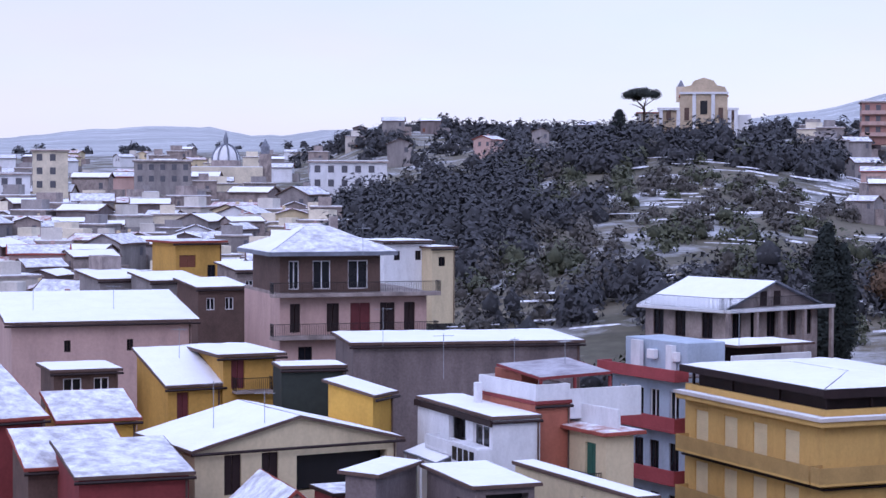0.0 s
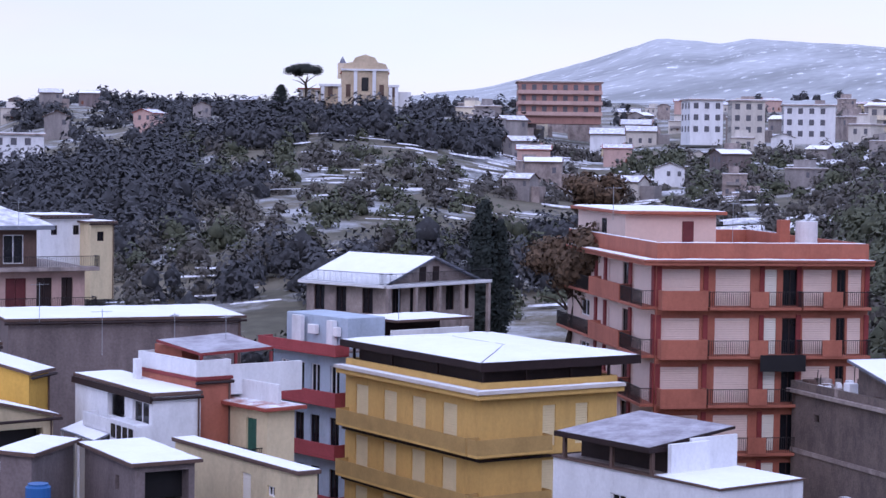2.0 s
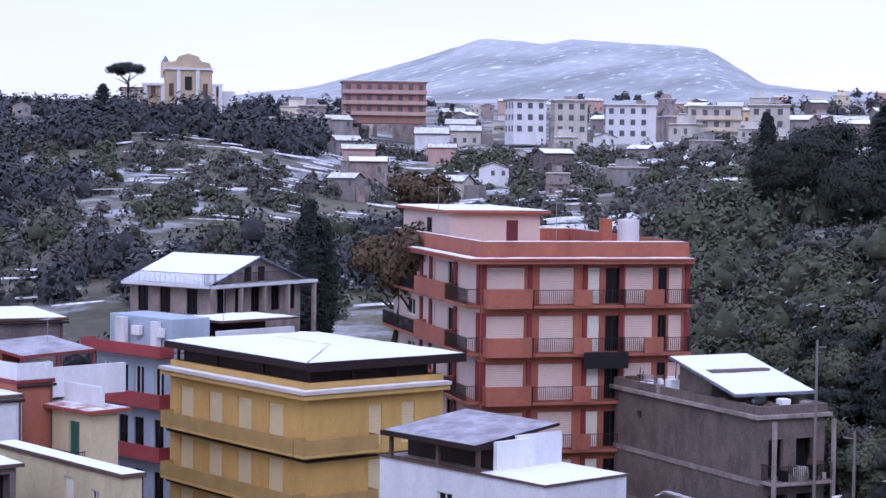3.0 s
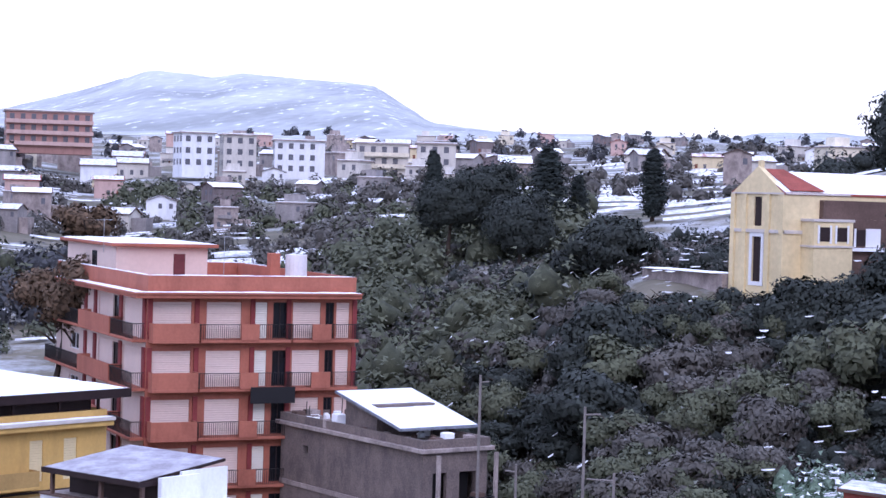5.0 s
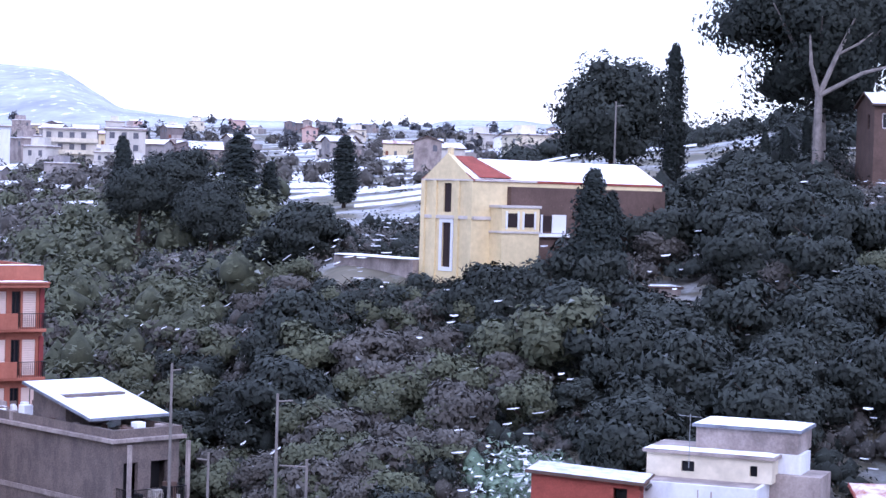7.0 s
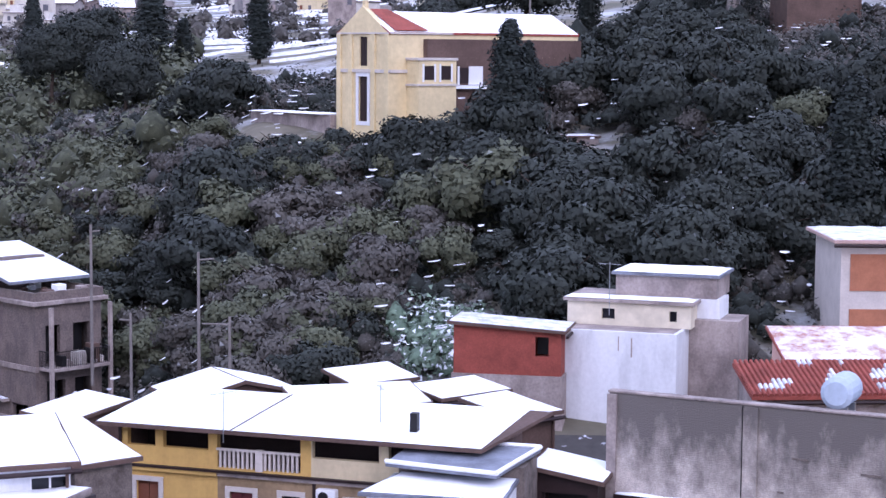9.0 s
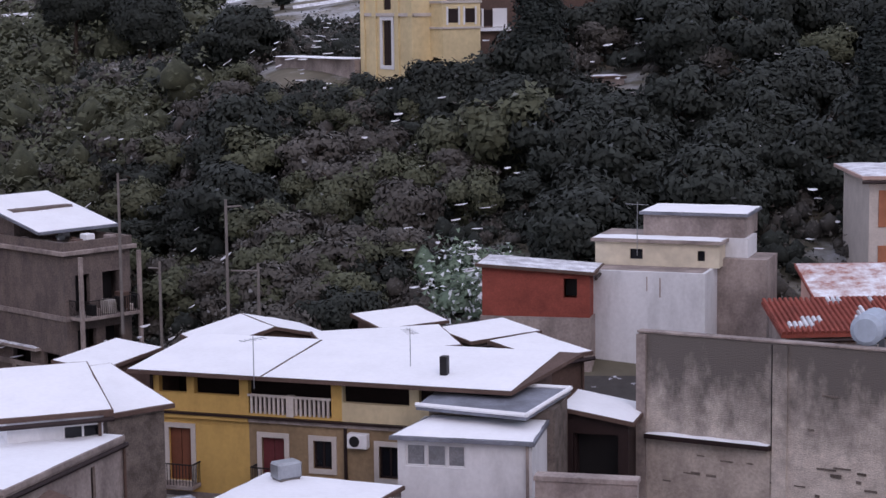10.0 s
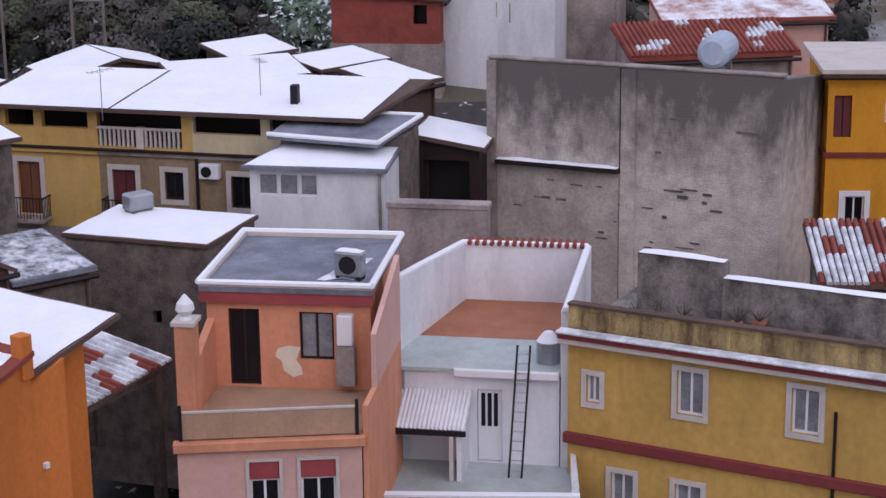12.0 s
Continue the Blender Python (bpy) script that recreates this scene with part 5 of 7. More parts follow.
def concrete_block():
    r = house("concrete_block", "tall bare concrete party wall, stained and patched, with ledge", 18.81, 72, -10.52, 76)
    wl, wr = 11.9, 7.1
    part("wall", boxes((0.0, 0.35, 0, wl, -13, 0.0, 0.02)), "stained_wall", r)
    part("wall", prism([(0.352, 0), (wr, 0), (wr, 0.35), (0.352, 0.35)], -13, [-0.15, -1.1, -1.1, -0.15]), "stained_wall", r)
    part("wall", boxes((0.352, wr, wl - 0.3, wl, -13, -1.2)), "concrete", r)
    part("roof_deck", boxes((0.36, wr, 0.36, wl - 0.3, -1.5, -1.25)), "slate", r)
    part("coping", boxes((-0.05, 0.42, -0.05, wl + 0.05, 0.003, 0.1, 0.02)), "plaster", r)
    part("pier", boxes((-0.12, -0.003, 11.55, wl + 0.05, -13, -0.05)), "plaster", r)
    part("pier", boxes((-0.1, -0.003, 5.75, 6.33, -12, -0.05)), "stained_wall", r)
    part("joint", boxes((-0.03, -0.002, 6.335, 6.4, -4.2, -0.05)), "iron_and_shade", r, "dark open joint beside the pier")
    part("ledge", boxes((-0.4, -0.003, 6.36, 11.5, -4.15, -3.98)), "wood_and_shade", r)
    part("snow_layer", snow_sheet(((-0.4, 6.36, -3.97), (-0.01, 6.36, -3.97), (-0.01, 11.5, -3.97), (-0.4, 11.5, -3.97)), inset=0.01, ragged=0.02), "snow", r)
    part("plaster_panel", boxes((-0.04, -0.003, 6.4, 11.5, -12, -4.2)), "beige", r, "pale beige rough plaster panel")
    rg = random.Random(4)
    for k in range(30):
        u, z = rg.uniform(0.5, 10.6), rg.choice((rg.uniform(-7.5, -4.4), rg.uniform(-7.5, -0.8)))
        w = rg.uniform(0.15, 0.8)
        part("chip", prism([(-0.075, u), (-0.03, u + 0.02), (-0.03, u + w)], z, z + rg.uniform(0.04, 0.13)), "rubble", r)
    t = thing("water_tank", "pale blue-grey round water tank on the flat roof", "water tank", *(r.matrix_basis @ Vector((1.2, 2.9, -0.4))), 60)
    bm = bmesh.new()
    rod(bm, (-0.8, 0, 1.1), (0.8, 0, 1.1), 0.62, 18)
    rod(bm, (-0.95, 0, 1.1), (-0.8, 0, 1.1), 0.45, 18, 0.62)
    rod(bm, (0.8, 0, 1.1), (0.95, 0, 1.1), 0.62, 18, 0.45)
    part("tank", bm, "blue_wall", t)
    part("cradle", boxes((-0.7, -0.5, -0.4, 0.4, -0.85, 0.55), (0.5, 0.7, -0.4, 0.4, -0.85, 0.55)), "steel", t)


def annex():
    r = house("annex", "white rendered annex with three-part window and snowy roof", 6.85, 69, -13.33, 78)
    wl, wr = 5.1, 5.4
    shell(r, wl, wr, 8, "white", [("L", 4.42, -1.02, 0.76, 0.85, "single"), ("L", 3.63, -1.02, 0.76, 0.85, "single"), ("L", 2.87, -1.02, 0.7, 0.85, "single")], low=-9)
    q = [(-0.3, -0.15, 0.15), (-0.3, wl + 0.25, 0.15), (2.7, wl - 0.6, 0.35), (2.7, -0.1, 0.35)]
    part("roof", slope(q, 0.14), "slate", r)
    part("snow_layer", snow_sheet([(x, y, z + 0.01) for x, y, z in q], inset=0.05), "snow", r)
    part("rear_wall", boxes((2.72, 5.2, -0.3, 4.6, -9, 0.75)), "rubble", r)
    q = [(0.9, 0.4, 0.85), (1.9, 4.9, 0.85), (5.3, 4.5, 1.1), (4.9, -0.5, 1.1)]
    part("rear_roof", slope(q, 0.16), "slate", r, "dark slate-grey metal roof")
    for p, s in ((q[0], q[3]), (q[0], q[1]), (q[2], q[3])):
        bm = bmesh.new()
        rod(bm, Vector(p) + Vector((0, 0, 0.05)), Vector(s) + Vector((0, 0, 0.05)), 0.09, 6)
        part("snow_edge", bm, "snow", r, "ridge of snow along the roof edge")
    part("drainpipe", boxes((-0.1, -0.01, 0.12, 0.22, -8, 0.1)), "plaster", r)


def brown_block():
    r = house("house", "brown unplastered block with flat snowy roof", 1.38, 64, -15.41, 64)
    wl, wr = 5.4, 4.0
    shell(r, wl, wr, 8, "rubble", [("L", 2.0, -2.9, 0.35, 0.5, "hole"), ("L", 0.9, -3.4, 0.35, 0.7, "hole")], low=-9)
    flat_roof(r, wl, wr, 0.0, 0.12, 0.16, "brown")
    t = thing("rooftop_tank", "small white rooftop tank with snow on it", "water tank", *(r.matrix_basis @ Vector((3.2, 4.2, 0.16))), 30)
    bm = boxes((-0.5, 0.5, -0.35, 0.35, 0.12, 0.75, 0.08))
    part("body", bm, "steel", t)
    part("foot", boxes((-0.4, 0.4, -0.3, 0.3, 0, 0.12)), "concrete", t)


def salmon_house():
    r = house("townhouse", "salmon pink house with roof terrace and slate-grey flat roof", 6.34, 55, -16.91, 80)
    wl, wr = 5.0, 5.4
    holes = [("L", 3.87, -3.0, 0.95, 2.42, "win_dark"), ("L", 1.65, -2.13, 1.05, 1.5, "win_dark_curtain")]
    shell(r, wl, wr, 8, "salmon", holes, low=-9)
    part("door_leaf", boxes((0.2, 0.26, 3.42, 4.32, -2.95, -0.65)), "wood_and_shade", r)
    part("curtain", boxes((0.22, 0.26, 1.2, 2.1, -2.0, -0.75)), "curtain_glass", r)
    part("fascia", boxes((-0.25, -0.003, -0.1, wl + 0.15, -0.32, 0.02)), "band", r, "red-brown roof fascia")
    part("roof", boxes((-0.3, wr + 0.2, -0.1, wl + 0.15, 0.022, 0.18)), "slate", r, "dark wet slate-grey roof with thin snow")
    part("roof_rim", ring(-0.3, wr + 0.2, -0.1, wl + 0.15, 0.184, 0.32, 0.14), "stone_trim", r)
    rm = [(-0.3, -0.1), (wr + 0.2, -0.1), (wr + 0.2, wl + 0.15), (-0.3, wl + 0.15)]
    for k in range(4):
        p, q = rm[k], rm[(k + 1) % 4]
        bm = bmesh.new()
        rod(bm, (p[0], p[1], 0.32), (q[0], q[1], 0.32), 0.1, 7)
        part("snow_edge", bm, "snow", r)
    part("snow_layer", snow_sheet(((0.2, 0.4, 0.19), (0.2, 2.0, 0.19), (3.4, 1.4, 0.19), (3.4, 0.3, 0.19)), thick=0.05, ragged=0.4), "snow_thin", r)
    bm = bmesh.new()
    pts = [(2.15, -1.75), (2.5, -1.7), (2.85, -1.8), (2.95, -2.05), (2.75, -2.2), (2.7, -2.5), (2.4, -2.7), (2.1, -2.6), (2.15, -2.35), (2.3, -2.15)]
    f = [bm.verts.new((-0.008, u, z)) for u, z in pts]
    g = [bm.verts.new((-0.002, u, z)) for u, z in pts]
    bm.faces.new(f)
    for k in range(len(f)):
        bm.faces.new((f[k], g[k], g[(k + 1) % len(f)], f[(k + 1) % len(f)]))
    part("plaster_patch", bm, "stone_pale", r, "bare patch of pale plaster")
    part("boiler_case", boxes((-0.38, -0.003, 0.5, 0.98, -1.55, -0.6, 0.03)), "frame", r, "white wall boiler case")
    part("lower_case", boxes((-0.36, -0.003, 0.45, 1.02, -2.85, -1.58, 0.03)), "plaster", r, "grey metal wall case")
    # terrace
    floor = [(0, 0), (-3.6, -0.3), (-4.7, 4.75), (0, 4.75)]
    part("terrace_floor", prism([(x, y) for x, y in floor], -3.3, -3.05), "rail_tan", r, "tan tiled terrace floor")
    part("side_wall", prism([(0, 4.76), (-2.6, 4.76), (-2.6, 5.0), (0, 5.0)], -4, [-0.9, -1.7, -1.7, -0.9]), "salmon", r)
    part("pillar", boxes((-3.35, -2.65, 4.55, 5.1, -4, -0.1, 0.03)), "salmon", r)
    part("pillar_cap", boxes((-3.42, -2.58, 4.48, 5.17, -0.098, 0.02)), "stone_trim", r)
    bm = bmesh.new()
    for z0, z1, a0, a1 in ((0.02, 0.12, 0.2, 0.14), (0.12, 0.3, 0.14, 0.28), (0.3, 0.5, 0.28, 0.24), (0.5, 0.75, 0.24, 0.04)):
        rod(bm, (-3.0, 4.83, z0), (-3.0, 4.83, z1), a0, 10, a1)
    part("urn", bm, "frame", r, "white ornamental urn")
    part("end_wall", boxes((-3.6, 2.5, -0.5, -0.34, -9, -2.2)), "salmon", r)
    part("end_wall", prism([(-2.0, -0.5), (2.5, -0.5), (2.5, -0.34), (-2.0, -0.34)], -2.197, [-0.6, 0.5, 0.5, -0.6]), "rose", r)

    def front(rt):
        holes = [(0.75, 1.75, -5.6, -3.75), (2.35, 3.2, -5.6, -3.75)]
        part("front_wall", pierced("L", 5.2, -9, -3.36, holes, 0.3), "rose", rt, "pale pink front wall")
        for u, w in ((1.25, 1.0), (2.775, 0.85)):
            opening(rt, "L", u, -5.6, w, 1.3, "win")
            part("shutter_box", boxes((0.02, 0.12, u - w / 2, u + w / 2, -4.3, -3.75)), "band", rt, "half-raised red roller shutter")
            trim(rt, "L", u, -5.6, w, 1.85, "stone_trim", 0.1)
        part("moulding", boxes((-0.25, 0.1, -0.1, 5.3, -3.35, -3.05, 0.03)), "salmon", rt)
        for k in range(7):
            part("railing_panel", boxes((0.0, 0.04, 0.15 + k * 0.7, 0.82 + k * 0.7, -3.0, -2.25)), "rail_tan", rt, "tan opaque railing panel")
        part("hand_rail", boxes((-0.02, 0.06, 0.1, 5.1, -2.24, -2.18)), "stone_trim", rt)
        for u in (0.12, 5.08):
            part("rail_post", boxes((-0.05, 0.05, u - 0.05, u + 0.05, -3.05, -2.0)), "iron_and_shade", rt)

    shifted(r, pose(-3.6, -0.3, 0, 0, 0, 12.3), front)
    a = thing("air_conditioner", "grey rooftop air conditioner half covered in snow", "air conditioner", *(r.matrix_basis @ Vector((0.9, 0.75, 0.18))), 60)
    part("case", boxes((-0.2, 0.2, -0.45, 0.45, 0.1, 0.85, 0.04)), "steel", a)
    bm = bmesh.new()
    rod(bm, (-0.23, 0, 0.47), (-0.19, 0, 0.47), 0.28, 16)
    part("fan_grille", bm, "iron_and_shade", a)
    part("snow_cap", snow_sheet(((-0.22, -0.46, 0.86), (0.22, -0.46, 0.86), (0.22, 0.46, 0.86), (-0.22, 0.46, 0.86)), inset=0.02, ragged=0.03), "snow", a)
    part("foot", boxes((-0.2, 0.2, -0.4, -0.3, 0, 0.1), (-0.2, 0.2, 0.3, 0.4, 0, 0.1)), "iron_and_shade", a)


def terrace_house():
    r = house("terrace_house", "white house with high-walled roof terrace of pale and terracotta tiles", 12.21, 57, -19.26, 84)
    wl = 5.5
    part("facade", pierced("L", wl, -8, -0.12, [(1.8, 2.6, -3.12, -0.7)]), "white", r)
    part("side", boxes((0.3, 7.2, 0.0, 0.2, -8, -0.12)), "white", r)
    part("terrace_slab", prism([(-0.12, -0.05), (3.02, -0.05), (3.02, 5.0), (-0.12, 5.6)], -0.118, 0.0), "pale_floor", r, "pale green terrace floor")
    part("tiled_floor", prism([(3.025, -0.05), (7.2, -0.05), (7.2, 4.05), (3.025, 5.0)], -0.118, 0.004), "terracotta", r, "terracotta tiled terrace floor")
    part("back_wall", prism([(7.2, -0.3), (7.45, -0.3), (7.45, 4.3), (7.2, 4.2)], -8, 2.0), "white", r)
    part("left_wall", prism([(-0.1, 5.62), (7.2, 4.06), (7.2, 4.3), (-0.1, 5.85)], -8, [2.5, 2.0, 2.0, 2.5]), "white", r)
    part("right_wall", boxes((-0.1, 7.2, -0.32, -0.05, -8, 2.0)), "white", r)
    for p, q in (((7.3, -0.2, 2.02), (7.3, 4.2, 2.02)), ((-0.1, 5.72, 2.52), (7.2, 4.2, 2.02)), ((-0.1, -0.2, 2.02), (7.2, -0.2, 2.02))):
        bm = bmesh.new()
        rod(bm, p, q, 0.12, 7)
        part("snow_edge", bm, "snow", r, "snow along the wall top")
    for k in range(16):
        bm = bmesh.new()
        rod(bm, (7.1, 0.0 + k * 0.26, 2.06), (7.6, 0.0 + k * 0.26, 2.12), 0.09, 6)
        part("coping_tile", bm, "tile", r)
    part("edge_pipe", boxes((-0.3, -0.122, 0.0, 3.3, -0.22, 0.03, 0.03)), "frame", r)
    part("door", boxes((0.12, 0.18, 1.82, 2.58, -3.1, -0.72)), "frame", r, "white door with dark glass strips")
    for k in range(3):
        part("door_pane", boxes((0.1, 0.118, 1.95 + k * 0.2, 2.08 + k * 0.2, -1.95, -0.85)), "glass", r)
    part("lower_terrace", prism([(-0.003, -0.5), (-0.003, 5.5), (-3.9, 5.2), (-3.2, -0.9)], -3.5, -3.15), "pale_floor", r, "pale blue-grey terrace floor")
    part("low_parapet", prism([(-3.2, -0.95), (-3.9, 5.2), (-4.12, 5.2), (-3.42, -1.0)], -3.6, -2.75), "white", r)
    part("low_parapet", prism([(-3.2, -0.72), (-0.003, -0.35), (-0.003, -0.5), (-3.2, -0.94)], -3.6, -2.5), "white", r)
    part("snow_edge", prism([(-3.15, -0.95), (-3.85, 5.2), (-4.15, 5.2), (-3.45, -1.0)], -2.745, -2.68), "snow", r)
    part("brick_wall", prism([(-3.1, -0.95), (-3.8, 5.2), (-4.05, 5.2), (-3.35, -1.0)], -8, -3.61), "band", r)
    # corrugated awning
    bm = bmesh.new()
    n = 44
    rows = [[bm.verts.new((x, 2.72 + 2.95 * k / n, z + 0.025 * math.cos(k * math.pi))) for k in range(n + 1)] for x, z in ((-0.01, -0.75), (-1.7, -1.45))]
    for k in range(n):
        bm.faces.new((rows[0][k], rows[0][k + 1], rows[1][k + 1], rows[1][k]))
    part("awning", bm, "white", r, "white corrugated sheet awning")
    part("awning_beam", boxes((-1.75, -1.66, 2.7, 5.7, -1.65, -1.49)), "iron_and_shade", r)
    part("partition", boxes((-1.66, -0.003, 2.85, 3.0, -3.15, -1.5)), "white", r)
    part("awning_post", boxes((-1.72, -1.6, 3.1, 3.22, -3.15, -1.66)), "stone_trim", r)
    part("wall_pipe", boxes((-0.08, -0.004, 4.9, 4.97, -1.2, -0.05), (-0.08, -0.004, 4.0, 4.9, -0.12, -0.05)), "plaster", r)
    l = thing("ladder", "grey steel ladder leaning against the white wall", "ladder", *(r.matrix_basis @ Vector((-1.15, 1.25, -3.15))), 84 - 12.21)
    a, b = Vector((0, 0, 0)), Vector((1.05, -0.15, 4.0))
    for s in (-0.2, 0.2):
        bm = bmesh.new()
        rod(bm, a + Vector((0, s, 0)), b + Vector((0, s, 0)), 0.035, 6)
        part("rail", bm, "iron_and_shade", l)
    for k in range(13):
        c = a.lerp(b, 0.06 + k * 0.073)
        bm = bmesh.new()
        rod(bm, c + Vector((0, -0.2, 0)), c + Vector((0, 0.2, 0)), 0.022, 5)
        part("rung", bm, "steel", l)
    t = thing("water_tank", "white and grey plastic water tank on the terrace", "water tank", *(r.matrix_basis @ Vector((0.9, 0.45, 0.0))), 20)
    bm = bmesh.new()
    rod(bm, (0, 0, 0), (0, 0, 0.7), 0.38, 14)
    part("body", bm, "steel", t)
    bm = bmesh.new()
    rod(bm, (0, 0, 0.7), (0, 0, 1.0), 0.38, 14, 0.15)
    part("top", bm, "snow", t)


def yellow_right_house():
    r = house("townhouse", "deep yellow house with white windows and weathered roof parapet", 23.41, 53, -19.31, 77)
    wl, wr = 11.0, 6.0
    holes = [("L", 10.15, -2.05, 0.45, 0.9, "win_curtain"), ("L", 7.0, -1.95, 0.85, 1.4, "win_curtain"), ("L", 3.45, -1.95, 0.85, 1.4, "win_curtain"), ("L", 9.15, -5.6, 0.75, 1.4, "win_curtain"),
             ("L", 7.0, -5.6, 0.85, 1.4, "win_curtain"), ("L", 3.4, -5.6, 0.9, 1.3, "win_curtain")]
    shell(r, wl, wr, 8, "yellow_old", holes, low=-9)
    part("band", boxes((-0.18, -0.003, 0, wl + 0.1, -3.45, -3.1, 0.03)), "red_dark", r, "dark red-brown storey band")
    part("cornice", boxes((-0.35, -0.003, 0, wl + 0.2, -0.18, 0.02, 0.03)), "stone_trim", r)
    part("cornice_band", boxes((-0.42, -0.003, 0, wl + 0.2, 0.023, 0.2)), "red_dark", r)
    part("snow_pipe", boxes((-0.55, -0.1, 0, wl + 0.2, 0.203, 0.3, 0.03)), "snow_thin", r)
    part("parapet", pierced("L", wl, 0.2, 1.0, [(0.3 + k * 0.95, 1.05 + k * 0.95, 0.36, 0.86) for k in range(11)], 0.18), "weathered_cream", r, "cream weathered parapet with dark stains")
    for k in range(11):
        part("parapet_panel", boxes((0.05, 0.15, 0.3 + k * 0.95, 1.05 + k * 0.95, 0.36, 0.86)), "weathered_cream", r)
    part("parapet_cap", boxes((-0.08, 0.26, 0, wl, 1.003, 1.08)), "brown", r)
    part("roof_deck", boxes((0.3, wr, 0, wl - 0.3, -0.1, 0.3)), "concrete", r)
    part("snow_layer", snow_sheet(((0.6, 0.5, 0.31), (0.6, 7, 0.31), (2.1, 7, 0.31), (2.1, 0.5, 0.31)), ragged=0.5, thick=0.05), "snow_thin", r)
    part("roof_wall", boxes((2.6, 2.9, 6.9, 9.8, 0.3, 2.15)), "concrete", r, "blackened grey rooftop wall")
    part("roof_wall", boxes((2.3, 2.6, 0.8, 6.88, 0.3, 1.75)), "concrete", r, "blackened grey rooftop wall")
    part("roof_wall", boxes((2.6, 5.5, 0.5, 0.8, 0.3, 1.6)), "concrete", r)
    part("snow_layer", snow_sheet(((2.5, 6.9, 2.16), (2.95, 6.9, 2.16), (2.95, 9.8, 2.16), (2.5, 9.8, 2.16)), inset=0.01, ragged=0.03), "snow", r)
    part("snow_layer", snow_sheet(((2.2, 0.8, 1.76), (2.65, 0.8, 1.76), (2.65, 6.9, 1.76), (2.2, 6.9, 1.76)), inset=0.01, ragged=0.03), "snow", r)
    rg = random.Random(8)
    for k in range(9):
        x, y, s = rg.uniform(0.8, 2.1), rg.uniform(4.5, 9.5), rg.uniform(0.1, 0.25)
        b = thing("flower_pot", "old flower pot with dead plants on the roof", "flower pot", *(r.matrix_basis @ Vector((x, y, 0.3))), k * 30, "pots on the roof")
        bm = bmesh.new()
        rod(bm, (0, 0, 0), (0, 0, s * 1.6), s * 0.7, 10, s)
        part("pot", bm, "terracotta", b)
        bm = bmesh.new()
        for j in range(8):
            rod(bm, (0, 0, s * 1.5), (rg.uniform(-s, s) * 2, rg.uniform(-s, s) * 2, s * rg.uniform(2.5, 4)), 0.02, 4, 0.006)
        part("dead_stems", bm, "bark", b)
    part("drainpipe", boxes((-0.1, -0.01, 2.5, 2.58, -5, -1.1)), "iron_and_shade", r)


def orange_house():
    r = house("townhouse", "bright orange house with sloping snowy roofs", -6.56, 47, -19.83, 40)
    part("side_wall", prism([(0, 0), (2.7, 0), (2.7, 0.3), (0, 0.3)], -9, [0.0, 0.95, 0.95, 0.0]), "orange", r)
    part("side_wall", prism([(2.702, 0), (3.9, 0), (3.9, 0.3), (2.702, 0.3)], -9, [0.05, 0.5, 0.5, 0.05]), "orange", r)
    holes = [(0.25, 1.2, -1.25, -0.35), (2.0, 2.9, -1.25, -0.35), (0.3, 1.2, -4.0, -2.6)]
    part("front_wall", pierced("L", 6, -9, -0.05, holes, start=0.3), "orange", r)
    for a, b, z0, z1 in holes:
        opening(r, "L", (a + b) / 2, z0, b - a, z1 - z0, "win")
    q = [(-0.35, -0.15, -0.02), (2.75, -0.15, 1.05), (2.75, 6, 1.05), (-0.35, 6, -0.02)]
    part("roof", slope(q, 0.14), "tile", r)
    part("snow_layer", snow_sheet([(x, y, z + 0.01) for x, y, z in q], inset=0.3, ragged=0.12), "snow", r)
    part("chimney", boxes((2.35, 2.75, -0.1, 0.3, 0.3, 1.5, 0.02)), "orange", r)
    q = [(2.8, 0.1, 0.35), (6.2, 0.1, 1.1), (6.2, 6, 1.1), (2.8, 6, 0.35)]
    part("rear_roof", slope(q, 0.14), "brown", r)
    part("snow_layer", snow_sheet([(x, y, z + 0.01) for x, y, z in q], inset=0.05), "snow", r)
    part("rear_wall", boxes((3.9, 6.0, 1.4, 1.7, -9, 0.4)), "orange", r)
    part("vent_pipe", boxes((2.0, 2.2, 1.4, 1.6, 0.7, 2.0)), "steel", r)
    part("wall_lamp", boxes((2.9, 3.05, -0.12, -0.003, -2.3, -2.15)), "frame", r)


def tile_field(root, q, nx, ny, snowy=-0.1, r=0.11):
    """Rows of half-round tiles over a four-cornered roof; some lie under thin snow."""
    a, b, c, d = [Vector(p) for p in q]
    for i in range(nx):
        for j in range(ny):
            s0 = (i + 0.5) / nx
            p = a.lerp(b, s0).lerp(d.lerp(c, s0), j / ny) + Vector((0, 0, 0.03))
            e = a.lerp(b, s0).lerp(d.lerp(c, s0), (j + 1.05) / ny) + Vector((0, 0, 0.06))
            bm = bmesh.new()
            rod(bm, e, p, r * 0.9, 6, r)
            part("roof_tile", bm, "snow_thin" if noise.noise(Vector((p.x * 0.9 + 3, p.y * 0.9, 1.7))) > snowy else "tile", root)


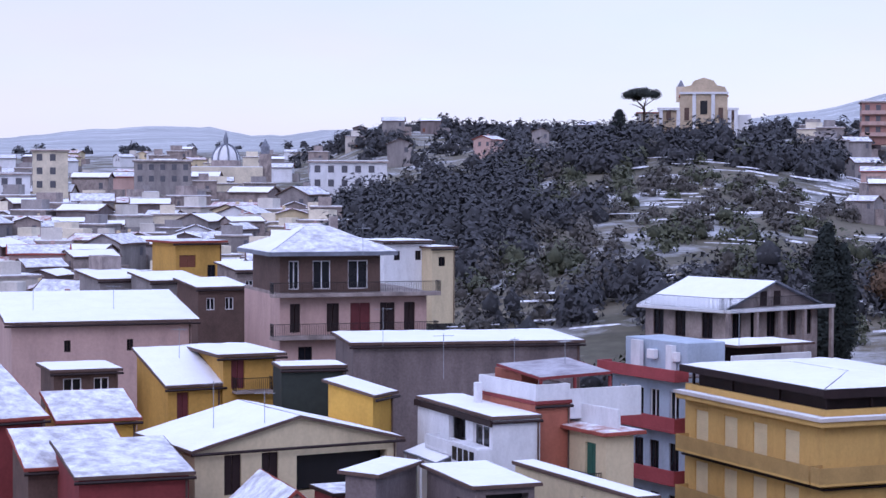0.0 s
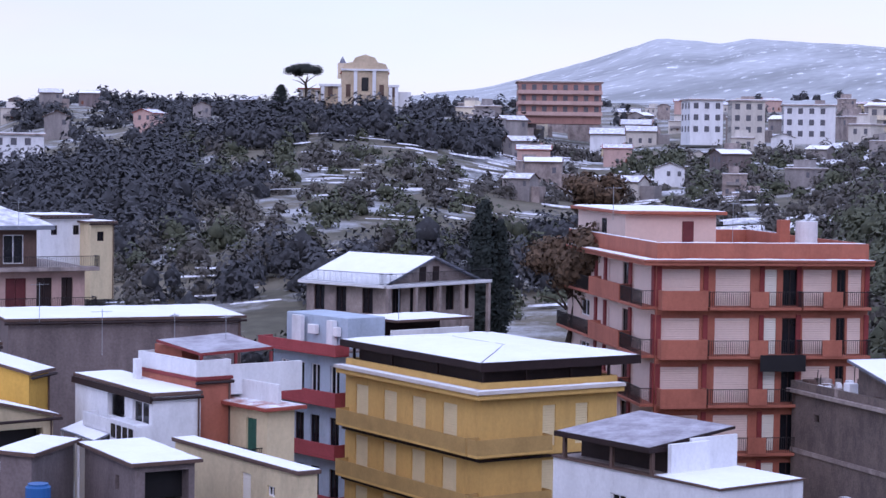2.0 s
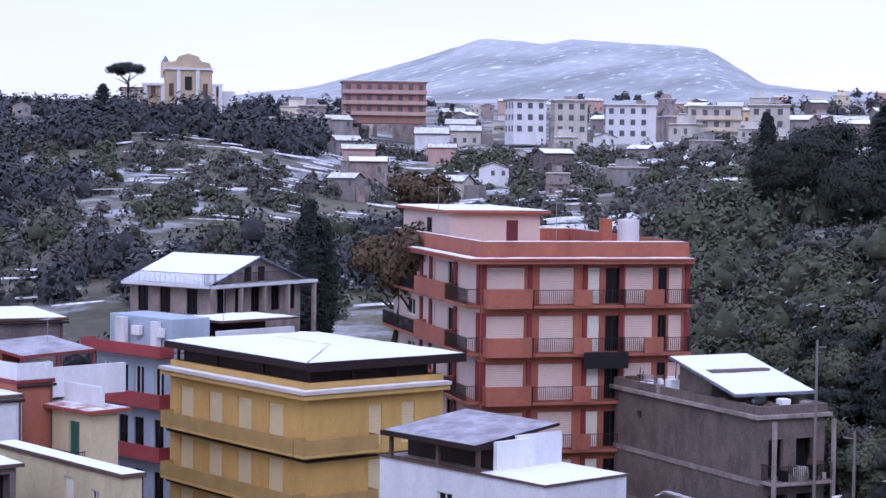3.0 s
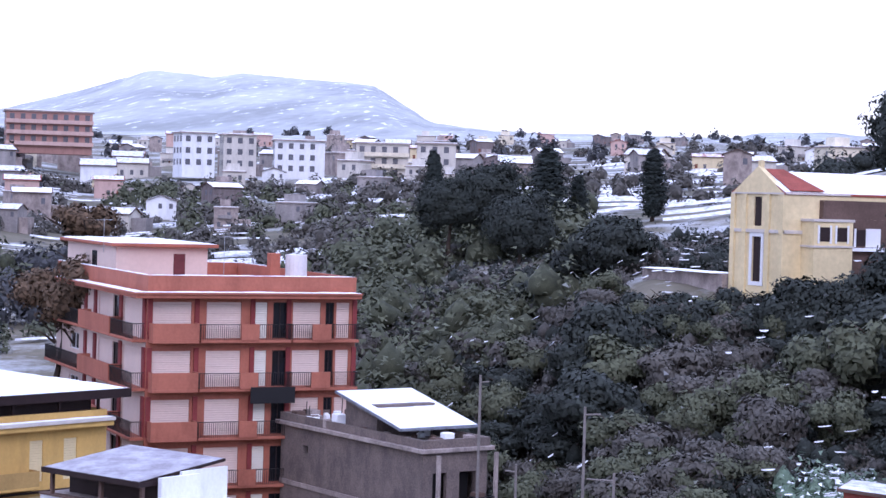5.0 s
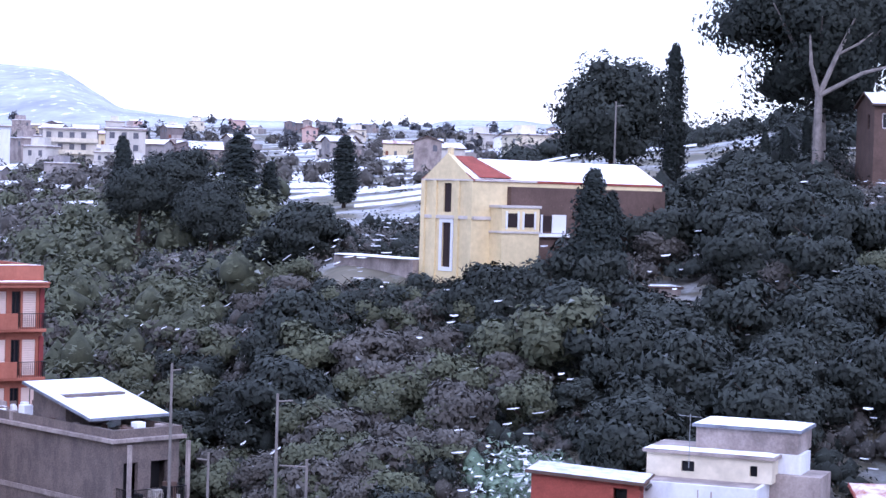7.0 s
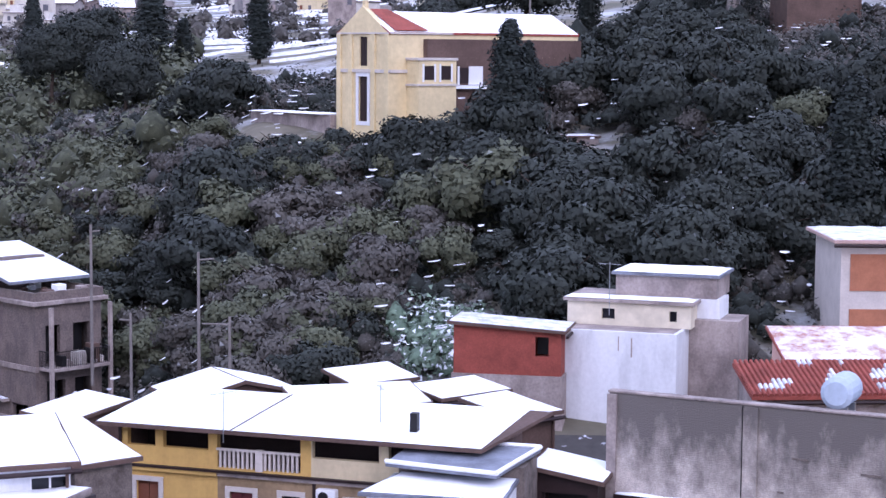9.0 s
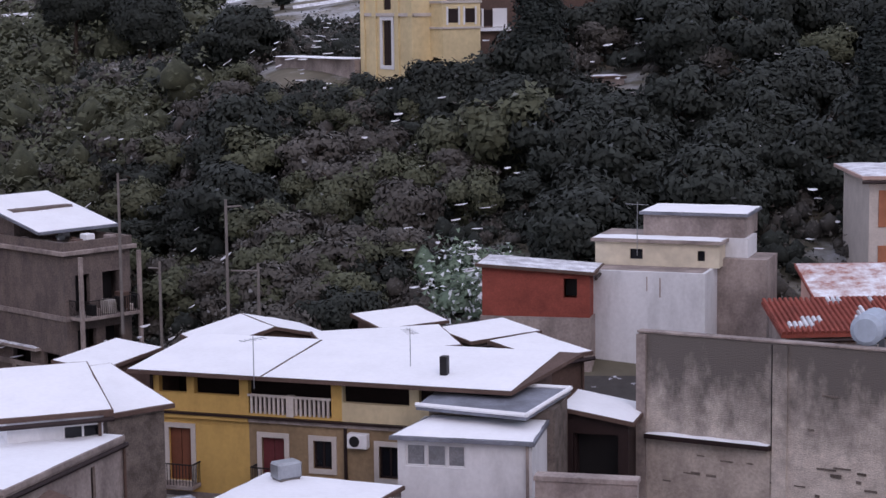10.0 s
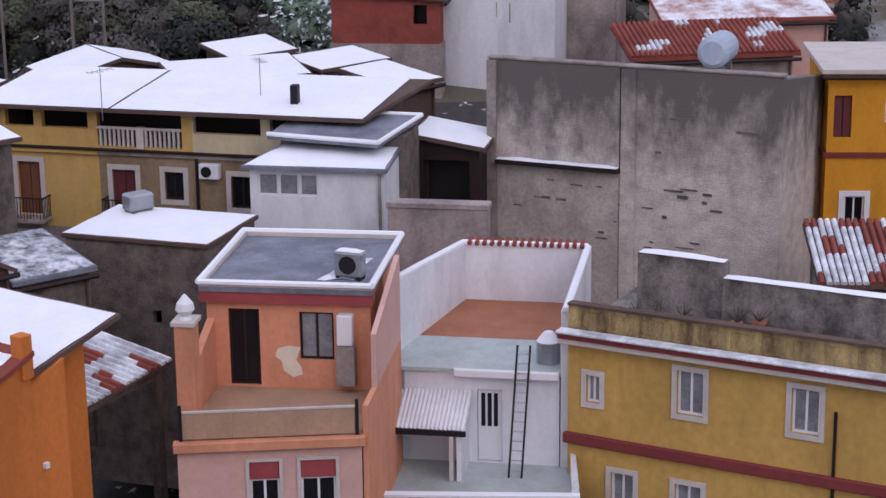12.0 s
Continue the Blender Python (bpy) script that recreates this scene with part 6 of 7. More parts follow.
def ruin():
    r = house("ruined_shed", "dark ruined shed with patchy snow on old tiles", -3.04, 53, -19.94, 50)
    part("wall", pierced("R", 4.4, -8, 0, [(0.25, 4.1, -7.5, -0.3)], 0.3), "rubble", r)
    part("wall", boxes((0, 0.3, 0.3, 4, -8, 0)), "rubble", r)
    # Back sheet painted near-black for the shade inside the ruin.
    part("back", boxes((0.3, 4.4, 3, 3.2, -8, 0)), "iron_and_shade", r)
    q = [(-0.2, -0.3, 0.05), (4.6, -0.3, 0.2), (4.6, 4.2, 1.0), (-0.2, 4.2, 0.8)]
    part("roof", slope(q, 0.1), "brown", r)
    tile_field(r, q, 16, 9, -0.15)


def white_cube():
    r = house("house", "white cube house with stained wall and stepped upper rooms", 12.01, 98, -8.28, 78)
    shell(r, 6.1, 6.0, 8, "white", [], low=-9)
    part("deck", boxes((0.2, 6.0, 0.2, 6.0, -0.2, 0.02)), "plaster", r)
    part("upper_room", pierced("L", 6.3, 0.02, 1.25, [(3.75, 4.45, 0.35, 0.9), (0.45, 0.85, 0.35, 0.9)], 0.3, -0.3), "stone_pale", r).location.x = 2.0
    part("upper_room", boxes((2.302, 6, -0.3, 6.3, 0.02, 1.25)), "stone_pale", r)
    part("upper_pane", boxes((2.2, 2.25, 3.75, 4.45, 0.35, 0.9)), "glass", r)
    part("upper_pane", boxes((2.2, 2.25, 0.45, 0.85, 0.35, 0.9)), "glass", r)
    part("roof_slab", boxes((1.8, 6.2, -0.5, 6.5, 1.253, 1.42)), "plaster", r)
    part("snow_layer", snow_sheet(((1.8, -0.5, 1.43), (1.8, 6.5, 1.43), (3.4, 6.5, 1.43), (3.4, -0.5, 1.43)), inset=0.03), "snow", r)
    part("roof_hut", boxes((3.6, 7.2, -1.3, 4.1, 1.43, 2.55)), "plaster", r)
    part("hut_roof", boxes((3.4, 7.4, -1.5, 4.3, 2.553, 2.7)), "slate", r)
    part("snow_layer", snow_sheet(((3.4, -1.5, 2.71), (3.4, 4.3, 2.71), (7.4, 4.3, 2.71), (7.4, -1.5, 2.71)), inset=0.03), "snow", r)
    part("side_room", boxes((3.0, 6, -2.6, -0.002, -9, 0.4)), "plaster", r)
    part("side_room", boxes((3.5, 6, -1.5, -0.31, 0.41, 1.43)), "white", r)
    part("rust_stain", boxes((-0.012, -0.002, 2.3, 2.38, -1.3, -0.3), (-0.012, -0.002, 3.0, 3.06, -1.0, -0.25)), "plaster", r)


long_yellow_house()
concrete_block()
annex()
brown_block()
salmon_house()
terrace_house()
yellow_right_house()
orange_house()
ruin()
white_cube()
r = simple_house("rust-red metal-clad hut beside the white house", 8.59, 98, -8.33, 82, 5.6, 3.0, "tile", "shed", 0.35, [("L", 1.0, -1.2, 0.7, 1.0, "hole")], low=-2.2, snow="snow_thin")
part("plinth", boxes((-0.1, 3, -0.1, 5.7, -9, -2.21)), "plaster", r)
simple_house("grey rendered house with parapet and snowy terrace", -8.97, 60, -14.3, 58, 5, 7.8, "plaster", "flat", 0, [("R", 5.6, -2.4, 0.3, 2.0, "win_dark")], low=-9, snow="snow", roof_mat="plaster", over=0.05)
r = simple_house("white house with snowy gabled roof", -8.80, 66, -12.2, 8, 4, 3.3, "white", "shed", 0.9, [("R", 2.6, -1.0, 1.4, 0.7, "win")], low=-9)
simple_house("low shed with snowy roof between the houses", -5.87, 70, -12.22, 30, 4, 2.4, "rubble", "shed", 0.9, low=-7, name="shed")
simple_house("brown house with snowy gabled roof behind the yellow house", -2.6, 90, -10.35, 20, 4, 5.8, "brown", "y", 0.7, low=-7)
simple_house("low brown house with long snowy roof", 0.9, 85, -10.62, 12, 3.4, 5.6, "brown", "shed", 0.3, low=-7)
simple_house("low brown house with snow-covered roof", 5.05, 88, -10.35, 40, 2.2, 3.8, "rubble", "shed", 0.3, low=-7)
simple_house("brown outbuilding with sloping snowy roof", 2.4, 95, -9.95, 35, 2.2, 3.6, "brown", "shed", 0.45, low=-7)
simple_house("dark brown lean-to with snowy edge", -6.1, 90, -10.9, 60, 2, 5.6, "brown", "shed", 0.35, low=-7)
simple_house("small brown brick house end with snowy roof", 7.25, 82, -10.9, 45, 3, 2.4, "brown", "shed", 0.4, low=-7)
# Covered passage: the dark below its roof is painted on as wall colour.
r = simple_house("open shelter with snowy lean-to roof, its shade put in as near-black walls", 9.75, 74, -12.75, 80, 2.4, 3.0, "wood_and_shade", "shed", 0.5, [("L", 1.3, -2.6, 1.8, 2.2, "hole")], low=-7, name="shelter")
r = simple_house("beige yard wall with pillars", 10.0, 66, -14.5, 82, 3.6, 0.6, "plaster", "flat", 0, snow=None, roof_mat="plaster", over=0.05, low=-6, name="yard_wall")
r = simple_house("low house with red tiled roof dusted with snow", 14.4, 88, -10.1, 14, 3.4, 7.5, "plaster", "shed", 0.9, snow=None, roof_mat="tile", low=-6)
tile_field(r, ((-0.3, -0.3, 0.2), (7.8, -0.3, 0.2), (7.8, 3.7, 1.1), (-0.3, 3.7, 1.1)), 32, 7, 0.3)
r = simple_house("red tiled house with higher snow-dusted roof", 15.3, 93, -9.0, 12, 4, 8.0, "rose", "shed", 1.0, snow="snow_patch", roof_mat="tile", low=-6)
r = simple_house("bright orange house with white-framed windows", 20.11, 77, -10.36, 8, 6, 8.0, "orange_bright", "flat", 0,
                 [("R", 0.6, -2.6, 0.7, 1.7, "door_red"), ("R", 2.6, -2.0, 0.7, 1.0, "win"), ("R", 1.2, -6.6, 0.8, 1.6, "win")], low=-9, roof_mat="stone_trim", snow=None)
trim(r, "R", 1.2, -6.6, 0.8, 1.6, "frame", 0.22)
band(r, 6, 8, -3.4, -3.2, 0.12, "red_dark")
r = simple_house("small lean-to roof of tiles dusted with snow", 20.28, 66, -16.58, 10, 3.4, 6.0, "concrete", "shed", 1.2, snow=None, roof_mat="brown", low=-5)
tile_field(r, ((-0.3, -0.3, 0.2), (6.3, -0.3, 0.2), (6.3, 3.7, 1.4), (-0.3, 3.7, 1.4)), 26, 7, -0.1)
r = simple_house("white framed house with brick infill panels", 16.73, 106, -5.47, 12, 7, 8.0, "stone_trim", "flat", 0, low=-9, over=0.5, roof_mat="pink", snow="snow_thin")
for z in (-2.6, -5.6):
    part("brick_panel", boxes((0.5, 3.6, -0.05, -0.003, z, z + 2.0), (4.2, 7.5, -0.05, -0.003, z, z + 2.0)), "terracotta", r)


simple_house("low house with blackened wall and snowy coping", -36.3, 118, -5.62, 10, 3, 4.0, "leaf_dark", "flat", 0, low=-6, over=0.1)
CL = random.Random(31)
for b, d, el in ((-39.3, 128, -5.0), (-38.3, 106, -7.0), (-36.8, 106, -7.0), (-33.3, 128, -4.7), (-31.5, 112, -5.6), (-29.4, 112, -5.4), (-27.9, 111, -5.6), (-43.5, 150, -3.6),
                 (-41.2, 152, -3.6), (-22.8, 121, -4.6), (-16.5, 128, -1.5), (-13.0, 126, -2.2), (-1.5, 76, -11.1), (3.2, 76, -11.2), (10.0, 98, -7.4), (-33.9, 146, -2.0)):
    aerial(d * math.sin(radians(b)), d * math.cos(radians(b)), EYE + d * math.tan(radians(el)) - 0.3, CL.uniform(1.6, 2.6)).rotation_euler.z = CL.uniform(0, 3)


simple_house("small brown gabled outhouse below the grey wall", -7.65, 57, -16.17, 28, 3.2, 3.6, "brown", "y", 1.0, [("R", 2.2, -1.6, 0.8, 1.4, "hole")], snow=None, roof_mat="brown", low=-6, over=0.2)
simple_house("low outhouse with dark roof under patchy snow", -4.38, 60, -16.17, 25, 3.4, 2.6, "rubble", "shed", 0.5, snow="snow_patch_dark", roof_mat="slate", low=-6, over=0.2)
simple_house("brick house among the trees on the crest", 15.0, 185, 3.0, 12, 8, 7, "brown", "x", 1.2, [("R", 1.2, -2.2, 0.9, 1.4, "win"), ("R", 3.6, -2.2, 0.9, 1.4, "win"), ("L", 2.5, -2.2, 0.9, 1.4, "win_dark")], low=-9)


simple_house("low grey garden shed with snowy roof on the slope", 10.75, 138, -2.95, 12, 2.2, 3.6, "plaster", "flat", 0, low=-3.2, snow="snow_thin", name="shed", over=0.15)
simple_house("low cream garden wall shed on the wooded slope", 12.28, 135, -3.12, 10, 2.0, 3.4, "cream", "flat", 0, low=-3.0, snow="snow_thin", name="shed", over=0.1)
simple_house("low grey garden shed with snowy roof on the slope", 8.7, 145, -2.55, 15, 2.0, 2.4, "plaster", "flat", 0, low=-3.0, snow="snow_thin", name="shed", over=0.15)


def pole(b, d, el, h, arm):
    x, y = d * math.sin(radians(b)), d * math.cos(radians(b))
    p = thing("utility_pole", "thin grey utility pole at the foot of the slope", "pole", x, y, EYE + d * math.tan(radians(el)) - 1, -b, "utility poles")
    bm = bmesh.new()
    rod(bm, (0, 0, -4), (0, 0, h), 0.1, 8, 0.07)
    part("shaft", bm, "pole_wood", p)
    bm = bmesh.new()
    rod(bm, (0, 0, h - 0.4), (arm, 0, h - 0.35), 0.05, 6)
    part("arm", bm, "pole_wood", p)


pole(-2.21, 99, -9.02, 6.4, 0.8)
pole(-5.33, 108, -7.21, 5.0, 0.5)
pole(-1.3, 99, -9.1, 3.2, -1.4)
pole(-4.2, 104, -9.0, 3.4, -0.6)
pole(7.54, 172, 1.6, 5.0, 0.7)


# ---- trees ----
def leaf_axes(out, rg, loose=0.55):
    """Two axes of a leaf that roughly faces the way out."""
    n = (out.normalized() + Vector((rg.gauss(0, 1), rg.gauss(0, 1), rg.gauss(0, 1))) * loose * 0.6).normalized()
    a = n.orthogonal().normalized()
    a.rotate(Matrix.Rotation(rg.uniform(0, 6.28), 3, n))
    return a, n.cross(a)


def lump():
    """The corners and faces of a twenty-sided lump."""
    bm = bmesh.new()
    bmesh.ops.create_icosphere(bm, subdivisions=1, radius=1.0)
    vs, fs = [v.co.copy() for v in bm.verts], [tuple(v.index for v in f.verts) for f in bm.faces]
    bm.free()
    return vs, fs


LUMP = lump()


def bough(verts, faces, normals, inner, c, rx, ry, rz, rg, cut=False):
    """A filler core in the middle of a bough, an uneven lump that closes gaps and that the leaves cover."""
    i = len(verts)
    for v in LUMP[0]:
        k = rg.uniform(0.85, 1.06)
        verts.append(c + Vector((v.x * rx, v.y * ry, max(v.z, -0.2 if cut else -1) * rz)) * k)
        normals.append(v.normalized())
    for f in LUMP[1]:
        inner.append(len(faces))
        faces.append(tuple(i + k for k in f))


def leafy(name, verts, faces, normals, mat, inner):
    """A mesh of leaves, each shaded by the way that its bough faces."""
    me = bpy.data.meshes.new(name)
    me.from_pydata(verts, [], faces)
    me.polygons.foreach_set("use_smooth", [True] * len(faces))
    me.normals_split_custom_set_from_vertices(normals)
    me.materials.append(M[mat])
    # Second slot: the filler cores added inside the boughs.
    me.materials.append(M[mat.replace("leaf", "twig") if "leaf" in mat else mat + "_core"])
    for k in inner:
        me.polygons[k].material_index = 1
    return me


def crown_mesh(name, rx, rz, leaves, size, mat, shape="round", seed=1, clumps=14):
    """A crown of many small leaf clumps: leaves scattered round a set of boughs, uneven, with gaps."""
    rng = random.Random(seed)
    verts, faces, normals, inner = [], [], [], []
    cents = []
    for k in range(clumps):
        if shape == "cypress":
            t = (k + 0.5) / clumps
            rr = rx * min(1.0, 0.6 + 2.0 * t) * (1 - 0.75 * t ** 5)
            an = rng.uniform(0, math.tau)
            cents.append((Vector((math.cos(an) * rr * 0.2, math.sin(an) * rr * 0.2, rz * (2 * t - 1))), max(0.25, rr * rng.uniform(0.75, 0.95)), rz * 7.0 / clumps))
        elif shape == "umbrella":
            an, ra = rng.uniform(0, math.tau), rx * math.sqrt(rng.random()) * 0.85
            cents.append((Vector((math.cos(an) * ra, math.sin(an) * ra, rz * (0.4 - 0.9 * (ra / rx) ** 2 + rng.uniform(-0.15, 0.15)))), rx * 0.3, rz * 0.5))
        else:
            v = Vector((rng.gauss(0, 1), rng.gauss(0, 1), rng.gauss(0, 1))).normalized() * rng.uniform(0.35, 0.85)
            cents.append((Vector((v.x * rx, v.y * rx, v.z * rz)), rx * rng.uniform(0.28, 0.5), rz * rng.uniform(0.25, 0.42)))
    for c, r, h in cents:
        bough(verts, faces, normals, inner, c, r * 0.5, r * 0.5, h * 0.5, rng)
    for k in range(leaves * 2):
        c, r, h = cents[k % clumps]
        v = Vector((rng.gauss(0, 1), rng.gauss(0, 1), rng.gauss(0, 1))).normalized() * (rng.random() ** 0.4)
        p = c + Vector((v.x * r, v.y * r, v.z * h))
        s = size * rng.uniform(0.6, 1.4)
        w = Vector((p.x / rx, p.y / rx, p.z / rz if shape != "cypress" else 0.25)) * 0.6 + Vector((v.x, v.y, v.z)) * 0.6 + Vector((0, 0, 0.15))
        ax, bx = leaf_axes(w, rng)
        i = len(verts)
        verts += [p - ax * s * 0.8, p + ax * s * 0.8 - bx * s * 0.3, p + bx * s * 0.75]
        faces.append((i, i + 1, i + 2))
        normals += [(w.normalized() + ax.cross(bx) * 0.35).normalized()] * 3
    return leafy(name, verts, faces, normals, mat, inner)


def trunk_mesh(h, r, seed, spread=2.0, limbs=6):
    rng = random.Random(seed)
    bm = bmesh.new()
    p = Vector((0, 0, -1.0))
    for k in range(4):
        q = p + Vector((rng.uniform(-0.2, 0.2), rng.uniform(-0.2, 0.2), (h + 1) / 4))
        rod(bm, p, q, r * (1 - k * 0.18), 7, r * (1 - (k + 1) * 0.18))
        p = q
    for k in range(limbs):
        an = k * math.tau / limbs + rng.uniform(-0.4, 0.4)
        z = h * rng.uniform(0.45, 0.95)
        e = Vector((math.cos(an) * spread, math.sin(an) * spread, z + spread * rng.uniform(0.4, 1.1)))
        mid = Vector((0, 0, z)).lerp(e, 0.5) + Vector((0, 0, 0.2))
        rod(bm, (0, 0, z), mid, r * 0.4, 5, r * 0.25)
        rod(bm, mid, e, r * 0.25, 5, r * 0.08)
    me = bpy.data.meshes.new("trunk")
    bm.to_mesh(me)
    bm.free()
    me.materials.append(M["bark"])
    return me


def tree(label, x, y, z, trunk, crown, lift, scale=1.0, rot=0.0, group="", sz=1.0, name="tree"):
    t = tagged(new(name), label, "tree", group)
    t.matrix_basis = pose(x, y, z, 0, 0, rot) @ Matrix.Diagonal((scale, scale, scale * sz, 1))
    a = new("trunk", trunk)
    a.parent = t
    c = new("crown", crown)
    c.parent = t
    c.location = (0, 0, lift)
    return t


TRUNKS = [trunk_mesh(3.0, 0.22, 3 + k, 1.8) for k in range(3)]
TALL_TRUNK = trunk_mesh(7.0, 0.4, 9, 3.5, 9)
PALE_TRUNK = trunk_mesh(11.0, 0.75, 19, 8.5, 11)
PALE_TRUNK.materials.clear()
PALE_TRUNK.materials.append(M["pale_bark"])
STEM = trunk_mesh(3.0, 0.25, 12, 0.3, 3)
CROWNS = [crown_mesh("crown", 2.9, 2.2, 2100, 0.235, m, seed=20 + k, clumps=22) for k, m in
          enumerate(("leaf_olive", "leaf_dark", "leaf_grey", "leaf_dark", "leaf_olive", "leaf_brown"))]
CYPRESS = [crown_mesh("crown", 1.5, 6.0, 5200, 0.19, "leaf_cypress", "cypress", seed=40 + k, clumps=80) for k in range(2)]
UMBRELLA = crown_mesh("crown", 5.5, 2.2, 2600, 0.3, "leaf_dark", "umbrella", seed=50, clumps=24)
GIANT = crown_mesh("crown", 9.6, 9.0, 30000, 0.3, "leaf_dark", seed=55, clumps=60)
DOME = crown_mesh("crown", 5.2, 5.0, 11000, 0.25, "leaf_dark", seed=56, clumps=70)
LABELS = ("olive tree dusted with snow on the ravine slope", "dark evergreen tree on the ravine slope", "grey leafless-looking thicket tree dusted with snow",
          "dark evergreen tree on the ravine slope", "olive tree dusted with snow on the ravine slope", "brown-leaved tree beside the houses")


def polar(b, d):
    return d * math.sin(radians(b)), d * math.cos(radians(b))


def clear(x, y, gap):
    return all((x - p) ** 2 + (y - q) ** 2 > gap * gap for p, q in KEEP)


rng = random.Random(5)
# the wooded slope under and round the chapel
planted = 0
for k in range(1500):
    b = rng.uniform(-10.5, 20.5)
    d = 100 + 75 * rng.random() ** 1.1
    x, y = polar(b, d)
    if planted >= 290 or not clear(x, y, 5.5) or (d < 112 and b > 9) or (d < 117 and 3.6 < b < 7.6) or (d < 106 and b < -3) or (d < 121 and b < -6.5):
        continue
    if (-1.2 < b < 8.0 and 141 < d < 172) or (b > 14.6 and d > 148):
        continue
    z = ground_z(x, y)
    w = noise.noise(Vector((x / 14, y / 14, 2.0)))
    w += 0.4 if b > 6 else -0.12 if b < 3 else 0.0
    c = 1 if w > 0.12 else rng.choice((0, 0, 2, 2, 4, 3)) if w > -0.2 else rng.choice((2, 2, 0))
    s = rng.uniform(0.55, 1.0) * (1.3 if c in (1, 3) else 0.95)
    near_chapel = -1.5 < b < 6.0 and 126 < d < 142
    if near_chapel:
        s = min(s, 0.55)
    tree(LABELS[c], x, y, z, rng.choice(TRUNKS), CROWNS[c], 2.6, s, rng.uniform(0, 360), "trees on the ravine slope", rng.uniform(0.8, 1.15))
    planted += 1


def far_wood(name, label, count, bearings, dists, size, mat, keep=None, seed=3, r=(2.0, 4.5), leaves=46):
    """A wood too far off to count: clumps of leaf cards on the ground, one mesh."""
    rg = random.Random(seed)
    verts, faces, normals, inner = [], [], [], []
    for k in range(count):
        b = rg.uniform(*bearings)
        d = dists[0] + (dists[1] - dists[0]) * rg.random() ** 0.8
        x, y = polar(b, d)
        if keep and not keep(b, d, x, y):
            continue
        if not clear(x, y, 4.5):
            continue
        z = ground_z(x, y)
        rr = rg.uniform(*r)
        hh = rr * rg.uniform(0.7, 1.3)
        for j in range(3):
            o = Vector((rg.uniform(-0.4, 0.4) * rr, rg.uniform(-0.4, 0.4) * rr, hh * rg.uniform(0.1, 0.6)))
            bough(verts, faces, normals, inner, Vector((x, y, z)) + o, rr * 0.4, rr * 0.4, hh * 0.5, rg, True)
        for j in range(leaves * 2):
            v = Vector((rg.gauss(0, 1), rg.gauss(0, 1), abs(rg.gauss(0, 1)))).normalized() * rg.random() ** 0.3
            p = Vector((x + v.x * rr, y + v.y * rr, z + v.z * hh * 1.5))
            s = size * rg.uniform(0.5, 1.4) * (d / 250) ** 0.5
            ax, bx = leaf_axes(v + Vector((0, 0, 0.1)), rg)
            i = len(verts)
            verts += [p - ax * s * 0.8, p + ax * s * 0.8 - bx * s * 0.3, p + bx * s * 0.75]
            faces.append((i, i + 1, i + 2))
            normals += [(v.normalized() + Vector((0, 0, 0.2)) + ax.cross(bx) * 0.3).normalized()] * 3
    return tagged(new(name, leafy(name, verts, faces, normals, mat, inner)), label, "wood", kind="stuff")


def terraced(b, d, x, y):
    """The open terraces on the hillside, where no wood stands."""
    if -25.8 < b < -20.6 and 372 < d < 445:
        return True
    return -20.6 < b < -12.5 and 320 < d < 480 and noise.noise(Vector((x / 28, y / 28, 9.0))) > -0.12


def scrubby(level, size, off):
    """Scrub that also grows, more thinly, on the open terraces."""
    return lambda b, d, x, y: noise.noise(Vector((x / size + off, y / size, 0.5))) > level + (0.05 if terraced(b, d, x, y) else 0)


def patchy(level, size=60.0, off=0.0):
    return lambda b, d, x, y: noise.noise(Vector((x / size + off, y / size, 0.5))) > level and not terraced(b, d, x, y)


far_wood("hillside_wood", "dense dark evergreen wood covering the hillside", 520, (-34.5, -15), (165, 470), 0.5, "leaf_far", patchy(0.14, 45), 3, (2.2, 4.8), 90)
far_wood("hillside_scrub", "grey-green winter scrub dusted with snow on the hillside", 1250, (-34.5, -6), (165, 480), 0.42, "leaf_grey", scrubby(-0.12, 30, 7), 4, (1.0, 2.6), 50)
far_wood("hillside_olives", "olive scrub on the hillside", 560, (-34, -4), (165, 480), 0.45, "leaf_olive", scrubby(0.02, 35, 19), 5, (1.2, 3.2), 60)
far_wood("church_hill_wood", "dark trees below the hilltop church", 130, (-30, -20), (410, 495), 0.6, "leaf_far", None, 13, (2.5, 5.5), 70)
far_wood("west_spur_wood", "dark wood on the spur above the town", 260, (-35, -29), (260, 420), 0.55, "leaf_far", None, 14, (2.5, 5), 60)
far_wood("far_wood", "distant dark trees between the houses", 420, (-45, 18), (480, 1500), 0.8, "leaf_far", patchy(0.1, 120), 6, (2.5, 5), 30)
far_wood("valley_wood", "dark trees behind the red building", 230, (-9.5, -2.6), (150, 260), 0.45, "leaf_olive", patchy(-0.3, 40, 3), 8, (2.5, 4.5), 70)
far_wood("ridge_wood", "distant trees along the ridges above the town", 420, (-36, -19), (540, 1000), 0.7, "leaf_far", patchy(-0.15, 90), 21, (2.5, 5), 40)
far_wood("valley_head_wood", "grey trees between the far houses", 300, (-10, 9), (260, 900), 0.5, "leaf_grey", patchy(0.05, 60), 22, (2.0, 4.5), 40)
far_wood("right_wood", "dark trees on the slope behind the chapel", 620, (4, 21), (176, 420), 0.42, "leaf_dark", lambda b, d, x, y: not (b > 14.4 and d < 270) and patchy(-0.1, 40, 3)(b, d, x, y), 9, (2.0, 4.0), 60)
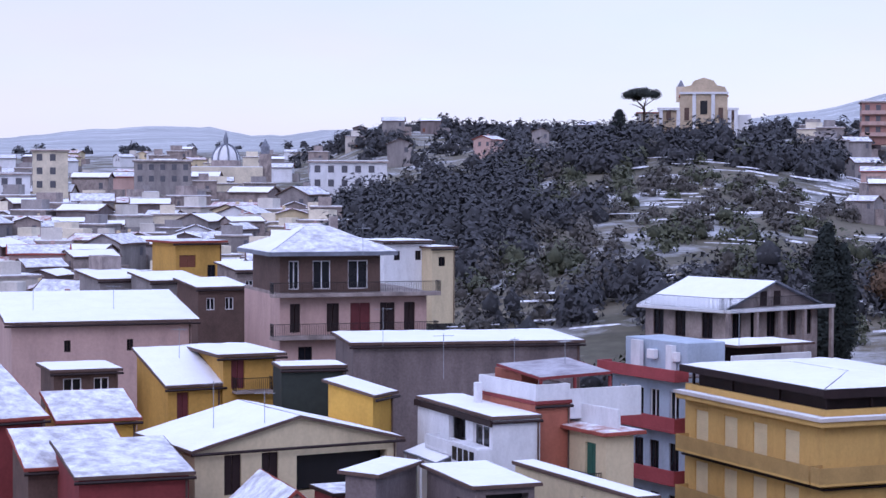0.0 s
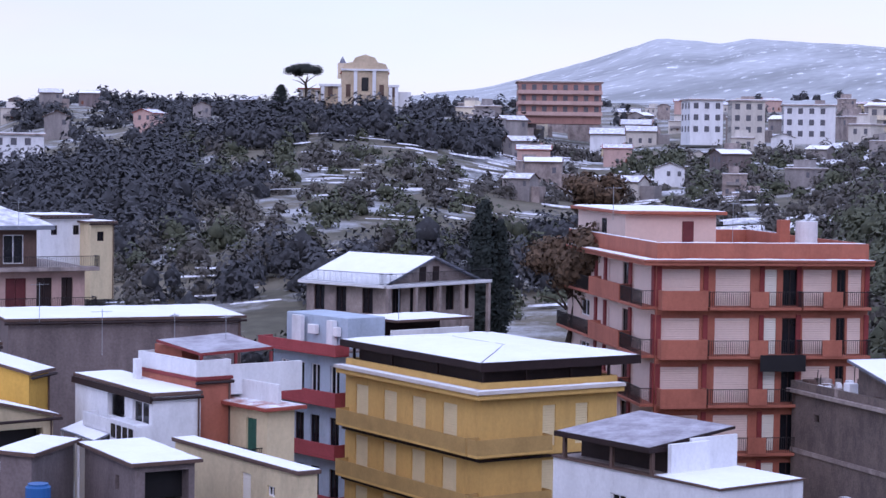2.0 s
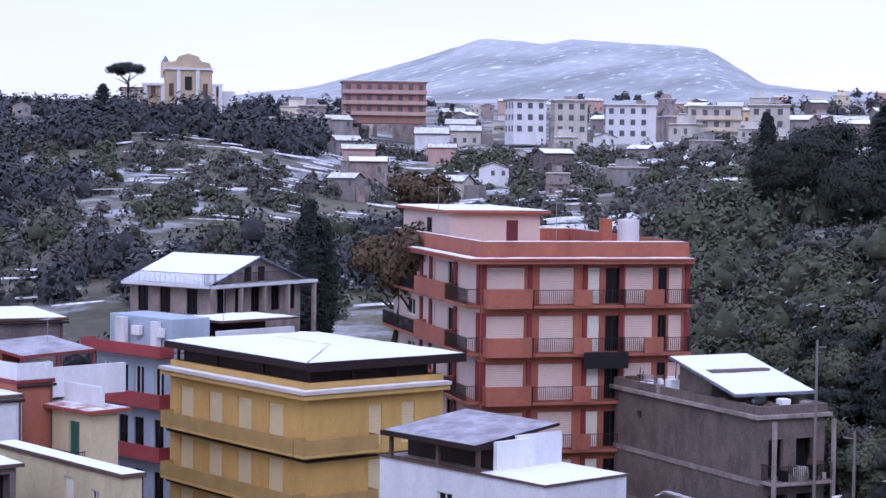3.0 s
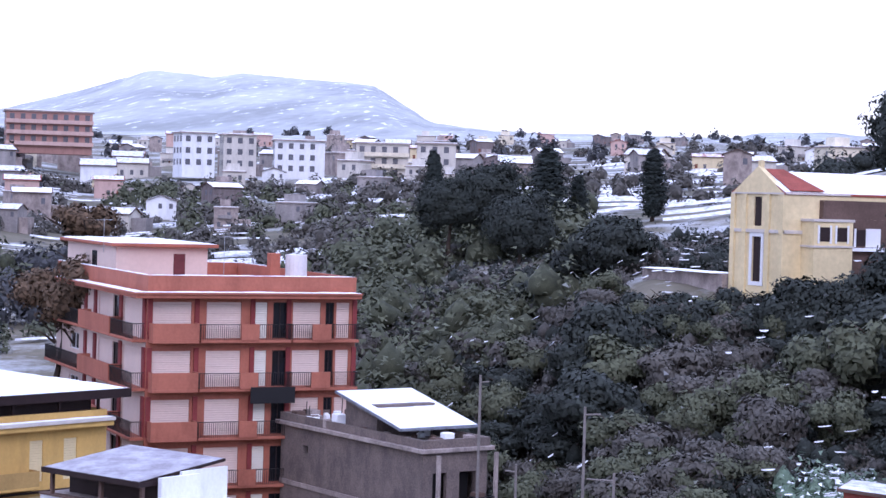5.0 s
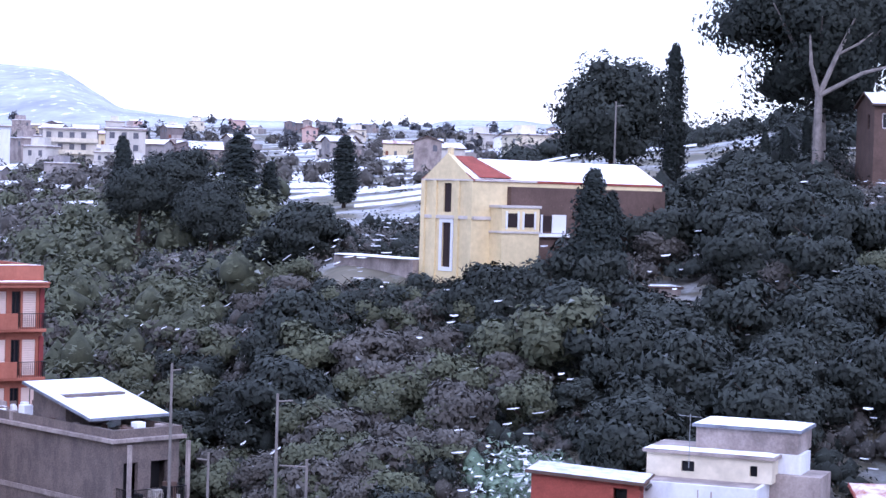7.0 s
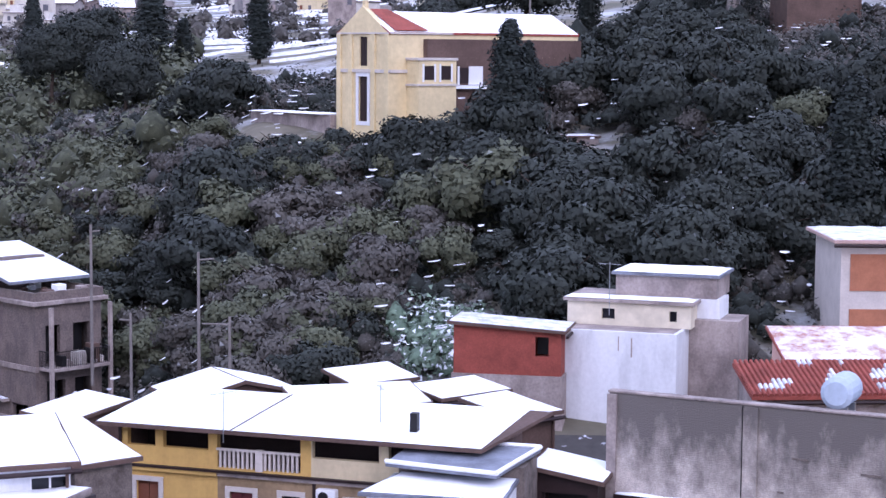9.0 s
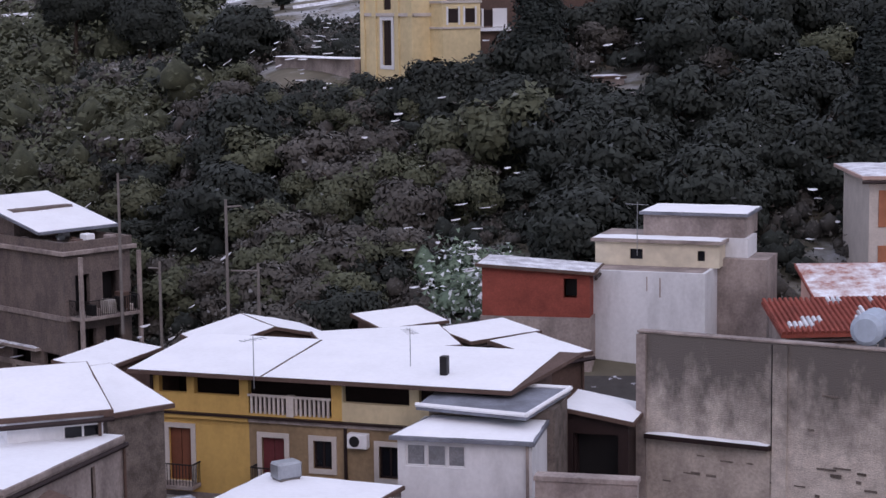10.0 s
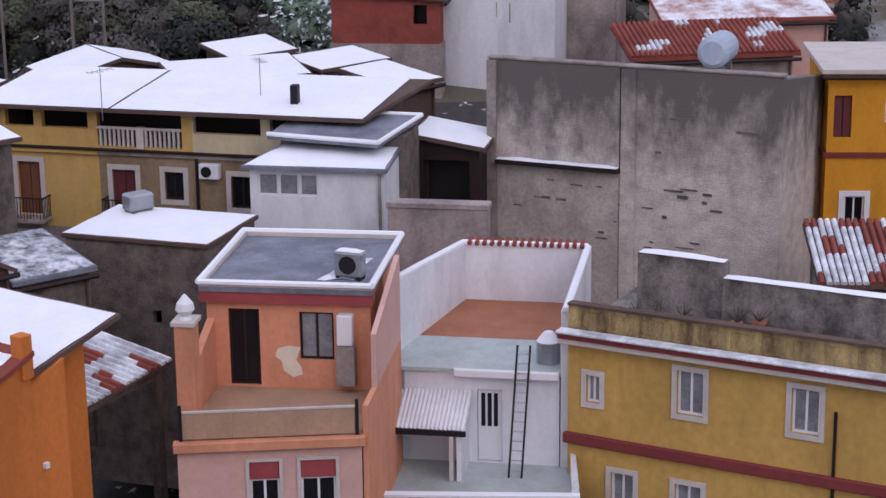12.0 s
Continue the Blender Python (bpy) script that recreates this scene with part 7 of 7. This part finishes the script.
far_wood("slope_undergrowth", "tangled winter undergrowth dusted with snow", 2600, (-11, 21), (97, 200), 0.24, "leaf_grey", lambda b, d, x, y: not (-1.2 < b < 6.5 and 141 < d < 166) and not (b < -6.3 and d < 124) and not (3.9 < b < 7.3 and d < 114), 15, (0.7, 1.7), 34)
far_wood("slope_brambles", "dark green brambles on the ravine slope", 1700, (-11, 21), (97, 200), 0.24, "leaf_dark", lambda b, d, x, y: not (-1.2 < b < 6.5 and 141 < d < 166) and not (b < -6.3 and d < 124) and not (3.9 < b < 7.3 and d < 114), 16, (0.8, 2.0), 34)
far_wood("prickly_pear_thicket", "pale green prickly pear thicket dusted with snow", 44, (3.9, 6.3), (106, 112), 0.36, "agave", None, 17, (1.0, 1.9), 70)

for k in range(16):
    x, y = polar(3.4 + 0.27 * k, 139.5 - 0.1 * k + 0.8 * (k % 3))
    tree("dark evergreen hedge tree beside the chapel", x, y, ground_z(x, y) - 0.5, TRUNKS[k % 3], CROWNS[1], 2.0, 0.85 + 0.09 * (k % 4), k * 47, "hedge trees", 1.0)

for k in range(22):
    x, y = polar(-1.4 + 0.23 * k, 141.3 - 1.1 * (k % 3))
    tree("low shrub before the chapel", x, y, ground_z(x, y) - 0.6, TRUNKS[k % 3], CROWNS[(0, 1, 2, 1)[k % 4]], 2.0, 0.7 + 0.05 * (k % 4), k * 61, "shrubs before the chapel", 1.0, "shrub")


def snow_strips(name, label, count, bearings, dists, lengths, widths, lift, seed, level):
    """Snow lying in narrow patches on the slope: long thin lumps that follow it."""
    rg = random.Random(seed)
    verts, faces = [], []
    for k in range(count):
        b = rg.uniform(*bearings)
        d = rg.uniform(*dists)
        x0, y0 = polar(b, d)
        if noise.noise(Vector((x0 / 45, y0 / 45, 4.0))) < level:
            continue
        n, half, wide = 7, rg.uniform(*lengths), rg.uniform(*widths)
        i = len(verts)
        bend = rg.uniform(-0.15, 0.15)
        up = rg.uniform(*lift)
        for j in range(n):
            t = 2 * j / (n - 1) - 1
            bb = b + math.degrees(half * t / d)
            for q in (-1, 0, 1):
                w = wide * (1 - t * t * 0.8) * (0.7 + 0.5 * noise.noise(Vector((k, j, q))))
                x, y = polar(bb, d + bend * half * t + q * w)
                verts.append((x, y, ground_z(x, y) + up + (wide * 0.25 if q == 0 else 0)))
        for j in range(n - 1):
            for q in (0, 1):
                a = i + j * 3 + q
                faces.append((a, a + 1, a + 4, a + 3))
    me = bpy.data.meshes.new(name)
    me.from_pydata(verts, [], faces)
    me.materials.append(M["snow_thin"])
    tagged(new(name, me), label, "snow", kind="stuff")


snow_strips("terrace_snow", "long strips of snow lying on hillside terraces", 300, (-31, -9), (190, 520), (0.8, 4), (0.3, 0.9), (0.3, 1.2), 77, 0.0)
snow_strips("wall_snow", "snow along the dry stone walls of the open terraces", 190, (-25.8, -12.5), (325, 475), (0.8, 4.5), (0.3, 1.1), (0.3, 0.7), 80, -0.35)
snow_strips("upper_slope_snow", "strips of snow lying on the valley terraces", 220, (-12, 10), (230, 700), (2, 14), (0.8, 3.0), (0.3, 0.5), 78, -0.2)
snow_strips("thicket_snow", "small patches of snow caught in the thicket", 520, (-10, 19), (103, 172), (0.1, 0.4), (0.1, 0.3), (0.8, 3.4), 79, -0.3)

# broad olives and thicket trees on the bare shelf under the chapel
for b, d, s, c in ((6.3, 126, 1.5, 0), (4.8, 127, 1.15, 4), (7.7, 125, 1.3, 1), (0.4, 128, 1.05, 2), (-1.2, 129, 1.15, 0), (2.1, 125, 0.95, 2), (9.4, 125, 1.3, 1), (1.2, 122, 0.9, 4), (3.4, 123, 0.9, 0)):
    x, y = polar(b, d)
    tree(LABELS[c], x, y, ground_z(x, y), TRUNKS[c % 3], CROWNS[c], 2.4, s, b * 70, "trees on the ravine slope", 0.95)

# single trees that stand out
for b, d, top, w, lab in ((-20.31, 185, -1.23, 1.25, 1), (-19.85, 186, -1.8, 1.2, 1), (-3.5, 235, 1.7, 2.3, 0), (-0.42, 240, 1.72, 2.2, 0), (-2.6, 238, 0.9, 2.0, 1),
                          (9.22, 200, 4.65, 1.0, 0), (6.94, 138, 0.95, 1.5, 1), (7.5, 139, 0.3, 1.3, 0), (16.99, 120, -0.6, 1.6, 1), (11.9, 190, 2.2, 1.1, 0),
                          (12.5, 192, 2.3, 1.1, 1), (13.1, 195, 2.6, 1.1, 0), (-6.9, 232, 1.5, 1.3, 1)):
    x, y = polar(b, d)
    zt = EYE + d * math.tan(radians(top))
    zg = ground_z(x, y)
    h = max(6.0, min(16, zt - zg))
    s = h / 13.5
    tree("tall dark columnar cypress on the slope", x, y, zt - h, STEM, CYPRESS[lab], 7.2, s * w, b * 40, "cypresses", 1.0 / w, "cypress")
for b, d, top, mesh, lift, s, lab in ((7.4, 190, 4.45, DOME, 7.5, 1.2, "broad rounded dark tree on the hill crest"),
                                      (13.4, 198, 8.9, GIANT, 13.5, 1.2, "large dark eucalyptus with pale bare limbs on the hill crest"),
                                      (-5.3, 215, 1.4, DOME, 7.5, 0.9, "dark rounded tree on the ravine edge"),
                                      (-6.4, 212, 0.9, DOME, 7.5, 0.7, "dark rounded tree on the ravine edge"),
                                      (-4.3, 208, 0.5, DOME, 7.5, 0.8, "dark rounded tree on the ravine edge"),
                                      (-25.64, 500, 2.7, UMBRELLA, 9.0, 1.0, "umbrella pine beside the hilltop church")):
    x, y = polar(b, d)
    hh = (lift + (9.0 if mesh is GIANT else 5.0 if mesh is DOME else 1.8)) * s
    tree(lab, x, y, EYE + d * math.tan(radians(top)) - hh, PALE_TRUNK if mesh is GIANT else TALL_TRUNK, mesh, lift, s, 20 * b)
x, y = polar(-16.6, 138)
for dx in (-4.5, -2.5, 0.0, 2.0, 4.0):
    tree("brown-leaved tree beside the red building", x + dx, y + abs(dx), EYE - 13, TRUNKS[1], CROWNS[5], 5.0 + 0.8 * math.cos(dx), 1.15, dx * 50)
# The eucalyptus's pale limbs and a second trunk, added before its crown to show.
b, (x, y) = radians(13.4), polar(13.4, 198)
side, near = Vector((math.cos(b), -math.sin(b), 0)), Vector((-math.sin(b), -math.cos(b), 0))
limbs = thing("eucalyptus_limbs", "pale bare limbs of the large eucalyptus, added in front of its crown", "tree", *(Vector((x, y, EYE + 4.0)) + near * 9.5))
for name, rows in (("trunk", ((0, 0, -3, 0.5), (0, 0, 6.8, 0.36))), ("limb", ((0, 0, 6.6, 0.3), (-0.8, 0.4, 9.5, 0.2), (-1.0, 0.2, 12.5, 0.08))),
                   ("limb", ((0, 0, 6.6, 0.3), (1.6, 0.3, 10.5, 0.22), (3.6, 0.2, 15.0, 0.08))), ("limb", ((0, 0, 6.6, 0.26), (4.0, 0.3, 8.8, 0.18), (9.0, 0, 10.2, 0.07))),
                   ("limb", ((1.6, 0.3, 10.5, 0.15), (3.6, 0.3, 11.6, 0.12), (5.0, 0.2, 12.8, 0.05)))):
    bm = bmesh.new()
    for (u0, v0, z0, r0), (u1, v1, z1, r1) in zip(rows, rows[1:]):
        rod(bm, side * u0 + near * v0 + Vector((0, 0, z0)), side * u1 + near * v1 + Vector((0, 0, z1)), r0, 7, r1)
    part(name, bm, "pale_bark", limbs)
x, y = polar(-16.9, 228)
zg = ground_z(x, y)
tree("tall brown-leaved tree behind the red building", x, y, zg, TALL_TRUNK, CROWNS[5], (EYE - 3.8 - zg) / 1.5, 1.5, 30)
x, y = polar(-26.35, 500)
tree("dark conifer beside the hilltop church", x, y, EYE + 8, STEM, CYPRESS[0], 7.2, 1.0, 0, "", 0.75, "cypress").scale.x = 2.0


# ---- far town ----
def far_house(kind, seed):
    """One of a few kinds of far house; parts under an empty at its base."""
    rg = random.Random(seed)
    w, l, h = rg.uniform(6, 9), rg.uniform(7, 11), rg.uniform(4.5, 6.8)
    wall = ("old_wall", "greige", "plaster", "pink", "stone_pale", "old_wall", "cream", "white", "plaster", "greige", "old_wall", "grey_wall")[kind]
    cover = ("snow", "snow_thin", "snow", "snow_thin", "snow", "snow", "snow_patch", "snow_thin", "snow", "snow", "snow_thin", "snow")[kind]
    r = tagged(new("far_house"), "%s far town house with snowy roof" % ("grey", "pale grey", "grey", "pink", "sandstone", "grey", "cream", "white", "brownish", "pale", "old grey", "dark grey")[kind], "house", "far town houses")
    part("wall", boxes((-l / 2, l / 2, -w / 2, w / 2, -4, h)), wall, r)
    if kind in (0, 4, 8, 9):
        part("roof", boxes((-l / 2 - .3, l / 2 + .3, -w / 2 - .3, w / 2 + .3, h, h + 0.35)), "plaster", r)
        part("snow_layer", boxes((-l / 2, l / 2, -w / 2, w / 2, h + 0.354, h + 0.5)), cover, r)
        part("balcony", boxes((-l / 3, l / 4, -w / 2 - 1.1, -w / 2 - 0.003, h - 3.1, h - 2.1)), "old_wall", r)
        part("roof_room", boxes((-l / 4, l / 6, -w / 4, w / 3, h + 0.504, h + 2.6)), wall, r)
    else:
        e = 0.5
        ri = rg.uniform(1.0, 1.8)
        for sgn in (-1, 1):
            q = ((-l / 2 - e, sgn * (w / 2 + e), h), (l / 2 + e, sgn * (w / 2 + e), h), (l / 2 + e, 0, h + ri), (-l / 2 - e, 0, h + ri))
            part("roof_slope", slope(q, 0.2), "tile" if kind == 3 else "brown", r)
            part("snow_layer", snow_sheet([(a, b, c + 0.01) for a, b, c in q], seed=seed, step=2.0, ragged=0.25), cover, r)
        for sx in (-1, 1):
            bm = bmesh.new()
            v = [bm.verts.new((sx * l / 2, y, z)) for y, z in ((-w / 2, h), (w / 2, h), (0, h + ri - 0.2))]
            bm.faces.new(v)
            part("gable", bm, wall, r)
        if kind % 3 == 0:
            part("chimney", boxes((l / 5, l / 5 + 0.6, w / 5, w / 5 + 0.6, h, h + ri + 0.5)), wall, r)
    part("annex", boxes((l / 2 + 0.003, l / 2 + rg.uniform(2, 4.5), -w / 3, w / 3, -4, h * rg.uniform(0.4, 0.8))), "old_wall" if kind % 2 else "plaster", r)
    for f in range(int(h // 3)):
        for u in range(int(l // 3)):
            if rg.random() < 0.5:
                x, z = -l / 2 + 1.5 + u * 3, 0.9 + f * 3
                bm = boxes((x - 0.5, x + 0.5, -w / 2 - 0.04, -w / 2 + 0.02, z, z + 1.5))
                part("window", bm, "far_window_haze" if rg.random() < 0.7 else "door_brown", r)
    for u in range(1 + kind % 2):
        y = -w / 2 + 1.5 + u * 3
        part("window", boxes((-l / 2 - 0.04, -l / 2 + 0.02, y - 0.5, y + 0.5, h - 2.2, h - 0.8)), "far_window_haze", r)
    return r


KINDS = [far_house(k, 70 + k) for k in range(12)]


def town(count, bearings, dists, seed, keep=None, sc=(0.7, 1.1), gap=9.0):
    rg = random.Random(seed)
    made = []
    tries = 0
    while len(made) < count and tries < count * 12:
        tries += 1
        b = rg.uniform(*bearings)
        d = dists[0] * (dists[1] / dists[0]) ** rg.random()
        x, y = polar(b, d)
        if any((x - p) ** 2 + (y - q) ** 2 < gap * gap for p, q in made) or not clear(x, y, 13):
            continue
        if keep and not keep(b, d, x, y):
            continue
        made.append((x, y))
        s = rg.uniform(*sc)
        copy_thing(rg.choice(KINDS), pose(x, y, ground_z(x, y), 0, 0, -b + rg.choice((0, 0, 90, 25, -25, 60))) @ Matrix.Diagonal((s, s, s, 1)))


for k in KINDS:
    k.matrix_basis = pose(*polar(-44 + 1.1 * KINDS.index(k), 420 + 40 * KINDS.index(k)), 30, 0, 0, 30)
    k.matrix_basis.translation.z = ground_z(k.matrix_basis.translation.x, k.matrix_basis.translation.y)
town(175, (-46.5, -34.8), (160, 420), 1, sc=(0.6, 0.95), gap=7.0)
town(52, (-46.5, -35.3), (420, 1000), 2, gap=12)
town(52, (-21, -6), (480, 1000), 3, gap=13)
town(16, (-20, -8), (330, 480), 7, sc=(0.5, 0.8), gap=15)
town(40, (-8, 7), (400, 1100), 4, sc=(0.6, 1.0), gap=15)
town(8, (-34, -22), (560, 1200), 6, gap=20)


# ---- landmarks ----
def hill_church():
    d = 500
    x, y = polar(-25.2, d)
    r = thing("hilltop_church", "pale sandstone baroque church with curved gable on the hilltop", "church", x, y, EYE + d * math.tan(radians(1.35)), 25)
    part("wall", boxes((0, 20, 0, 26, -6, 6.2)), "church_stone", r)
    part("nave_wall", boxes((5.5, 17.5, 0.31, 24, 6.203, 9.6)), "church_stone", r)
    part("nave_roof", boxes((5.2, 17.8, 0.31, 24.3, 9.603, 9.95)), "tile", r)
    part("left_wing", boxes((-5.5, -0.003, 3.0, 18, -6, 5.4)), "stone_pale", r)
    part("wing_roof", boxes((-5.8, -0.003, 2.7, 18.3, 5.403, 5.7)), "tile", r)
    part("lower_terrace", boxes((-3.0, 23.0, -5.0, -1.0, -9, -4.2)), "stone_pale", r)
    for u in (-5.3, -3.2, -1.2):
        part("pilaster", boxes((u, u + 0.8, 2.6, 2.997, -6, 5.2)), "white", r)
    part("front_wall", boxes((5.5, 17.5, -0.5, -0.003, -6, 10.5)), "church_stone", r)
    bm = bmesh.new()
    prof = [(5.5, 10.5), (6.2, 12.0), (8.2, 12.4), (9.0, 13.6), (11.5, 14.4), (14, 13.6), (14.8, 12.4), (16.8, 12.0), (17.5, 10.5)]
    f = [bm.verts.new((u, -0.5, z)) for u, z in prof]
    g = [bm.verts.new((u, 0.3, z)) for u, z in prof]
    bm.faces.new(f)
    bm.faces.new(g[::-1])
    for k in range(len(f)):
        j = (k + 1) % len(f)
        bm.faces.new((f[k], g[k], g[j], f[j]))
    bmesh.ops.recalc_face_normals(bm, faces=bm.faces[:])
    part("curved_gable", bm, "church_stone", r)
    for u in (0.2, 4.6, 8.6, 13.4, 17.6, 19.2):
        part("pilaster", boxes((u, u + 0.9, -0.95, -0.55, -6, 10.2 if 5 < u < 17.6 else 6.0)), "white", r)
    for u, z in ((2.6, 3.5), (7.2, 3.5), (15.8, 3.5), (2.6, -1.5), (7.2, -1.5), (15.8, -1.5), (18.6, 3.5)):
        part("niche", boxes((u - 0.6, u + 0.6, -0.6, -0.5, z, z + 3.2)), "brown", r)
    part("door", boxes((10.2, 12.8, -0.62, -0.5, -4, 1.5)), "door_brown", r)
    part("window", boxes((10.6, 12.4, -0.62, -0.5, 5, 8.5)), "glass", r)
    part("cornice", boxes((-0.3, 5.4, -0.9, -0.003, 6.1, 6.7), (17.6, 20.3, -0.9, -0.003, 6.1, 6.7), (5.3, 17.7, -1.1, -0.51, 10.2, 10.7)), "white", r)
    part("side_wing", boxes((20.003, 23.5, 2, 20, -6, 5.0)), "white", r)
    part("bell_turret", boxes((4.5, 7, 8, 10.5, 8.5, 12.5)), "stone_pale", r)
    bm = bmesh.new()
    rod(bm, (5.75, 9.2, 12.5), (5.75, 9.2, 14.2), 1.0, 8, 0.1)
    part("spire", bm, "slate", r)


def dome_church():
    d = 640
    x, y = polar(-37.93, d)
    r = thing("domed_church", "old town church with white ribbed dome and bell tower", "church", x, y, EYE + d * math.tan(radians(0.2)), 38)
    part("nave", boxes((-16, 12, -2, 18, -8, 1.5)), "stone_pale", r)
    part("snow_layer", boxes((-16, 12, -2, 18, 1.504, 1.8)), "snow", r)
    bm = bmesh.new()
    rod(bm, (0, 6, 1.8), (0, 6, 3.8), 4.8, 16)
    part("drum", bm, "plaster", r)
    bm = bmesh.new()
    bmesh.ops.create_uvsphere(bm, u_segments=24, v_segments=10, radius=4.5, matrix=Matrix.Translation((0, 6, 3.8)) @ Matrix.Diagonal((1, 1, 1.15, 1)))
    for f in bm.faces:
        f.smooth = True
    part("dome", bm, "white", r)
    for k in range(8):
        bm = bmesh.new()
        a = k * math.tau / 8 + 0.2
        for j in range(6):
            p0, p1 = radians(15 * j), radians(15 * (j + 1))
            rod(bm, (4.6 * math.cos(a) * math.cos(p0), 6 + 4.6 * math.sin(a) * math.cos(p0), 3.8 + 5.3 * math.sin(p0)),
                (4.6 * math.cos(a) * math.cos(p1), 6 + 4.6 * math.sin(a) * math.cos(p1), 3.8 + 5.3 * math.sin(p1)), 0.35, 5)
        part("rib", bm, "slate", r)
    bm = bmesh.new()
    rod(bm, (0, 6, 8.8), (0, 6, 11), 0.8, 8)
    rod(bm, (0, 6, 11), (0, 6, 13.5), 0.8, 8, 0.03)
    part("lantern", bm, "slate", r)
    part("bell_tower", boxes((11, 15, 4, 8, -8, 6)), "plaster", r)
    part("tower_top", boxes((11.6, 14.4, 4.6, 7.4, 6, 8.5)), "slate", r)
    bm = bmesh.new()
    rod(bm, (13, 6, 8.5), (13, 6, 11), 1.5, 8, 0.1)
    part("tower_cap", bm, "slate", r)


def far_block(label, b, d, el, rot, w, l, floors, wall, band_mat=None):
    """A far block of flats: el is the elevation of its foot."""
    x, y = polar(b, d)
    r = thing("far_apartment_block", label, "apartment block", x, y, EYE + d * math.tan(radians(el)), rot)
    h = floors * 3.1
    part("wall", boxes((0, w, 0, l, -2.5, h)), wall, r)
    part("roof", boxes((-0.5, w + 0.5, -0.5, l + 0.5, h + 0.003, h + 0.4)), "plaster", r)
    part("snow_layer", boxes((-0.3, w + 0.3, -0.3, l + 0.3, h + 0.404, h + 0.6)), "snow", r)
    for f in range(floors):
        z = f * 3.1
        if band_mat:
            part("balcony", boxes((-0.2, w + 0.2, -1.2, -0.003, z - 0.2, z + 0.9)), band_mat, r)
        for u in range(int(w // 3)):
            part("window", boxes((0.9 + u * 3, 2.2 + u * 3, -0.06, 0.02, z + 0.95, z + 2.5)), "far_window_haze", r)
        for u in range(int(l // 3)):
            part("window", boxes((-0.06, 0.02, 0.9 + u * 3, 2.2 + u * 3, z + 0.95, z + 2.5)), "far_window_haze", r)
    return r


hill_church()
dome_church()
far_block("long red and white apartment block on the far slope", -19.35, 560, 1.3, 22, 24, 12, 3, "dull_red", "pink")
far_block("tall cream apartment block on the far slope", -14.3, 520, 0.75, 30, 9, 9, 3, "white")
far_block("tall pale apartment block on the far slope", -13.1, 530, 0.75, 20, 9, 9, 3, "greige")
far_block("pale grey apartment block on the far slope", -11.6, 540, 0.65, 15, 14, 9, 3, "white")
far_block("cream terrace of flats on the far slope", -9.2, 520, 0.6, 10, 14, 9, 3, "greige", "stone_pale")
far_block("cream terrace of flats near the trees", -7.4, 500, 0.6, 8, 10, 9, 3, "greige")
far_block("blank white house wall at the edge of the old town", -44.9, 430, -0.75, 44, 10, 9, 2, "white")
far_block("sandstone palace block in the old town", -43.5, 455, -0.4, 44, 8, 12, 3, "stone_pale")
far_block("long low old town building with snowy roof", -40.6, 520, -0.2, 40, 15, 9, 2, "old_wall")
far_block("large white convent building at the edge of town", -35.45, 430, -0.35, 38, 17, 8, 2, "white")
